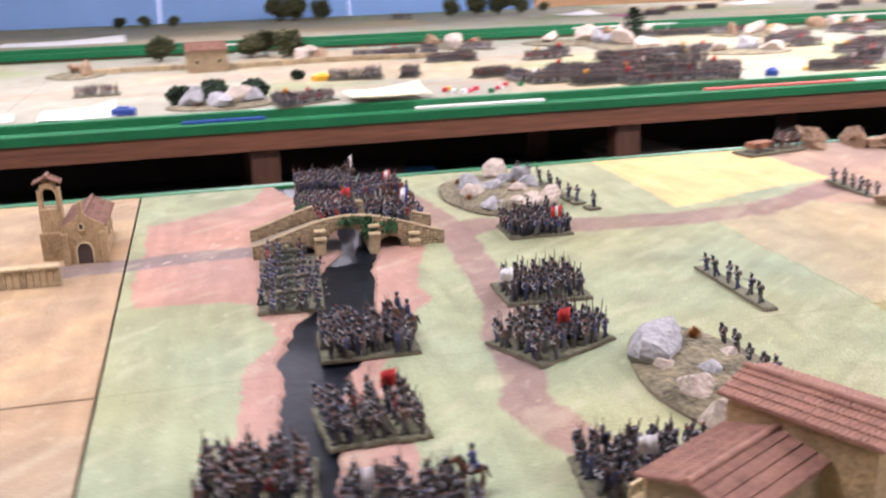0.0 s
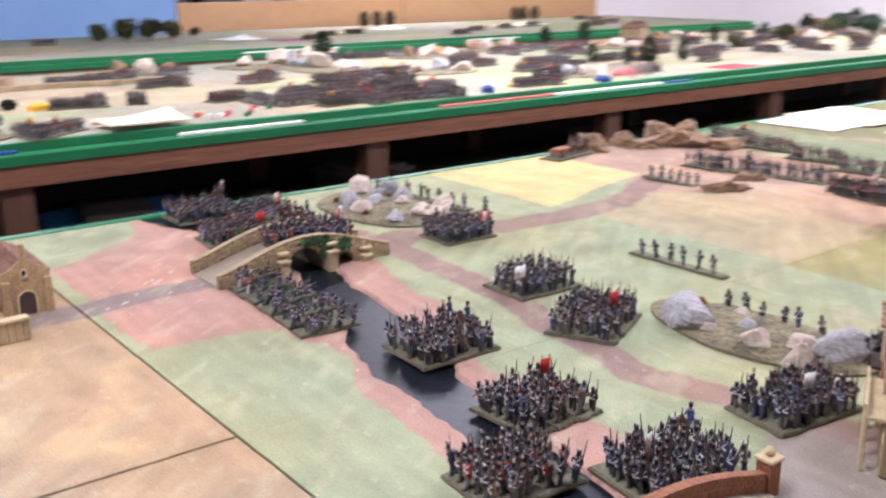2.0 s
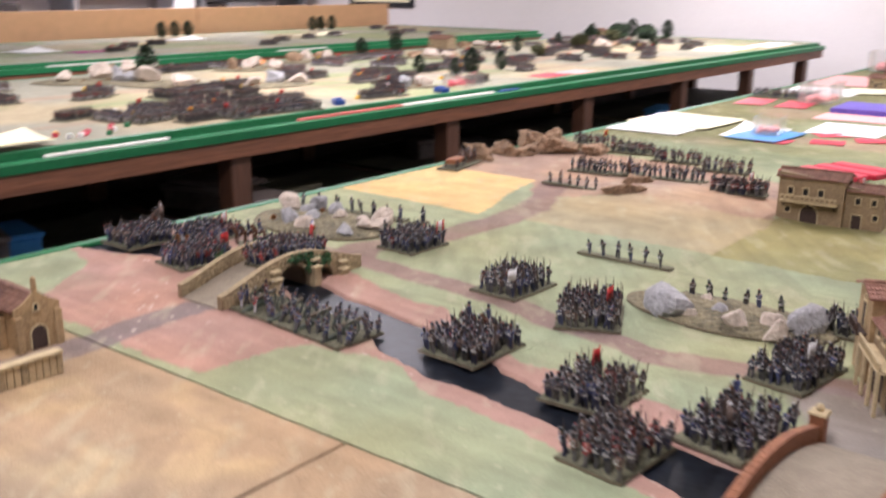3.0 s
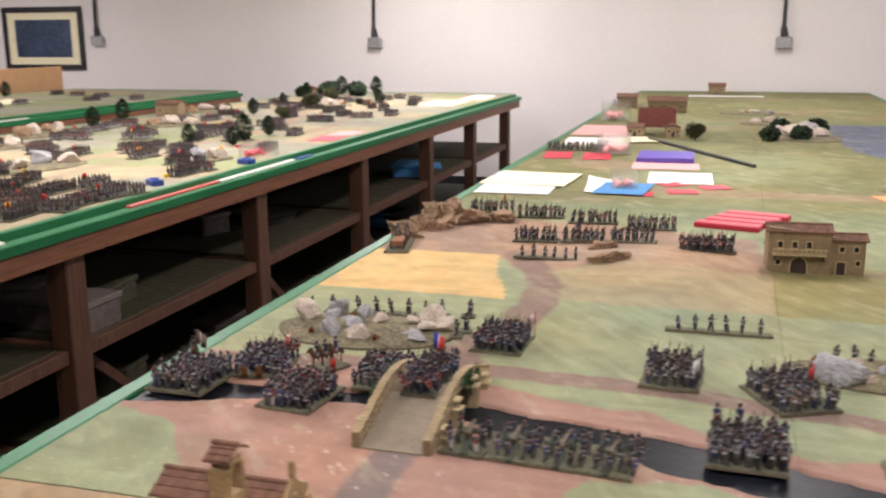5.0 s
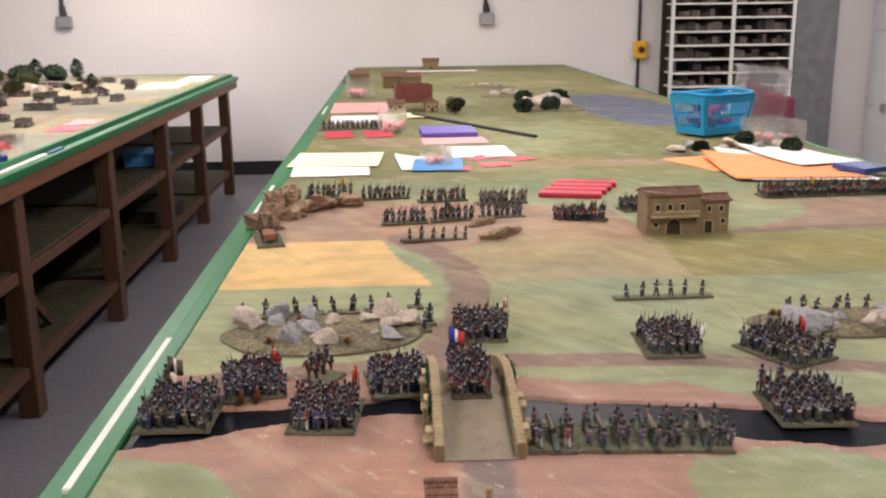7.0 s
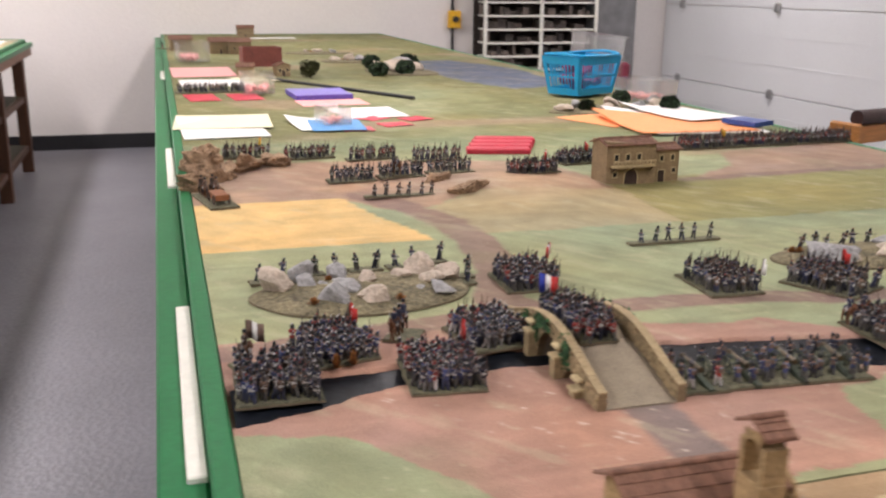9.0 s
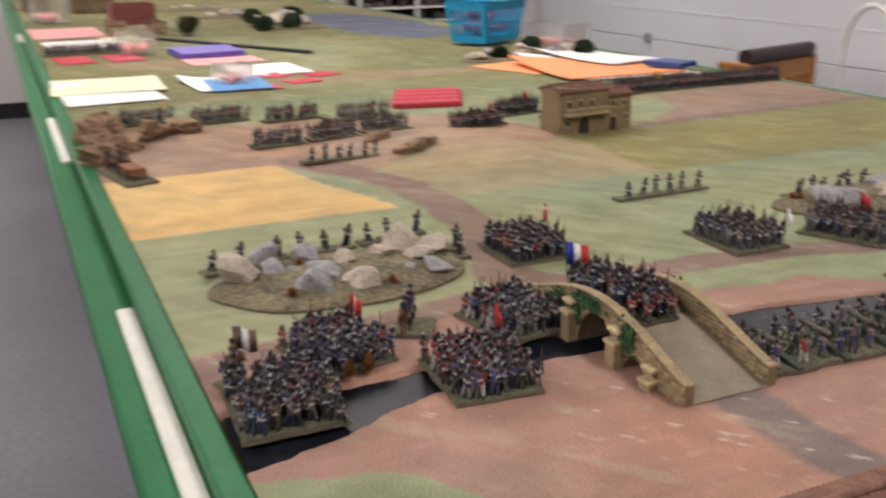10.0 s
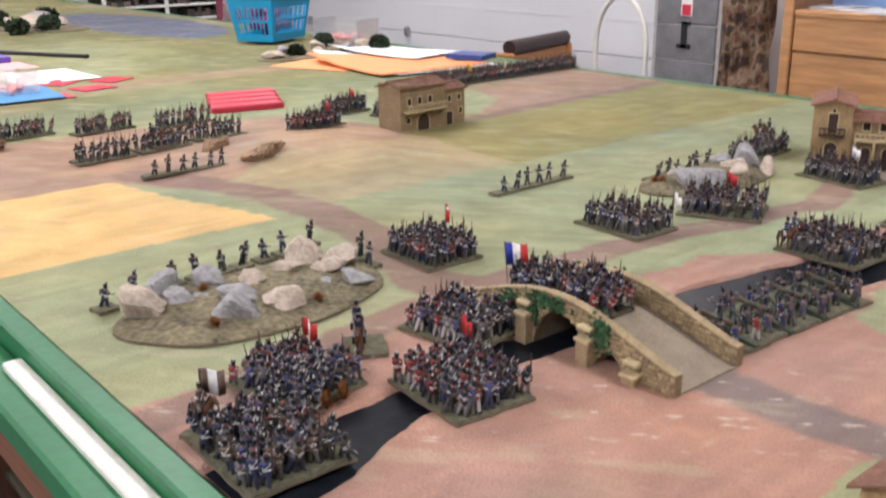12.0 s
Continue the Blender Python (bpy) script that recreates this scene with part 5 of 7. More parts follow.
for dx, dy, c in ((-0.03, -0.017, "red"), (-0.03, 0.017, "blue"), (0.018, -0.02, "blue"), (0.018, 0.02, "red"), (-0.012, -0.022, "blue"), (-0.016, 0.023, "blue")):
    put("figurine", figure_mesh(c, "ready", "w"), art, pose(dx, dy, 0.0042, 0, 0, UNIT_RNG.uniform(-40, 40)))


# ---------- stone bridge ----------
BX0, BX1, BY0, BY1 = 0.047, 0.350, 1.460, 1.567


def deck(x):
    t = (x - BX0) / (BX1 - BX0)
    return TOP + 0.002 + 0.032 * math.sin(math.pi * t) ** 1.3


def parapet(x):
    t = (x - BX0) / (BX1 - BX0)
    return TOP + 0.0205 + 0.036 * math.sin(math.pi * t) ** 1.3


def arch_under(x, z0=TOP - 0.006):
    """Height of the soffit of the arches at x, or None between them."""
    for c, r, h in ((0.191, 0.036, 0.046), (0.126, 0.018, 0.024), (0.262, 0.021, 0.027)):
        if abs(x - c) < r:
            return z0 + h * math.sqrt(1 - ((x - c) / r) ** 2)
    return z0


bridge = thing("stone_bridge", pose(0, 0, 0), "sandy stone model bridge with three arches, ivy and a plain deck", "bridge")
N = 80
xs = [BX0 + (BX1 - BX0) * i / N for i in range(N + 1)]
g = Geo()
for i in range(N):
    a, b = xs[i], xs[i + 1]
    la, lb = arch_under(a), arch_under(b)
    y0, y1 = BY0 + 0.010, BY1 - 0.010
    vs = [(a, y0, la), (b, y0, lb), (b, y0, deck(b)), (a, y0, deck(a)), (a, y1, la), (b, y1, lb), (b, y1, deck(b)), (a, y1, deck(a))]
    g.add(vs, [(4, 0, 1, 5), (3, 2, 6, 7)] + ([(0, 4, 7, 3)] if i == 0 else []) + ([(1, 2, 6, 5)] if i == N - 1 else []))
weld(part("deck", g, M_DECK, bridge))
for y0, y1 in ((BY0, BY0 + 0.010), (BY1 - 0.010, BY1)):
    g = Geo()
    for i in range(N):
        a, b = xs[i], xs[i + 1]
        vs = [(a, y0, arch_under(a)), (b, y0, arch_under(b)), (b, y0, parapet(b)), (a, y0, parapet(a)), (a, y1, arch_under(a)), (b, y1, arch_under(b)), (b, y1, parapet(b)), (a, y1, parapet(a))]
        fs = [(0, 1, 2, 3), (5, 4, 7, 6), (3, 2, 6, 7), (4, 5, 1, 0)]
        if i == 0:
            fs.append((4, 0, 3, 7))
        if i == N - 1:
            fs.append((1, 5, 6, 2))
        g.add(vs, fs)
    weld(part("parapet_wall", g, M_BRIDGEBODY, bridge))
    for i in range(0, N, 2):
        g = Geo()
        a, b = xs[i] + 0.0003, xs[i + 2] - 0.0003
        vs = []
        for y in (y0 - 0.0005, y1 + 0.0005):
            vs += [(a, y, parapet(a)), (b, y, parapet(b)), (b, y, parapet(b) + 0.0016), (a, y, parapet(a) + 0.0016)]
        g.add(vs, [(0, 1, 2, 3), (7, 6, 5, 4), (3, 2, 6, 7), (1, 5, 6, 2), (4, 0, 3, 7), (0, 4, 5, 1)])
        part("coping_stone", g, M_STONE, bridge)
# stones on the outer and inner faces of the parapets
rng = random.Random(31)
for y, out in ((BY0, -1), (BY0 + 0.010, 1), (BY1 - 0.010, -1), (BY1, 1)):
    outer = y in (BY0, BY1)
    g = Geo()
    zrow = 0
    z = TOP - 0.004 if outer else TOP + 0.004
    while z < TOP + 0.062:
        x = BX0 + (0.004 if zrow % 2 else 0.0)
        hgt = rng.uniform(0.0040, 0.0056)
        while x < BX1 - 0.004:
            w = rng.uniform(0.0040, 0.0095)
            xm = x + w / 2
            lo = arch_under(xm) if outer else deck(min(max(xm, BX0), BX1))
            if lo - 0.001 < z and z + hgt < parapet(min(max(xm, BX0), BX1)) - 0.0004:
                b = 0.0007
                o0, o1 = y, y + out * rng.uniform(0.0009, 0.0016)
                x0, x1 = x + 0.0004, min(x + w - 0.0004, BX1 - 0.001)
                z0, z1 = z + 0.0004, z + hgt - 0.0003
                vs = [(x0, o0, z0), (x1, o0, z0), (x1, o0, z1), (x0, o0, z1), (x0 + b, o1, z0 + b), (x1 - b, o1, z0 + b), (x1 - b, o1, z1 - b), (x0 + b, o1, z1 - b)]
                fs = [(4, 5, 6, 7), (0, 1, 5, 4), (1, 2, 6, 5), (2, 3, 7, 6), (3, 0, 4, 7)]
                if out > 0:
                    fs = [f[::-1] for f in fs]
                g.add(vs, fs)
            x += w
        z += hgt
        zrow += 1
    tagged(part("stonework", g, M_STONE, bridge), "small sandy stones set in rows", kind="stuff")
# pier buttresses with stepped caps
for y, s in ((BY0, -1), (BY1, 1)):
    for x in (0.093, 0.151, 0.236, 0.300):
        top = parapet(x) - 0.016
        for dz, w, d in ((0.0, 0.008, 0.012), (0.012, 0.0075, 0.0085)):
            g = Geo()
            a, b = sorted((y, y + s * d))
            g.bbox(x - w, a, TOP - 0.004 if dz == 0 else top - 0.010 + dz - 0.002, x + w, b, top - 0.010 + dz, 0.001)
            part("buttress", g, M_STONE, bridge)
            g = Geo()
            a, b = sorted((y, y + s * (d + 0.002)))
            g.bbox(x - w - 0.0015, a, top - 0.010 + dz, x + w + 0.0015, b, top - 0.0065 + dz, 0.001)
            part("cap_stone", g, M_STONECAP, bridge)
    for cx, cz, n, sx, sz in ((0.205, 0.049, 170, 0.020, 0.006), (0.229, 0.034, 150, 0.009, 0.014), (0.134, 0.037, 190, 0.010, 0.012), (0.262, 0.036, 110, 0.011, 0.009)):
        if s < 0 and cx < 0.2:
            continue
        g = Geo()
        for _ in range(n):
            c = Vector((cx + rng.gauss(0, sx * 0.6), y + s * rng.uniform(0.0015, 0.005), TOP + cz + rng.gauss(0, sz * 0.6)))
            a, r = rng.uniform(0, 6.28), rng.uniform(0.0012, 0.0026)
            u_, v_ = Vector((math.cos(a), s * rng.uniform(-0.6, 0.6), math.sin(a))) * r, Vector((-math.sin(a), s * rng.uniform(-0.6, 0.6), math.cos(a))) * r
            g.add([c - u_ - v_, c + u_ - v_ * 0.4, c + u_ + v_, c - u_ * 0.4 + v_], [(0, 1, 2, 3)])
        tagged(part("ivy", g, M_IVY, bridge, "dark green ivy leaves"), kind="stuff")

# column crossing the bridge
for x, ln, tl, fl in ((0.192, 0.068, 5, None), (0.266, 0.072, -7, "fr")):
    unit(x, 1.514, ln, 0.050, 180, 4, 4, ["blue", "navy", "grey", "blue", "red"], ("march", "ready"), "d", fl, (-0.033, -0.022), label="blue coated model column with raised muskets crossing the bridge", z=deck(x) + 0.0012 + 0.002 * (tl < 0), tilt=tl, reds=(1.6, 0) if tl > 0 else None)

# brick bridge
bb = thing("brick_bridge", pose(0, 0, 0), "reddish brick model bridge with end posts over the river", "bridge")
g = Geo()
xs2 = [-0.12 + 0.30 * i / 30 for i in range(31)]


def rise(x):
    return TOP + 0.004 + 0.030 * math.sin(math.pi * (x + 0.12) / 0.30)


for i in range(30):
    a, b = xs2[i], xs2[i + 1]
    ua, ub = [TOP - 0.006 + (0.028 * math.sqrt(1 - ((q - 0.03) / 0.06) ** 2) if abs(q - 0.03) < 0.06 else 0) for q in (a, b)]
    vs = [(a, 0.515, ua), (b, 0.515, ub), (b, 0.515, rise(b)), (a, 0.515, rise(a)), (a, 0.628, ua), (b, 0.628, ub), (b, 0.628, rise(b)), (a, 0.628, rise(a))]
    g.add(vs, [(4, 0, 1, 5), (3, 2, 6, 7), (0, 3, 2, 1), (4, 5, 6, 7)] + ([(0, 4, 7, 3)] if i == 0 else []) + ([(1, 2, 6, 5)] if i == 29 else []))
weld(part("deck", g, M_DECK, bb))
for y0 in (0.507, 0.620):
    for i in range(30):
        for row in range(4):
            a, b = xs2[i] + (0.005 if row % 2 else 0), xs2[i + 1] + (0.005 if row % 2 else 0) - 0.0006
            za, zb = rise(min(a, 0.18)) + row * 0.0052 - 0.002, rise(min(b, 0.18)) + row * 0.0052 - 0.002
            g, vs = Geo(), []
            for y in (y0, y0 + 0.010):
                vs += [(a, y, za), (b, y, zb), (b, y, zb + 0.0049), (a, y, za + 0.0049)]
            g.add(vs, [(0, 1, 2, 3), (7, 6, 5, 4), (3, 2, 6, 7), (1, 5, 6, 2), (4, 0, 3, 7), (0, 4, 5, 1)])
            part("brick", g, M_REDBRICK, bb)
    for x in (-0.122, 0.186):
        g = Geo()
        g.bbox(x - 0.008, y0 - 0.003, TOP, x + 0.008, y0 + 0.013, TOP + 0.034, 0.001)
        part("post", g, M_REDBRICK, bb)
        g = Geo()
        g.bbox(x - 0.010, y0 - 0.005, TOP + 0.034, x + 0.010, y0 + 0.015, TOP + 0.037, 0.001)
        g.ball((x, y0 + 0.005, TOP + 0.041), 0.005, 8, 6)
        part("finial", g, M_STONECAP, bb)


# ---------- model buildings ----------
def tiled_roof(parent, x0, x1, y0, y1, z_eave, z_ridge, axis="x", tile_w=0.0052, over=0.006, mono=False, material=None):
    material = material or M_TILE
    """Pitched roof of half-round tile courses; the ridge runs along axis. mono: one slope, high at y1."""
    x0, x1, y0, y1 = x0 - over, x1 + over, y0 - over, y1 + over
    if axis == "y":
        m = Matrix(((0, 1, 0, 0), (1, 0, 0, 0), (0, 0, 1, 0), (0, 0, 0, 1)))
        x0, x1, y0, y1 = y0, y1, x0, x1
    else:
        m = Matrix.Identity(4)
    slopes = ((y0, y1),) if mono else ((y0, (y0 + y1) / 2), (y1, (y0 + y1) / 2))
    for ya, yb in slopes:
        g = Geo()
        n = max(3, int((x1 - x0) / tile_w))
        courses = max(3, int(abs(yb - ya) / 0.009))
        for i in range(n):
            a = x0 + (x1 - x0) * i / n
            w = (x1 - x0) / n
            for c in range(courses):
                t0, t1 = c / courses, (c + 1.12) / courses
                p, q = ya + (yb - ya) * t0, ya + (yb - ya) * min(1, t1)
                zp, zq = z_eave + (z_ridge - z_eave) * t0 + 0.0016, z_eave + (z_ridge - z_eave) * min(1, t1)
                vs = []
                for y, z in ((p, zp), (q, zq)):
                    for u_, h in ((0, 0), (0.2, 0.0008), (0.5, 0.0012), (0.8, 0.0008), (1, 0)):
                        vs.append(m @ Vector((a + w * u_, y, z + h)))
                g.add(vs, [(k, k + 1, k + 6, k + 5) for k in range(4)] + [(0, 5, 6, 1), (4, 3, 2, 1, 0)])
        part("roof_tiles", g, material, parent, "reddish brown clay roof tiles")
        g = Geo()
        vs = [m @ Vector(p) for p in ((x0, ya, z_eave - 0.001), (x1, ya, z_eave - 0.001), (x1, yb, z_ridge - 0.001), (x0, yb, z_ridge - 0.001), (x0, ya, z_eave + 0.001), (x1, ya, z_eave + 0.001), (x1, yb, z_ridge + 0.001), (x0, yb, z_ridge + 0.001))]
        g.add(vs, [(0, 1, 2, 3), (4, 5, 6, 7), (0, 1, 5, 4), (1, 2, 6, 5), (3, 0, 4, 7), (2, 3, 7, 6)])
        part("roof_board", g, material, parent)
    if not mono:
        g = Geo()
        yr = (y0 + y1) / 2
        k = max(3, int((x1 - x0) / 0.012))
        for i in range(k):
            g.tube(m @ Vector((x0 + (x1 - x0) * i / k, yr, z_ridge + 0.001)), m @ Vector((x0 + (x1 - x0) * (i + 1.05) / k, yr, z_ridge + 0.0015)), 0.0034, 0.0028, 8)
        part("ridge_tiles", g, material, parent)


def gable_walls(parent, x0, x1, y0, y1, h, ridge, axis, material):
    g = Geo()
    g.box(x0, y0, 0, x1, y1, h)
    if axis == "y":
        xm = (x0 + x1) / 2
        g.add([(x0, y0, h), (x1, y0, h), (xm, y0, ridge), (x0, y1, h), (x1, y1, h), (xm, y1, ridge)], [(0, 1, 2), (5, 4, 3), (0, 2, 5, 3), (1, 4, 5, 2)])
    elif axis == "x":
        ym = (y0 + y1) / 2
        g.add([(x0, y0, h), (x0, y1, h), (x0, ym, ridge), (x1, y0, h), (x1, y1, h), (x1, ym, ridge)], [(2, 1, 0), (3, 4, 5), (0, 3, 5, 2), (4, 1, 2, 5)])
    else:
        g.add([(x0, y0, h), (x1, y0, h), (x1, y1, h), (x0, y1, h), (x0, y1, ridge), (x1, y1, ridge)], [(0, 1, 5, 4), (0, 4, 3), (1, 2, 5), (2, 3, 4, 5)])
    return part("wall", g, material, parent)


def opening(parent, face, u, z, w, h, name="window", arch=False, plane=0.0):
    """A recessed dark opening with a raised stone surround on a wall. face: s, n, w or e; plane: the wall's coordinate."""
    turn = {"s": 0, "e": 90, "n": 180, "w": 270}[face]
    base = {"s": pose(u, plane, z), "n": pose(u, plane, z), "e": pose(plane, u, z), "w": pose(plane, u, z)}[face] @ pose(0, 0, 0, 0, 0, turn)
    pts = [(-w / 2, 0), (w / 2, 0), (w / 2, h)]
    if arch:
        pts += [(w / 2 * math.cos(a), h + w / 2 * math.sin(a)) for a in (0.5, 1.0, 1.57, 2.14, 2.64)]
    pts.append((-w / 2, h))
    g = Geo()
    g.add([(x, -0.0008, zz) for x, zz in pts], [tuple(range(len(pts)))])
    o = part(name, g, M_HOLE if name == "window" else M_WOODDARK, parent, m=base)
    g = Geo()
    for (xa, za), (xb, zb) in zip(pts[1:], pts[2:] + pts[:1]):
        g.tube((xa, -0.001, za), (xb, -0.001, zb), 0.0014, n=4, smooth=False)
    part("surround", g, M_STONECAP, o)
    if name == "window":
        g = Geo()
        g.box(-w / 2 - 0.001, -0.003, -0.002, w / 2 + 0.001, 0, 0)
        part("sill", g, M_STONECAP, o)
    return o


# chapel
ch = thing("chapel", pose(0, -0.012, TOP + 0.001), "small ochre model chapel with an open bell tower", "model building", "model buildings")
gable_walls(ch, -0.232, -0.176, 1.5426, 1.680, 0.056, 0.070, "y", M_PLASTER)
tiled_roof(ch, -0.232, -0.176, 1.549, 1.683, 0.056, 0.072, "y", material=M_TILE_D)
g = Geo()
g.add([(x, y, z) for y in (1.5385, 1.5425) for x, z in ((-0.236, 0), (-0.172, 0), (-0.172, 0.060), (-0.188, 0.068), (-0.204, 0.0815), (-0.220, 0.068), (-0.236, 0.060))], [(0, 1, 2, 3, 4, 5, 6), (13, 12, 11, 10, 9, 8, 7)] + [(i, i + 7, (i + 1) % 7 + 7, (i + 1) % 7) for i in range(7)])
part("facade", g, M_PLASTER, ch)
opening(ch, "s", -0.205, 0.0, 0.024, 0.022, "door", True, 1.5383)
opening(ch, "s", -0.206, 0.055, 0.007, 0.006, "window", True, 1.5383)
for y in (1.58, 1.62, 1.655):
    opening(ch, "e", y, 0.026, 0.008, 0.014, "window", True, -0.176)
for x in (-0.232, -0.177):
    g = Geo()
    g.bbox(x - 0.005, 1.534, 0, x + 0.006, 1.545, 0.05, 0.001)
    part("buttress", g, M_PLASTER, ch)
g = Geo()
g.bbox(-0.003, -0.003, 0, 0.003, 0.003, 0.014, 0.0008)
g.ball((0, 0, 0.016), 0.004, 8, 6)
part("finial", g, M_PLASTER, ch, m=pose(-0.204, 1.5405, 0.080))
g = Geo()
g.bbox(-0.273, 1.570, 0, -0.2325, 1.602, 0.045, 0.001)
g.bbox(-0.270, 1.574, 0.045, -0.2365, 1.598, 0.082, 0.001)
part("tower", g, M_PLASTER, ch)
for x in (-0.2695, -0.2425):
    g = Geo()
    g.bbox(x, 1.575, 0.082, x + 0.0055, 1.597, 0.112, 0.0006)
    part("belfry_pier", g, M_PLASTER, ch)
g = Geo()
n = 10
for i in range(n):
    a, b = math.pi * i / n, math.pi * (i + 1) / n
    p, q = (-0.2532 + 0.0105 * math.cos(a), 0.104 + 0.0105 * math.sin(a)), (-0.2532 + 0.0105 * math.cos(b), 0.104 + 0.0105 * math.sin(b))
    vs = []
    for y in (1.575, 1.597):
        vs += [(p[0], y, p[1]), (q[0], y, q[1]), (q[0], y, 0.122), (p[0], y, 0.122)]
    g.add(vs, [(0, 1, 2, 3), (7, 6, 5, 4), (0, 4, 5, 1)])
part("belfry_arch", g, M_PLASTER, ch)
tiled_roof(ch, -0.271, -0.2355, 1.575, 1.597, 0.122, 0.132, "y", over=0.003, material=M_TILE_D)
g = Geo()
for i in range(40):
    a = -0.60 + 0.0093 * i
    g.bbox(a, 1.440, 0, a + 0.0090, 1.452, 0.0265 + 0.0012 * math.sin(i * 2.1), 0.0012)
g.bbox(-0.60, 1.438, 0.027, -0.228, 1.454, 0.031, 0.0012, 1)
tagged(part("field_wall", g, [M_STONE, M_STONECAP], m=pose(0, -0.014, TOP + 0.001)), "low sandy stone field wall before the chapel", "wall")

# two storey house
hs = thing("balcony_house", pose(1.163, 0.930, TOP + float(height(1.19, 0.92)) - 0.002, 0, 0, 4.7), "two storey sandy plaster model house with a balcony", "model building", "model buildings")
gable_walls(hs, 0, 0.068, -0.03, 0.100, 0.094, 0.105, "mono", M_PLASTER_B)
g = Geo()
gable_walls(hs, 0.012, 0.066, -0.104, -0.030, 0.076, 0.085, "mono", M_PLASTER_B)
for x0, x1, y0, y1, ze, zr in ((0, 0.068, -0.03, 0.100, 0.0955, 0.107), (0.012, 0.066, -0.104, -0.030, 0.077, 0.087)):
    tiled_roof(hs, x0, x1, y0, y1, ze, zr, "y", over=0.006, material=M_TILE_D)
for y in (0.075, 0.045, 0.015):
    opening(hs, "w", y, 0.060, 0.012, 0.015, "window", False, 0.0)
for y in (-0.055, -0.085):
    opening(hs, "w", y, 0.052, 0.011, 0.013, "window", False, 0.012)
opening(hs, "w", 0.078, 0.022, 0.012, 0.012, "window", False, 0.0)
opening(hs, "w", 0.035, 0.0, 0.036, 0.022, "door", True, 0.0)
opening(hs, "w", -0.055, 0.0, 0.020, 0.030, "door", False, 0.012)
opening(hs, "w", -0.09, 0.022, 0.011, 0.012, "window", False, 0.012)
g = Geo()
g.box(-0.020, -0.02, 0.046, 0, 0.092, 0.049)
for k in range(12):
    y = -0.018 + 0.0098 * k
    g.box(-0.0195, y, 0.049, -0.0175, y + 0.002, 0.059)
g.box(-0.0205, -0.02, 0.059, -0.0165, 0.092, 0.061)
part("balcony", g, M_STONECAP, hs, "pale wooden balcony")
for y in (-0.014, 0.036, 0.086):
    g = Geo()
    g.tube((-0.001, y, 0.034), (-0.018, y, 0.046), 0.0014, n=4)
    part("bracket", g, M_WOODDARK, hs)

# farm
fm = thing("farm_building", pose(0.440, 0.663, TOP + 0.001, 0, 0, -62), "ochre model farm with a tall gabled block and lower wing", "model building", "model buildings")
gable_walls(fm, 0, 0.120, -0.0645, 0, 0.109, 0.119, "x", M_PLASTER)
tiled_roof(fm, 0, 0.120, -0.0645, 0, 0.110, 0.121, "x", 0.0045)
gable_walls(fm, 0.006, 0.082, -0.174, -0.0645, 0.084, 0.095, "y", M_PLASTER_B)
tiled_roof(fm, 0.006, 0.082, -0.174, -0.0715, 0.085, 0.097, "y", 0.0045)
opening(fm, "w", -0.033, 0.0, 0.022, 0.036, "door", True, 0)
opening(fm, "w", -0.033, 0.064, 0.017, 0.034, "door", False, 0)
opening(fm, "w", -0.033, 0.099, 0.007, 0.004, "window", True, 0)
for y in (-0.088, -0.115, -0.143):
    opening(fm, "w", y, 0.070, 0.013, 0.016, "window", False, 0.006)
for y in (-0.090, -0.125, -0.158):
    opening(fm, "w", y, 0.0, 0.018, 0.032, "door", True, 0.006)
for x in (0.03, 0.062):
    opening(fm, "s", x, 0.058, 0.012, 0.017, "window", False, -0.174)
opening(fm, "n", 0.06, 0.06, 0.012, 0.017, "window", False, 0)
for y0, y1, z in ((-0.168, -0.070, 0.052), (-0.054, -0.012, 0.058)):
    g = Geo()
    g.box(-0.013, y0, z, 0.0055 if y0 < -0.1 else -0.0005, y1, z + 0.003)
    n = int((y1 - y0) / 0.008)
    for k in range(n + 1):
        y = y0 + (y1 - y0 - 0.0016) * k / n
        g.box(-0.0128, y, z + 0.003, -0.0112, y + 0.0016, z + 0.013)
    g.box(-0.0135, y0, z + 0.013, -0.0105, y1, z + 0.0152)
    part("balcony", g, M_STONECAP if y0 < -0.1 else M_WOODDARK, fm)
for y in (-0.166, -0.134, -0.102, -0.072):
    g = Geo()
    g.bbox(-0.013, y - 0.002, 0, -0.009, y + 0.002, 0.052, 0.0006)
    part("post", g, M_STONECAP, fm)


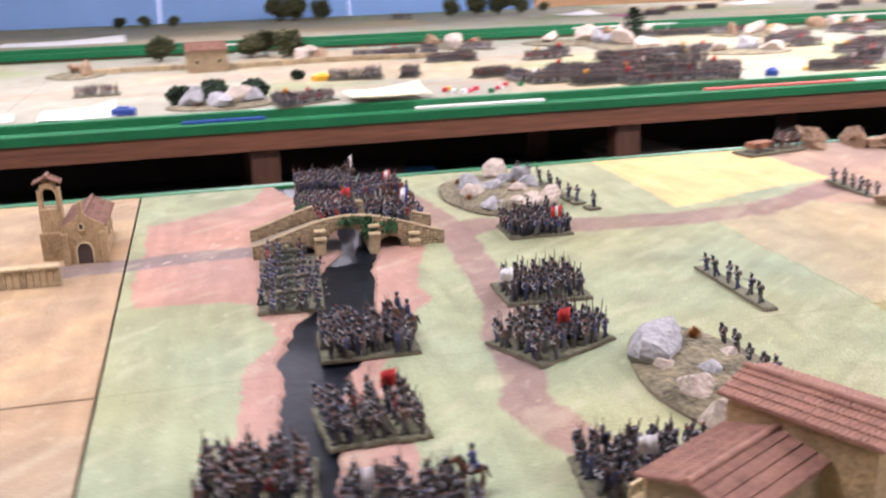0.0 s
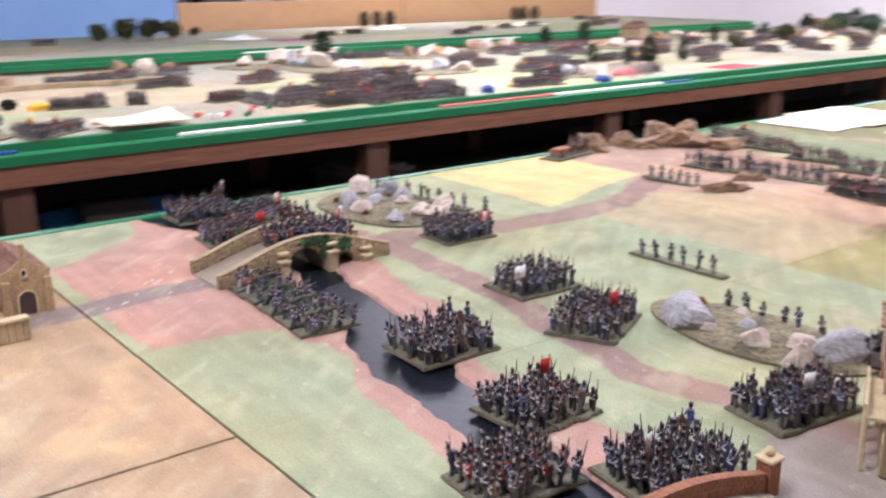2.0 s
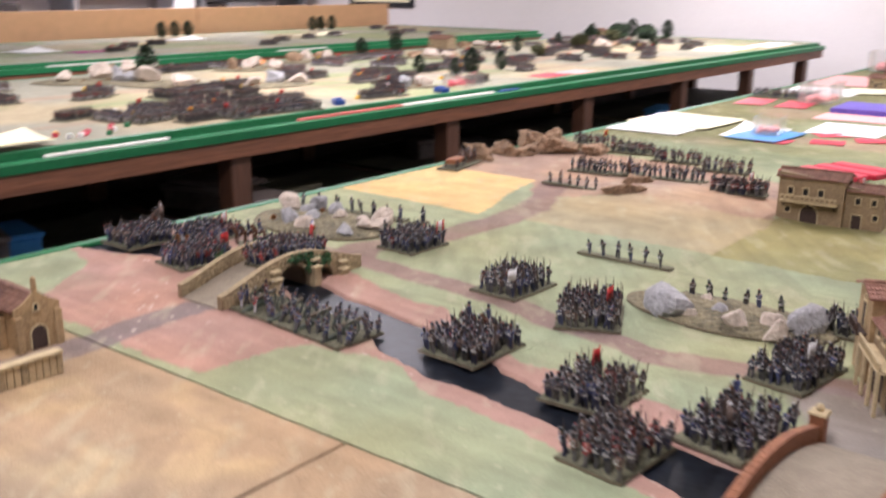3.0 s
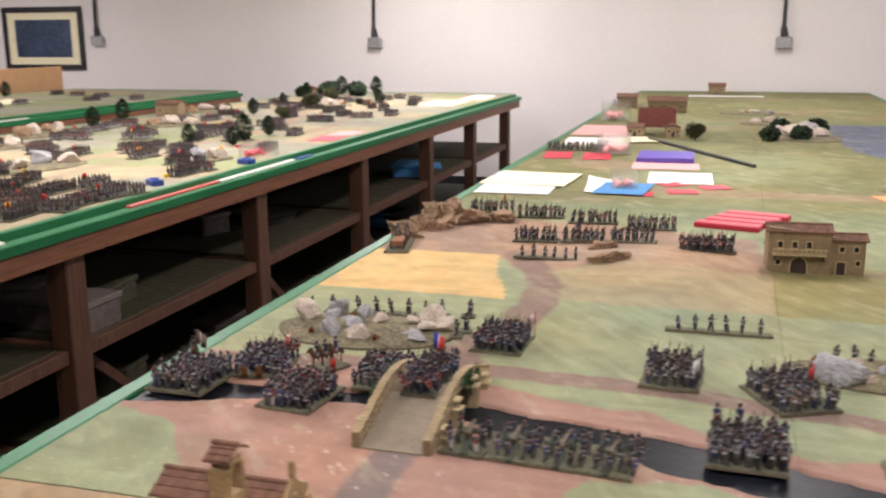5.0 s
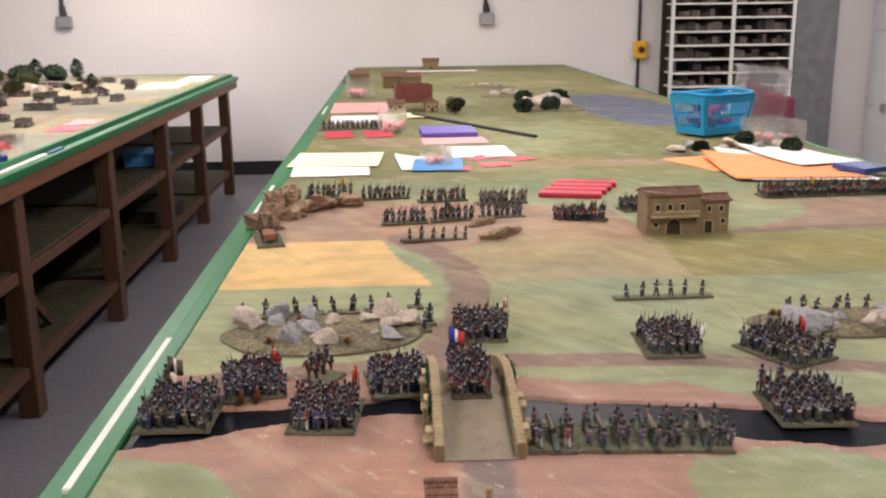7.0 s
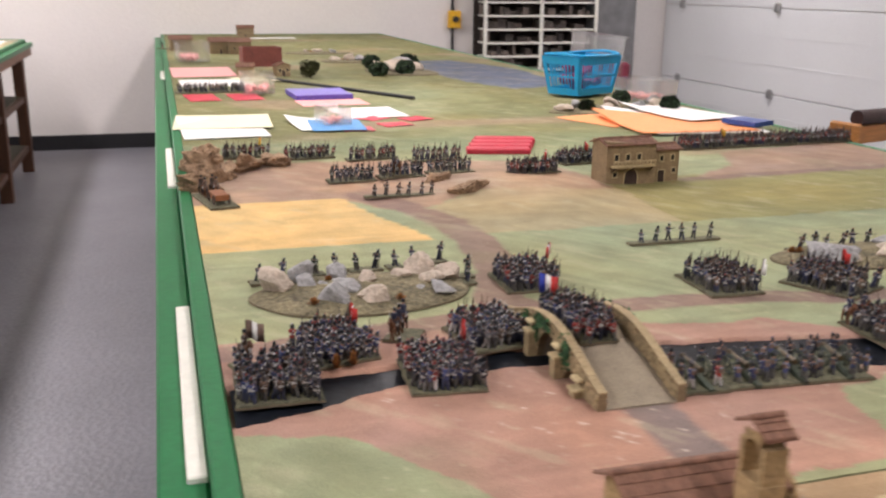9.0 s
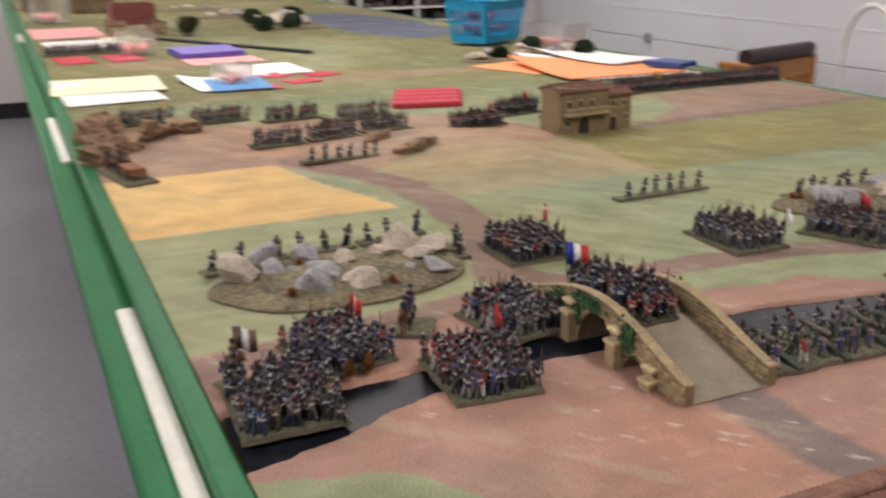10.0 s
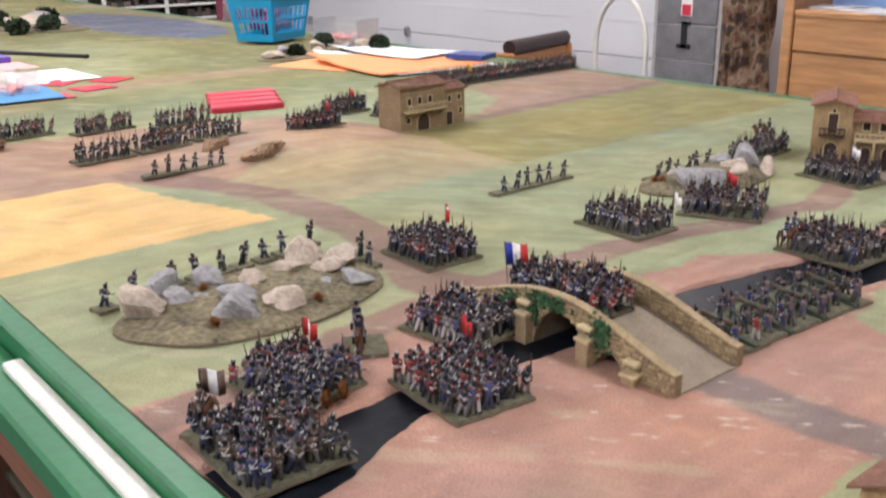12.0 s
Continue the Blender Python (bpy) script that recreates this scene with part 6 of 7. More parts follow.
# ---------- rocks, trees ----------
def rocky_base(cx, cy, sx, sy, rot, seed, stones, label, tuft=True, mats=None):
    rng = random.Random(seed)
    r = thing("rock_outcrop", pose(cx, cy, TOP + float(height(cx, cy)) + 0.0006, 0, 0, rot), label, "rocks", "rock outcrops")
    g = Geo()
    n = 44
    ring = []
    for i in range(n):
        a = 2 * math.pi * i / n
        k = 1 + 0.07 * noise.noise(Vector((math.cos(a) * 1.5, math.sin(a) * 1.5, seed)))
        ring.append((sx * k * math.cos(a), sy * k * math.sin(a)))
    g.prism(ring, 0, 0.003, 0, 1)
    prev = [(x, y, 0.003) for x, y in ring]
    for s, z in ((0.9, 0.006), (0.7, 0.009), (0.4, 0.011), (0.1, 0.012)):
        cur = [(x * s, y * s, z + 0.003 * noise.noise(Vector((x * 60, y * 60, seed)))) for x, y in ring]
        g.add(prev + cur, [(i, (i + 1) % n, n + (i + 1) % n, n + i) for i in range(n)], 0, True)
        prev = cur
    g.add(prev, [tuple(range(n))], 0)
    weld(part("earth", g, [M_EARTH, M_BASE_EDGE], r))
    for x, y, s, m_ in stones:
        s = s * (1.14 if cy < 2.1 else 1.75)
        g = Geo()
        g.rock((0, 0, s * 0.45), (s * rng.uniform(0.95, 1.3), s * rng.uniform(0.8, 1.15), s * rng.uniform(0.58, 0.88)), rng, 0, 11)
        part("stone", g, m_, r, m=pose(x, y, 0.002, rng.uniform(-12, 12), rng.uniform(-12, 12), rng.uniform(0, 360)))
    if tuft:
        for tx, ty in (tuft if isinstance(tuft, list) else [(sx * k * math.cos(a), sy * k * math.sin(a)) for a, k in [(rng.uniform(0, 6.28), rng.uniform(0.3, 0.85)) for _ in range(5)]]):
            g = Geo()
            for _ in range(150):
                q = rng.uniform(0, 6.28)
                e_ = rng.uniform(0, 1.5)
                d = Vector((math.cos(q) * math.cos(e_), math.sin(q) * math.cos(e_), math.sin(e_) * 1.2)) * rng.uniform(0.008, 0.011)
                p = Vector((-math.sin(q), math.cos(q), 0)) * 0.0011
                g.add([-p, p, d + p * 0.3, d - p * 0.3], [(0, 1, 2, 3)])
            part("tuft", g, M_TUFT, r, "rusty grass tuft", pose(tx, ty, 0.006))
    return r


G_, T_ = M_ROCK_G, M_ROCK_T
rocky_base(0.514, 1.735, 0.102, 0.164, 0, 3, [(0.034, 0.125, 0.031, T_), (0.042, 0.078, 0.019, G_), (0.080, 0.082, 0.024, G_), (-0.040, 0.042, 0.026, G_), (-0.046, -0.012, 0.023, T_), (0.020, -0.122, 0.021, T_), (0.074, -0.105, 0.028, T_), (0.036, -0.143, 0.024, T_), (-0.043, -0.113, 0.020, G_), (0.044, -0.018, 0.021, T_), (0.000, 0.020, 0.023, G_), (0.072, 0.022, 0.025, G_), (0.050, -0.080, 0.018, T_), (0.030, 0.050, 0.011, G_), (-0.020, -0.085, 0.010, G_)], "grey and tan rocks on a curved earth base", [(-0.062, -0.046), (-0.052, 0.078), (0.05, 0.04)])
rocky_base(0.507, 0.862, 0.078, 0.156, 0, 19, [(-0.034, 0.086, 0.036, G_), (-0.044, 0.042, 0.016, T_), (-0.040, -0.026, 0.024, T_), (-0.050, -0.092, 0.021, T_), (-0.004, -0.070, 0.022, T_), (0.002, -0.116, 0.031, G_), (0.040, 0.050, 0.015, T_), (-0.006, 0.014, 0.013, G_), (0.046, -0.104, 0.019, G_)], "grey and tan rocks on a long earth base beside the road", [(0.030, 0.110), (0.022, 0.102)])
rocky_base(2.47, 0.36, 0.13, 0.28, 8, 9, [(-0.02, 0.24, 0.034, T_), (0.04, 0.15, 0.03, G_), (-0.05, 0.08, 0.025, T_), (0.03, 0.0, 0.035, T_), (-0.04, -0.08, 0.03, G_), (-0.03, -0.18, 0.03, T_), (0.05, -0.2, 0.03, G_)], "scattered rocks and scrub on a long earth base", True)
rocky_base(4.15, 0.78, 0.24, 0.17, 20, 12, [(-0.08, 0.05, 0.05, T_), (0.0, 0.02, 0.07, T_), (0.08, -0.03, 0.06, G_), (-0.02, -0.08, 0.05, T_), (0.13, 0.05, 0.04, T_)], "pale rocks by the painted pond", True)


def cork_rock(name, cx, cy, parts_, seed, label):
    rng = random.Random(seed)
    r = thing(name, pose(cx, cy, TOP + float(height(cx, cy)) - 0.003), label, "rocks", "cork rocks")
    for x, y, sx, sy, sz, rz in parts_:
        g = Geo()
        g.rock((0, 0, sz * 0.34), (sx, sy, sz * 0.88), rng, 0, 14, 34, 22, 0.26)
        part("stone", g, M_ROCK_B, r, m=pose(x, y, 0, rng.uniform(-10, 10), rng.uniform(-10, 10), rz))


cork_rock("cork_rock", 1.55, 1.86, [(0.12, 0.05, 0.09, 0.05, 0.055, 20), (0.0, 0.06, 0.08, 0.045, 0.06, 50), (-0.12, 0.065, 0.07, 0.04, 0.05, 80), (-0.22, 0.075, 0.06, 0.035, 0.045, 100), (0.02, -0.05, 0.10, 0.05, 0.04, -30), (0.08, -0.12, 0.09, 0.045, 0.035, 0), (-0.06, 0.01, 0.06, 0.05, 0.04, 10)], 14, "craggy brown cork bark rocks at the table edge")
cork_rock("cork_rock", 1.118, 1.385, [(0.0, 0.0, 0.035, 0.055, 0.022, 10), (0.02, -0.03, 0.03, 0.035, 0.02, 40)], 15, "brown cork bark rock on the hill")
cork_rock("cork_rock", 1.245, 1.385, [(0.0, 0.02, 0.022, 0.06, 0.018, 20)], 16, "low brown cork bark rock on the hill")

# bush behind the grey stone and rust scrub at the ford
for x, y in ((0.233, 1.822), (0.238, 1.800)):
    sc_ = thing("scrub_tuft", pose(x, y, TOP + 0.004), "rusty orange scrub tuft at the edge of a unit base", "scrub", "scrub tufts")
    g = Geo()
    rng = random.Random(int(x * 1000))
    for _ in range(120):
        q, e_ = rng.uniform(0, 6.28), rng.uniform(0.1, 1.5)
        d = Vector((math.cos(q) * math.cos(e_) * 0.7, math.sin(q) * math.cos(e_) * 0.7, math.sin(e_) * 1.7)) * rng.uniform(0.008, 0.012)
        p = Vector((-math.sin(q), math.cos(q), 0)) * 0.0014
        g.add([-p, p, d + p * 0.4, d - p * 0.4], [(0, 1, 2, 3)])
    tagged(part("foliage", g, M_TUFT, sc_), kind="stuff")

# wagon with canvas
wg = thing("model_wagon", pose(1.205, 1.908, TOP + float(height(1.205, 1.908)) + 0.001, 0, 0, 12), "small brown model wagon with horses near the rail", "model wagon")
part("base", base_mesh(0.16, 0.06, UNIT_RNG), [M_BASE, M_BASE_EDGE], wg)
g = Geo()
g.bbox(-0.06, -0.014, 0.014, 0.0, 0.014, 0.026, 0.001)
part("body", g, M_REDBRICK, wg)
for x in (-0.05, -0.01):
    for s in (-1, 1):
        g = Geo()
        pts = [(x + 0.010 * math.cos(a), s * 0.016, 0.0142 + 0.010 * math.sin(a)) for a in [2 * math.pi * i / 12 for i in range(12)]]
        for i in range(12):
            g.tube(pts[i], pts[(i + 1) % 12], 0.0011, n=4)
        for i in range(0, 12, 2):
            g.tube((x, s * 0.016, 0.0142), pts[i], 0.0007, n=4)
        part("wheel", g, M_WOODDARK, wg)
for x, y in ((0.03, -0.012), (0.03, 0.012), (0.06, -0.012), (0.06, 0.012)):
    put("figurine", rider_mesh("brown", "b"), wg, pose(x, y, 0.0042))

TREES = {}


def tree_mesh(kind):
    if kind in TREES:
        return TREES[kind]
    rng = random.Random(len(TREES) + 40)
    t, c = Geo(), Geo()
    if kind == "cypress":
        t.tube((0, 0, 0), (0, 0, 0.05), 0.006, 0.004, 8)
        for i in range(900):
            h = rng.random()
            r = 0.043 * math.sin(math.pi * min(1, 0.08 + h * 0.92)) ** 0.7 * rng.uniform(0.6, 1.05)
            a = rng.uniform(0, 6.28)
            p = Vector((r * math.cos(a), r * math.sin(a), 0.010 + 0.110 * h))
            q = Vector((math.cos(a + 1), math.sin(a + 1), rng.uniform(-0.4, 0.8))) * rng.uniform(0.006, 0.012)
            s = Vector((-math.sin(a), math.cos(a), rng.uniform(-0.5, 0.5))) * 0.006
            c.add([p - s, p + s, p + q + s * 0.4, p + q - s * 0.4], [(0, 1, 2, 3)])
    else:
        lobes = []
        for i in range(7 if kind == "round" else 3):
            a = i * 2.4
            R = 0.034 if kind == "round" else 0.016
            lobes.append((Vector((R * math.cos(a) * rng.uniform(0.4, 1.1), R * math.sin(a) * rng.uniform(0.4, 1.1), rng.uniform(0.040, 0.078) if kind == "round" else 0.022)), rng.uniform(0.026, 0.037) if kind == "round" else 0.022))
        if kind == "round":
            t.tube((0, 0, 0), (0.004, 0.002, 0.036), 0.007, 0.0045, 8)
        for p, r in lobes:
            if kind == "round":
                t.tube((0.004, 0.002, 0.032), p, 0.004, 0.0015, 6)
            else:
                t.tube((0, 0, 0), p, 0.003, 0.001, 6)
            for _ in range(260):
                d = Vector((rng.gauss(0, 1), rng.gauss(0, 1), rng.gauss(0, 0.8))).normalized()
                o = p + d * r * rng.uniform(0.55, 1.08)
                u_ = d.orthogonal().normalized()
                u_.rotate(Euler((rng.uniform(0, 6), rng.uniform(0, 6), rng.uniform(0, 6))))
                v_ = u_.orthogonal().normalized() * rng.uniform(0.003, 0.006)
                u_ = u_ * rng.uniform(0.003, 0.006)
                c.add([o - u_ - v_, o + u_ - v_ * 0.5, o + u_ + v_, o - u_ * 0.5 + v_], [(0, 1, 2, 3)])
    TREES[kind] = (t.mesh("trunk", M_BARK), c.mesh("crown", M_LEAF_D if kind in ("cypress", "bush") else M_LEAF))
    return TREES[kind]


def tree(x, y, kind, s=1.0, rz=0, dark=False):
    ob = thing("model_tree", pose(x, y, TOP + 0.0006, 0, 0, rz) @ Matrix.Diagonal((s, s, s, 1)), {"cypress": "dark green model cypress with a dense narrow crown", "round": "olive green model tree with a spreading crown", "bush": "dark green model bush"}[kind], "model tree", "model trees")
    a, b = tree_mesh(kind)
    put("trunk", a, ob)
    put("crown", b, ob)


for x, y, k, s in ((2.60, 0.28, "bush", 1.2), (2.42, 0.50, "bush", 1.0), (2.38, 0.18, "bush", 1.2), (4.0, 0.80, "bush", 1.6), (4.3, 0.70, "bush", 1.8), (3.95, 0.94, "bush", 1.5), (4.45, 0.88, "bush", 1.5), (3.90, 1.30, "round", 0.85),
                   (-0.23, 4.72, "round", 1.15), (0.18, 4.70, "round", 1.05), (0.36, 4.62, "round", 1.25), (0.26, 4.80, "round", 1.15), (3.14, 3.45, "cypress", 0.75), (3.35, 3.50, "cypress", 1.1), (3.62, 3.50, "cypress", 0.85), (3.15, 3.70, "cypress", 0.8), (3.78, 4.72, "cypress", 1.0), (4.26, 4.85, "cypress", 1.1),
                   (2.08, 4.60, "cypress", 1.3), (5.9, 3.72, "cypress", 0.9), (6.9, 4.30, "bush", 2.4), (7.02, 4.50, "cypress", 1.35), (6.85, 4.55, "bush", 2.8), (7.1, 4.20, "cypress", 1.3), (6.75, 4.75, "bush", 2.0), (7.0, 4.36, "bush", 2.6), (6.95, 4.62, "bush", 2.4), (6.5, 4.4, "round", 0.9),
                   (-0.62, 7.3, "round", 0.8), (-0.45, 7.35, "round", 0.8), (-0.25, 7.3, "round", 0.75), (0.50, 7.35, "round", 1.7), (0.62, 7.42, "round", 1.8), (0.82, 7.4, "round", 1.4), (1.75, 7.1, "round", 1.2), (1.95, 7.15, "round", 1.5), (2.1, 7.05, "round", 1.5), (2.28, 7.1, "round", 1.3), (2.5, 7.2, "round", 0.7),
                   (4.15, 7.4, "cypress", 1.1), (4.30, 7.42, "cypress", 1.1), (4.42, 7.4, "cypress", 1.1), (5.9, 7.4, "cypress", 1.1), (6.03, 7.42, "cypress", 1.1), (6.16, 7.4, "cypress", 1.1), (-1.4, 4.3, "round", 1.4), (-1.55, 4.1, "round", 1.2),
                   (-0.10, 3.25, "bush", 1.3), (0.0, 3.30, "bush", 1.5), (0.13, 3.28, "bush", 1.4), (0.32, 3.75, "bush", 0.8)):
    tree(x, y, k, s, (x * 777) % 360)


# ---------- loose things on the battle table ----------
def sheet(name, pts, z, material, label, category="paper", thick=0.0012, curl=0.0, layers=1):
    """A sheet or folder lying on the table; curl lifts its last corner."""
    cx, cy = sum(p[0] for p in pts) / len(pts), sum(p[1] for p in pts) / len(pts)
    g = Geo()
    n = 8
    (ax, ay), (bx_, by), (cx2, cy2), (dx, dy) = [(x - cx, y - cy) for x, y in pts]
    for k in range(layers):
        vs = []
        for side in (0, 1):
            for i in range(n + 1):
                for j in range(n + 1):
                    u, v = i / n, j / n
                    x = (ax * (1 - u) + bx_ * u) * (1 - v) + (dx * (1 - u) + cx2 * u) * v
                    y = (ay * (1 - u) + by * u) * (1 - v) + (dy * (1 - u) + cy2 * u) * v
                    lift = curl * (max(0, u + v - 1.1) ** 2 + 0.5 * max(0, 0.5 - u) ** 2) + 0.0006 * math.sin(u * 9 + v * 5 + k)
                    vs.append((x * (1 - 0.03 * k), y * (1 - 0.02 * k), 0.0008 + lift + thick * (k + side * 0.85)))
        m_ = (n + 1) ** 2
        fs = []
        for i in range(n):
            for j in range(n):
                q = i * (n + 1) + j
                fs.append((q, q + 1, q + n + 2, q + n + 1))
                fs.append((m_ + q, m_ + q + n + 1, m_ + q + n + 2, m_ + q + 1))
        edge = [i * (n + 1) for i in range(n)] + [n * (n + 1) + j for j in range(n)] + [i * (n + 1) + n for i in range(n, 0, -1)] + [j for j in range(n, 0, -1)]
        e = len(edge)
        fs += [(edge[i], edge[(i + 1) % e], m_ + edge[(i + 1) % e], m_ + edge[i]) for i in range(e)]
        g.add(vs, fs)
    return tagged(part(name, g, material, m=pose(cx, cy, z)), label, category, "papers on the tables")


def rect(x0, y0, x1, y1, a=0.0):
    cx, cy = (x0 + x1) / 2, (y0 + y1) / 2
    c, s = math.cos(radians(a)), math.sin(radians(a))
    return [(cx + (x - cx) * c - (y - cy) * s, cy + (x - cx) * s + (y - cy) * c) for x, y in ((x0, y0), (x1, y0), (x1, y1), (x0, y1))]


Z0 = TOP + 0.0012
sheet("paper_sheet", rect(2.06, 1.70, 2.50, 1.955, 2), Z0, M_PAPER, "large white paper sheet lying on the board", layers=2, curl=0.01)
sheet("paper_sheet", rect(2.24, 1.66, 2.56, 1.97, -3), Z0 + 0.004, M_PAPER_Y, "cream paper sheet under the white ones")
sheet("paper_sheet", rect(2.16, 1.44, 2.44, 1.60, 5), Z0, M_PAPER, "small white paper sheet lying on the board", curl=0.02)
sheet("blue_card", rect(2.12, 1.38, 2.37, 1.55, -4), Z0 + 0.004, M_BLUEP, "bright blue card lying on the board", "card")
sheet("paper_sheet", rect(2.42, 1.18, 2.70, 1.41, 3), Z0, M_PAPER, "white paper sheet lying on the green board")
for k, (x, y) in enumerate(((2.12, 1.36), (2.20, 1.22), (2.32, 1.12), (2.36, 1.26))):
    sheet("red_card", rect(x, y, x + 0.09, y + 0.10, 12 * k), Z0, M_REDP, "small red card lying on the board", "card")
sheet("purple_box_lid", rect(2.98, 1.27, 3.24, 1.50, 2), Z0, M_PURPLE, "purple flat box lid lying on the board", "box lid", thick=0.022)
sheet("pink_sheet", rect(2.78, 1.24, 2.97, 1.50, 3), Z0, M_PINKP, "pinkish red sheet lying on the board")
sheet("pink_sheet", rect(4.03, 1.64, 4.58, 1.95, 1), Z0, M_PINKP, "pale pink sheet lying on the board")
sheet("paper_sheet", rect(3.56, 1.60, 3.88, 1.92, 2), Z0, M_PAPER, "white paper sheet lying on the far board", layers=2)
sheet("paper_sheet", rect(3.70, 1.50, 3.95, 1.66, 20), Z0 + 0.004, M_PAPER_Y, "cream paper strip lying on the board")
for k in range(2):
    sheet("red_card", rect(3.02, 1.62 + 0.17 * k, 3.26, 1.74 + 0.17 * k, 6), Z0, M_REDP, "red card strip before the model cavalry", "card")
sheet("paper_sheet", rect(7.35, 0.9, 7.5, 1.5, 0), Z0, M_PAPER, "white paper strip at the far end of the table")
sheet("orange_folder", rect(1.82, 0.16, 2.28, 0.56, -4), Z0 + 0.004, M_ORANGE, "open orange folder with papers", "folder", curl=0.03, layers=2)
sheet("orange_folder", rect(2.06, 0.40, 2.34, 0.64, 20), Z0, M_ORANGE, "orange folder flap under the papers", "folder")
sheet("paper_sheet", rect(1.80, 0.12, 2.36, 0.50, -6), Z0 + 0.0015, M_PAPER, "white paper sheet under the orange folder", curl=0.03)
sheet("paper_sheet", rect(2.05, 0.10, 2.45, 0.34, 12), Z0 + 0.010, M_PAPER, "white paper sheet curling over the folder", curl=0.03)
sheet("blue_wallet", rect(1.86, 0.10, 1.99, 0.20, 20), Z0 + 0.012, M_BLUESTRIP, "small dark blue wallet by the papers", "wallet", thick=0.018)
rb = thing("red_tray_set", pose(1.735, 1.060, TOP + 0.001, 0, 0, 76), "four red card movement trays lying side by side", "trays")
for k in range(4):
    g = Geo()
    g.bbox(-0.088 + 0.012 * k, -0.118 + 0.062 * k, 0, 0.088 + 0.012 * k, -0.068 + 0.062 * k, 0.014, 0.003)
    part("tray", g, M_REDP, rb)
g = Geo()
g.tube((2.92, 1.03, TOP + 0.008), (3.86, 1.52, TOP + 0.008), 0.007, n=8)
tagged(part("measuring_rod", g, M_BLACK), "long thin black measuring rod on the board", "rod")
# clear boxes
for x, y, s, rz in ((2.28, 1.47, 0.06, 10), (3.25, 1.62, 0.09, 0), (5.0, 1.82, 0.12, 5), (2.62, 0.16, 0.10, 20)):
    c = thing("clear_box", pose(x, y, TOP + 0.009, 0, 0, rz), "small clear plastic box holding pale bits", "box", "clear boxes")
    g = Geo()
    h = s * 0.9
    for a in (-1, 1):
        g.box(a * s - 0.0015, -s * 0.7, 0, a * s + 0.0015, s * 0.7, h)
        g.box(-s, a * s * 0.7 - 0.0015, 0, s, a * s * 0.7 + 0.0015, h)
    g.box(-s, -s * 0.7, 0, s, s * 0.7, 0.002)
    part("shell", g, M_CLEAR, c)
    g = Geo()
    rr = random.Random(int(x * 100))
    for _ in range(9):
        g.rock((rr.uniform(-s, s) * 0.7, rr.uniform(-s, s) * 0.45, s * 0.2), (s * 0.22, s * 0.2, s * 0.16), rr, 0, 6, 8, 5)
    tagged(part("contents", g, M_PINKP, c), "pale pink loose bits", kind="stuff")

# laundry basket
bk = thing("laundry_basket", pose(2.93, 0.30, TOP + 0.012, 0, 0, -62) @ Matrix.Diagonal((0.72, 0.72, 0.78, 1)), "bright blue slotted plastic basket with magenta cloth inside", "basket")
W, D, H = 0.20, 0.135, 0.20


def bwall(g, w, off, turn):
    m = pose(0, 0, 0, 0, 0, turn)

    def quad(u0, u1, z0, z1):
        vs = []
        for d in (0.0, 0.004):
            for u_, z in ((u0, z0), (u1, z0), (u1, z1), (u0, z1)):
                k = 0.80 + 0.20 * z / H
                vs.append(m @ Vector((u_ * k, (off + d) * k, z)))
        g.add(vs, [(3, 2, 1, 0), (4, 5, 6, 7), (0, 1, 5, 4), (1, 2, 6, 5), (2, 3, 7, 6), (3, 0, 4, 7)])

    quad(-w, w, 0, 0.035)
    quad(-w, w, 0.160, H)
    quad(-w, -w + 0.03, 0.035, 0.160)
    quad(w - 0.03, w, 0.035, 0.160)
    quad(-w + 0.03, w - 0.03, 0.092, 0.102)
    n = int((2 * w - 0.06) / 0.026)
    for i in range(1, n):
        u_ = -w + 0.03 + (2 * w - 0.06) * i / n
        quad(u_ - 0.0035, u_ + 0.0035, 0.035, 0.092)
        quad(u_ - 0.0035, u_ + 0.0035, 0.102, 0.160)


for w, off, turn in ((W, D, 0), (W, D, 180), (D, W, 90), (D, W, 270)):
    g = Geo()
    bwall(g, w, off, turn)
    part("side", g, M_BASKET, bk)
g = Geo()
g.box(-W * 0.8, -D * 0.8, 0, W * 0.8, D * 0.8, 0.004)
part("bottom", g, M_BASKET, bk)
g = Geo()
rim = []
for i in range(40):
    a = 2 * math.pi * i / 40
    c_, s_ = math.cos(a), math.sin(a)
    k = 1 / max(abs(c_) ** 6 + abs(s_) ** 6, 1e-9) ** (1 / 6)
    rim.append(Vector(((W + 0.006) * c_ * k, (D + 0.006) * s_ * k, H + 0.004 + 0.012 * abs(c_) ** 3)))
for i in range(40):
    g.tube(rim[i], rim[(i + 1) % 40], 0.008, n=6)
part("rim", g, M_BASKET, bk)
g = Geo()
rr = random.Random(3)
for k in range(16):
    g.rock((rr.uniform(-0.12, 0.12), rr.uniform(-0.07, 0.07), 0.045 + 0.006 * k), (0.055, 0.04, 0.03), rr, 0, 8, 10, 6)
tagged(part("cloth", g, M_MAGENTA, bk), "magenta cloth heap in the basket", kind="stuff")

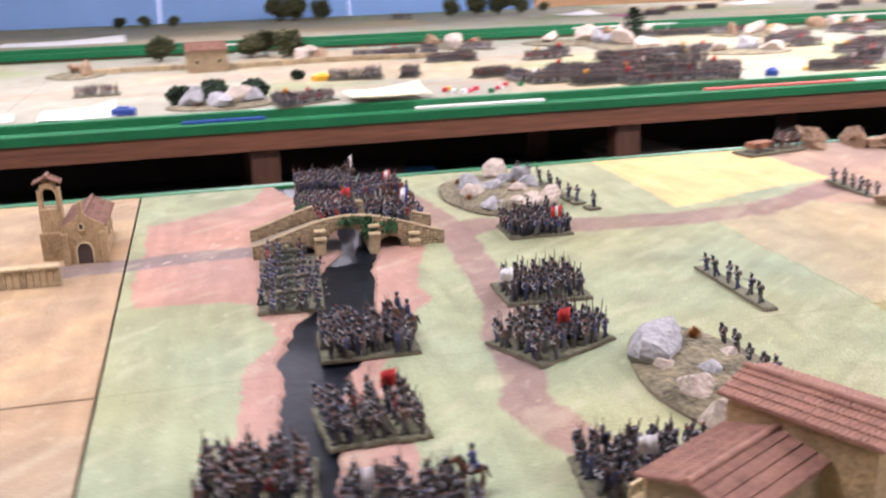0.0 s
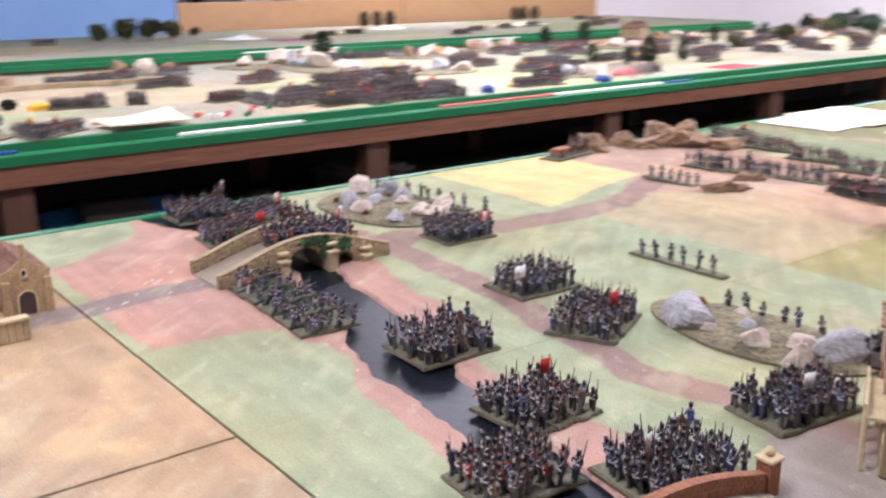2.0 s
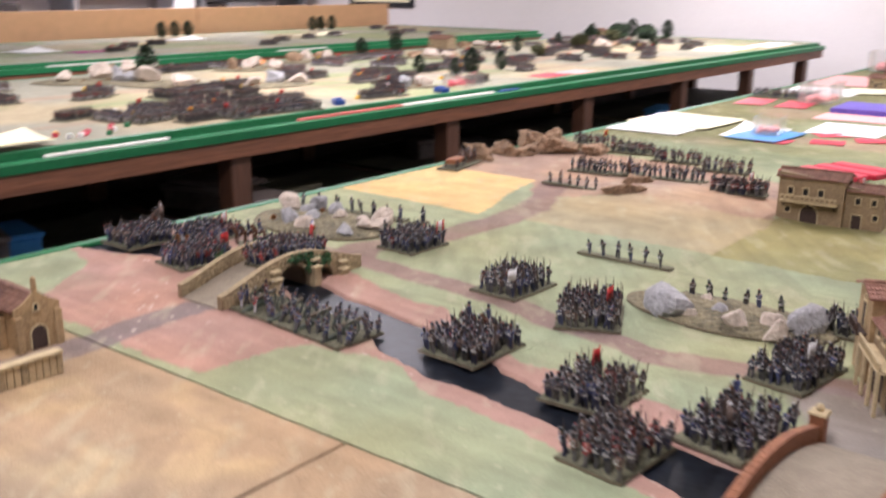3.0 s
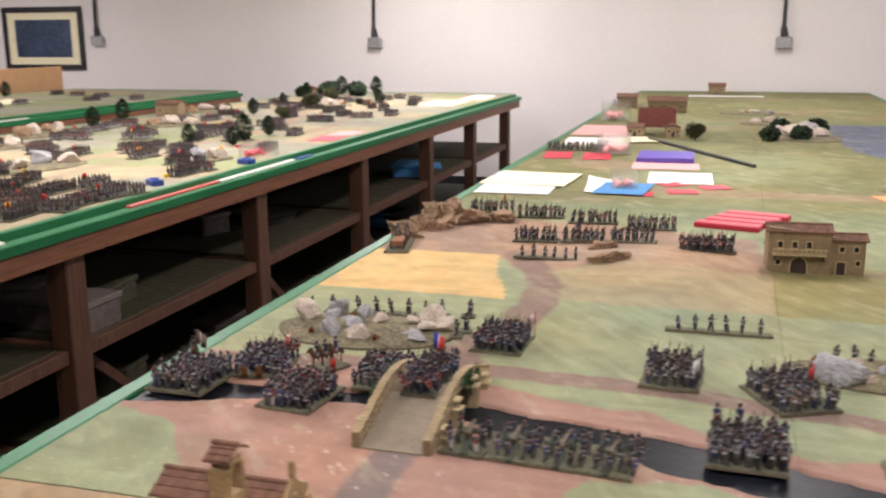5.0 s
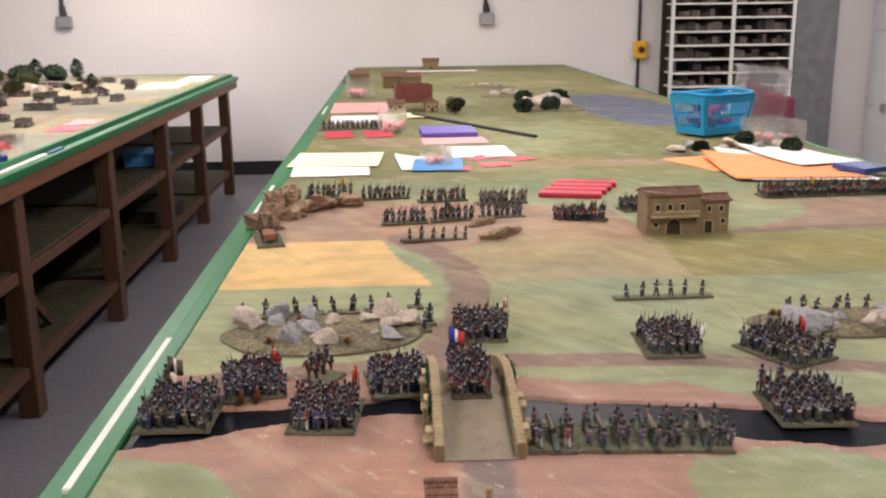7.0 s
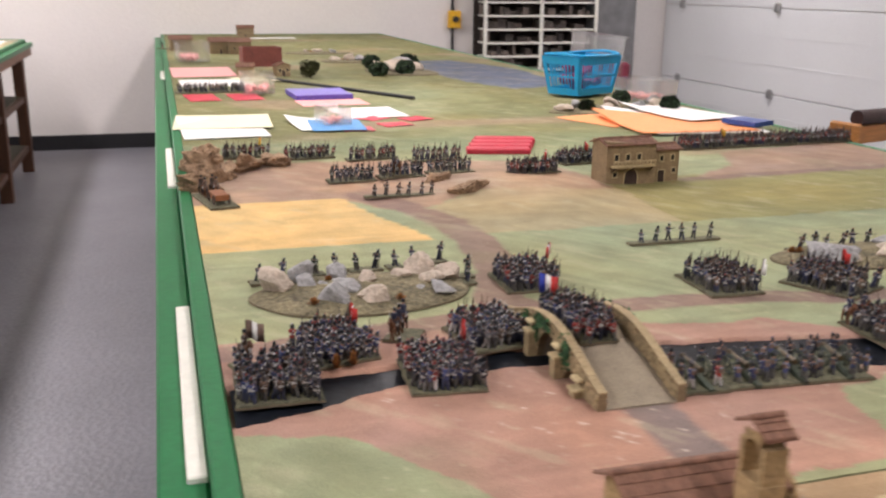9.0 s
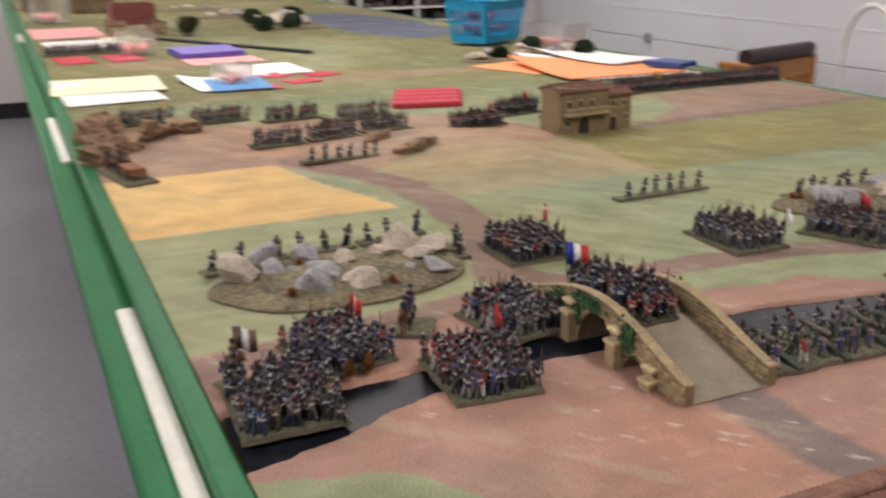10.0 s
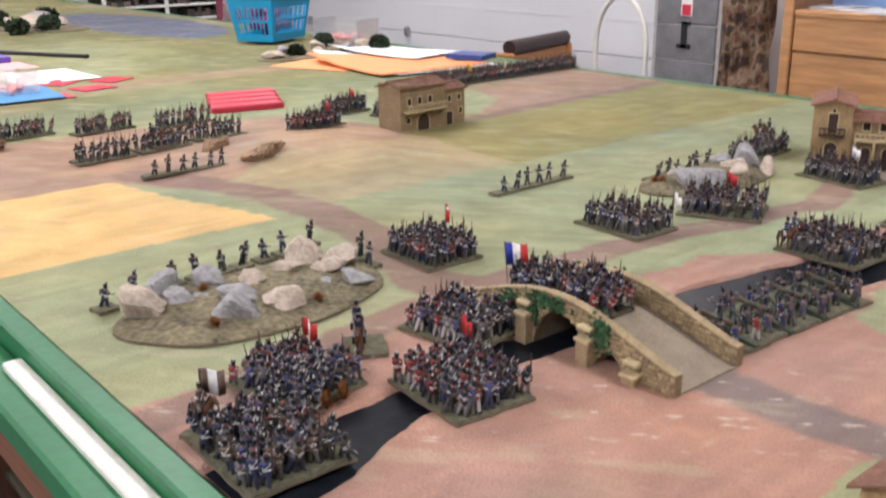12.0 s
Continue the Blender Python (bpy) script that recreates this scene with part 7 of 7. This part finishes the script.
# far buildings on the battle table
def block_house(x, y, w, d, h, rz, material, label, roof=True):
    b = thing("model_house", pose(x, y, TOP + 0.001, 0, 0, rz), label, "model building", "model buildings")
    gable_walls(b, -w / 2, w / 2, -d / 2, d / 2, h, h * 1.3, "y" if d > w else "x", material)
    tiled_roof(b, -w / 2, w / 2, -d / 2, d / 2, h, h * 1.32, "y" if d > w else "x", tile_w=0.012, material=M_TILE_D)
    for u_ in (-0.28, 0.28):
        opening(b, "w", d * u_, h * 0.4, 0.014, 0.018, "window", False, -w / 2)
        opening(b, "s", w * u_, h * 0.4, 0.014, 0.018, "window", False, -d / 2)
    opening(b, "w", 0, 0, 0.02, 0.03, "door", False, -w / 2)
    return b


sb = thing("wooden_crate", pose(4.16, 1.51, TOP + 0.001, 0, 0, 5) @ Matrix.Diagonal((0.65, 0.65, 0.8, 1)), "reddish brown open wooden box on the board", "box")
g = Geo()
for a in (-1, 1):
    g.bbox(a * 0.08 - 0.006, -0.15, 0.05, a * 0.08 + 0.006, 0.15, 0.17, 0.002)
    g.bbox(-0.074, a * 0.145 - 0.005, 0.05, 0.074, a * 0.145 + 0.005, 0.17, 0.002)
g.box(-0.074, -0.14, 0.05, 0.074, 0.14, 0.06)
for a in (-1, 1):
    for b in (-1, 1):
        g.box(a * 0.07 - 0.008, b * 0.13 - 0.008, 0, a * 0.07 + 0.008, b * 0.13 + 0.008, 0.05)
part("body", g, M_REDWOOD, sb)
block_house(4.05, 1.42, 0.07, 0.07, 0.05, 10, M_PLASTER_B, "small sandy model hut beside the crate")
block_house(4.02, 1.60, 0.07, 0.08, 0.05, -8, M_PLASTER_B, "small sandy model hut beside the crate")
block_house(7.75, 1.28, 0.10, 0.14, 0.07, 0, M_BRIDGEBODY, "small brown model house at the far end")
for x, y in ((6.0, 1.86), (5.7, 1.62), (5.65, 1.50)):
    block_house(x, y, 0.12, 0.14, 0.075, 4, M_BRIDGEBODY, "brown stone model house far along the table")
rocky_base(5.6, 1.0, 0.10, 0.22, 0, 33, [(0, 0, 0.03, T_), (0.03, 0.08, 0.02, T_), (-0.03, -0.1, 0.025, G_)], "low rocks on a flat base at the far end")
rocky_base(4.9, 0.92, 0.12, 0.16, 0, 35, [(0, 0, 0.04, T_), (0.03, 0.08, 0.03, T_), (-0.03, -0.06, 0.035, G_)], "low pale rocks near the painted pond")

# ---------- neighbouring table ----------
NB = "units on the neighbouring tables"
rngT = random.Random(77)
MIXES = (["grey", "brown", "navy"], ["brown", "red", "grey"], ["blue", "grey", "navy"], ["green", "brown", "grey"], ["grey", "grey", "brown"])
SPOTS = [(0.22, 3.09, 0), (0.31, 3.12, 20), (0.50, 3.66, 5), (0.60, 3.68, 0), (0.74, 3.66, 80), (0.98, 4.10, 10), (1.08, 4.12, 10), (0.70, 4.42, 0), (0.85, 4.45, 0), (1.0, 4.5, 0), (1.25, 4.55, 0),
         (1.02, 3.50, 15), (1.08, 3.36, 10), (1.16, 3.24, 5), (1.28, 3.14, 0), (1.40, 3.12, 0), (1.52, 3.10, 0), (1.64, 3.09, 0), (1.76, 3.10, 0), (1.22, 3.36, 10), (1.34, 3.30, 10), (1.46, 3.26, 5), (1.30, 3.48, 20), (1.44, 3.44, 10), (1.58, 3.38, 0), (1.70, 3.34, 0), (1.56, 3.56, 10), (1.72, 3.58, 0), (1.88, 3.60, 5), (1.85, 3.30, 0),
         (2.45, 3.30, 0), (2.56, 3.36, 0), (2.68, 3.44, 0), (2.80, 3.52, 0), (2.92, 3.60, 0), (2.62, 3.60, 0), (2.76, 3.72, 0), (2.9, 3.85, 0), (3.0, 3.2, 0), (2.5, 4.0, 0), (2.65, 4.15, 0), (2.8, 4.3, 0), (3.3, 4.1, 0), (3.45, 4.2, 0), (3.6, 4.3, 0),
         (3.9, 3.6, 0), (4.1, 3.7, 0), (4.3, 3.8, 0), (4.5, 3.6, 0), (4.7, 3.9, 0), (4.4, 4.3, 0), (4.8, 4.4, 0), (5.2, 4.1, 0), (5.4, 3.5, 0), (5.6, 4.3, 0), (5.0, 3.3, 0), (1.38, 3.98, 0), (1.5, 4.1, 0), (-0.4, 3.6, 0), (-0.9, 3.4, 0)]
SPOTS += [(1.60 + 0.13 * k, 3.78 + 0.03 * k, 8) for k in range(5)] + [(2.2 + 0.12 * k, 3.14 + 0.02 * k, 4) for k in range(2)] + [(3.3 + 0.16 * k, 3.75 + 0.04 * k, 4) for k in range(5)] + [(2.2 + 0.15 * k, 4.75, 2) for k in range(5)] + [(3.2 + 0.2 * k, 4.5 + 0.04 * k, 6) for k in range(5)]
SPOTS += [(4.9 + 0.25 * k, 3.6 + 0.22 * (k % 3), 6 * k) for k in range(8)] + [(5.5 + 0.2 * k, 4.3 + 0.15 * (k % 3), 6 * k) for k in range(6)]


def block_mesh(mix, rows, cols, seed):
    """Ranks of small figures too far off to pick apart, joined into one mesh."""
    rng = random.Random(seed)
    mats, verts, faces, slots = [], [], [], []
    for i in range(cols):
        for j in range(rows):
            src = figure_mesh(rng.choice(mix), rng.choice(("march", "ready", "stand")), rng.choice("wd"))
            m = pose((i - (cols - 1) / 2) * 0.0165 + rng.uniform(-0.003, 0.003), (j - (rows - 1) / 2) * 0.0165 + rng.uniform(-0.003, 0.003), 0.0042, 0, 0, rng.uniform(-30, 30)) @ Matrix.Diagonal((1.25, 1.25, 1.05, 1))
            k = len(verts)
            verts += [m @ v.co for v in src.vertices]
            idx = []
            for mt in src.materials:
                if mt not in mats:
                    mats.append(mt)
                idx.append(mats.index(mt))
            for p in src.polygons:
                faces.append([q + k for q in p.vertices])
                slots.append(idx[p.material_index])
    me = bpy.data.meshes.new("figure_block")
    me.from_pydata(verts, [], faces)
    for mt in mats:
        me.materials.append(mt)
    me.polygons.foreach_set("material_index", slots)
    return me


BLOCKS = [block_mesh(mx, 9, 4, 60 + k) for k, mx in enumerate(MIXES)]
NB_LABELS = ("grey and brown model infantry block on the next table", "brown and red model infantry block on the next table", "blue and grey model infantry block on the next table", "dark green model infantry block on the next table", "grey model infantry block on the next table")


def far_unit(i, x, y, a, label):
    u = thing("infantry_unit", pose(x, y, TOP + 0.001, 0, 0, a), label, "model soldiers", NB)
    part("base", base_mesh(0.075, 0.16, rngT), [M_BASE, M_BASE_EDGE], u)
    tagged(put("figure_block", BLOCKS[i % 5], u), "ranks of tiny painted figures", kind="stuff")
    fl = ("yellow", "red", None, "rw", None, None, None)[i % 7]
    if fl:
        flag_part(fl, u, pose(0, 0.02, 0, 0, 0, rngT.uniform(-60, 60)))


for i, (x, y, a) in enumerate(SPOTS):
    far_unit(i, x, y, 90 * (i % 3 > 0) + a + rngT.uniform(-14, 14), NB_LABELS[i % 5])
for i in range(26):
    far_unit(i + 2, 2.5 + 0.165 * i + rngT.uniform(-0.05, 0.05), 3.30 + (0.37 * i * 1.7) % 1.45 + rngT.uniform(-0.04, 0.04), 90 * (i % 2) + rngT.uniform(-25, 25), NB_LABELS[i % 5])
for i, (x, y) in enumerate(((1.35, 7.0), (3.3, 6.6), (3.6, 6.7), (4.6, 6.4), (5.0, 6.5), (5.4, 6.6), (5.9, 6.3), (6.3, 6.5), (3.0, 6.3), (4.2, 6.1), (6.1, 6.0), (6.5, 6.9), (6.6, 7.2))):
    far_unit(i, x, y, 90 + rngT.uniform(-14, 14), "grey and brown model infantry block on the back table")
for k in range(9):
    tree(4.6 + 0.27 * k, 3.9 + 0.35 * ((k * 7) % 5) / 2, ("round", "cypress", "bush")[k % 3], 0.8 + 0.1 * (k % 4), 40 * k)
rocky_base(1.92, 4.25, 0.17, 0.26, 20, 41, [(0, 0.1, 0.042, T_), (0.05, -0.05, 0.012, T_), (-0.06, -0.15, 0.036, T_), (0.06, 0.2, 0.030, G_)], "pale rocky hill on the next table")
rocky_base(1.75, 4.62, 0.17, 0.26, 60, 43, [(0, 0.1, 0.036, T_), (0.05, -0.05, 0.042, T_), (-0.06, -0.15, 0.036, G_)], "pale rocky ridge on the next table")
rocky_base(2.25, 3.85, 0.14, 0.22, 80, 44, [(0, 0.1, 0.030, T_), (0.03, -0.05, 0.036, G_), (-0.04, -0.12, 0.030, T_)], "pale rocky ridge on the next table")
for x, y, rot, seed, a, b in ((1.15, 4.75, 30, 51, 0.13, 0.22), (2.75, 4.55, 70, 52, 0.14, 0.24), (3.35, 4.75, 95, 53, 0.12, 0.26), (4.05, 4.35, 40, 54, 0.13, 0.2), (2.15, 4.82, 85, 55, 0.10, 0.2), (5.05, 4.7, 60, 56, 0.14, 0.24), (0.42, 4.55, 20, 57, 0.10, 0.16), (5.75, 4.1, 15, 58, 0.12, 0.2)):
    rocky_base(x, y, a, b, rot, seed, [(0.0, b * 0.55, 0.030, M_ROCK_B), (a * 0.3, 0.0, 0.036, T_), (-a * 0.4, -b * 0.4, 0.030, T_), (a * 0.4, -b * 0.6, 0.024, M_ROCK_B)], "tan and brown broken ground on the next table")
rocky_base(-0.55, 4.3, 0.12, 0.16, 0, 45, [(0, 0.05, 0.030, M_ROCK_B), (0.04, -0.05, 0.030, M_ROCK_B)], "brown rocks on the next table")
rocky_base(0.02, 3.16, 0.10, 0.17, 90, 46, [(0, 0.08, 0.035, G_), (0.0, -0.05, 0.035, T_), (-0.03, 0.0, 0.03, G_), (0.03, -0.1, 0.03, G_)], "grey rocks with bushes on the next table")
rocky_base(2.62, 3.28, 0.07, 0.12, 60, 47, [(0, 0.04, 0.03, G_), (0.02, -0.05, 0.03, T_)], "low grey rocks on the next table")
rocky_base(-1.0, 4.0, 0.14, 0.2, 30, 48, [(0, 0.06, 0.036, T_), (0.04, -0.06, 0.036, T_)], "pale rocks on the next table")
block_house(-0.02, 4.22, 0.16, 0.12, 0.09, 8, M_PLASTER_B, "sandy ruined model house on the next table")
block_house(4.65, 4.75, 0.12, 0.16, 0.08, 8, M_PLASTER_B, "sandy model house on the next table")
block_house(6.9, 4.75, 0.10, 0.10, 0.06, 0, M_PLASTER_B, "small sandy model house on the next table")
g = Geo()
for i in range(40):
    a = -0.5 + 0.04 * i
    g.bbox(a, 4.30 + 0.03 * math.sin(i * 0.3), 0, a + 0.038, 4.32 + 0.03 * math.sin(i * 0.3), 0.022, 0.002)
tagged(part("field_wall", g, M_STONE, m=pose(0, 0, TOP + 0.001)), "low stone field wall on the next table", "wall")
ZT = TOP + 0.001
sheet("open_booklet", rect(0.42, 3.02, 0.68, 3.18, 4), ZT + 0.016, M_PAPER_Y, "open cream booklet lying on the next table", "booklet", curl=0.025, layers=4)
sheet("paper_sheet", rect(-0.52, 3.05, -0.30, 3.25, 4), ZT, M_PAPER, "white paper sheet on the next table", curl=0.03)
sheet("paper_sheet", rect(-0.9, 3.06, -0.6, 3.22, 10), ZT, M_PAPER, "white paper sheet on the next table")
for k in range(2):
    sheet("pink_sheet", rect(3.42 + 0.27 * k, 3.06, 3.66 + 0.27 * k, 3.20, 4), ZT, M_REDP if k == 0 else M_PINKP, "bright pink card on the next table", "card")
sheet("paper_sheet", rect(5.9, 3.15, 6.5, 3.45, 2), ZT, M_PAPER_Y, "pale yellow sheet at the table end")
sheet("paper_sheet", rect(6.6, 3.1, 7.2, 3.3, 2), ZT, M_PAPER, "white sheet at the table end")
sheet("paper_sheet", rect(2.45, 6.55, 2.75, 6.8, 12), ZT, M_PAPER, "white paper sheet on the back table", curl=0.03)
sheet("pink_sheet", rect(2.72, 6.3, 3.1, 6.5, 2), ZT, M_MAGENTA, "magenta sheet on the back table")
sheet("paper_sheet", rect(4.0, 7.0, 4.35, 7.2, 12), ZT, M_PAPER, "white paper sheet on the back table", curl=0.025)
sheet("paper_sheet", rect(5.2, 6.7, 5.7, 6.95, 4), ZT, M_PAPER_Y, "cream paper sheet on the back table", curl=0.025)
sheet("paper_sheet", rect(3.55, 6.75, 3.75, 6.9, 4), ZT, M_YELLOWP, "yellow card on the back table", "card")
sheet("paper_sheet", rect(-1.2, 6.0, -0.5, 6.3, 4), ZT, M_PAPER, "white sheets on the back table", curl=0.025, layers=2)
TB = ((1.94, 3.10, M_BLUESTRIP), (2.55, 3.06, M_BLUESTRIP), (-0.27, 3.09, M_BLUESTRIP), (0.46, 3.23, M_REDP), (0.40, 3.68, M_YELLOWP), (3.02, 4.84, M_ORANGE), (0.83, 3.13, M_REDP))
for x, y, m_ in TB:
    g = Geo()
    s = 0.018 if m_ in (M_REDP,) else 0.035
    g.bbox(-s, -s * 0.6, 0, s, s * 0.6, s * 0.6, 0.004)
    g.bbox(-s * 0.5, -s * 0.3, s * 0.6, s * 0.5, s * 0.3, s * 0.75, 0.002)
    tagged(part("counter_box", g, m_, m=pose(x, y, ZT, 0, 0, 30 * x)), "small bright plastic counter box on the table", "counter box", "counters")
rr = random.Random(9)
g0 = Geo()
g0.bbox(-0.008, -0.008, 0, 0.008, 0.008, 0.014, 0.002)
dice = {m_.name: g0.mesh("die", m_) for m_ in (M_REDP, M_GREEN, M_PAPER, M_YELLOWP)}
for k in range(26):
    x, y = rr.choice(((0.85, 3.16), (0.93, 3.17), (1.3, 3.5), (2.2, 3.2), (3.0, 3.4), (1.7, 3.2))) 
    key = rr.choice(list(dice))
    tagged(put("die", dice[key], m=pose(x + rr.uniform(-0.12, 0.12), y + rr.uniform(-0.07, 0.07), ZT, 0, 0, rr.uniform(0, 90))), "small coloured dice on the board", "dice", "dice")
c = thing("clear_box", pose(2.80, 3.13, ZT, 0, 0, 8), "clear plastic box with red and white bits", "box", "clear boxes")
g = Geo()
for a in (-1, 1):
    g.box(a * 0.09 - 0.002, -0.06, 0, a * 0.09 + 0.002, 0.06, 0.06)
    g.box(-0.09, a * 0.06 - 0.002, 0, 0.09, a * 0.06 + 0.002, 0.06)
part("shell", g, M_CLEAR, c)
g = Geo()
for k in range(8):
    g.rock((rr.uniform(-0.06, 0.06), rr.uniform(-0.035, 0.035), 0.018), (0.02, 0.018, 0.016), rr, 0, 6, 8, 5)
tagged(part("contents", g, M_REDP, c), "red loose bits", kind="stuff")
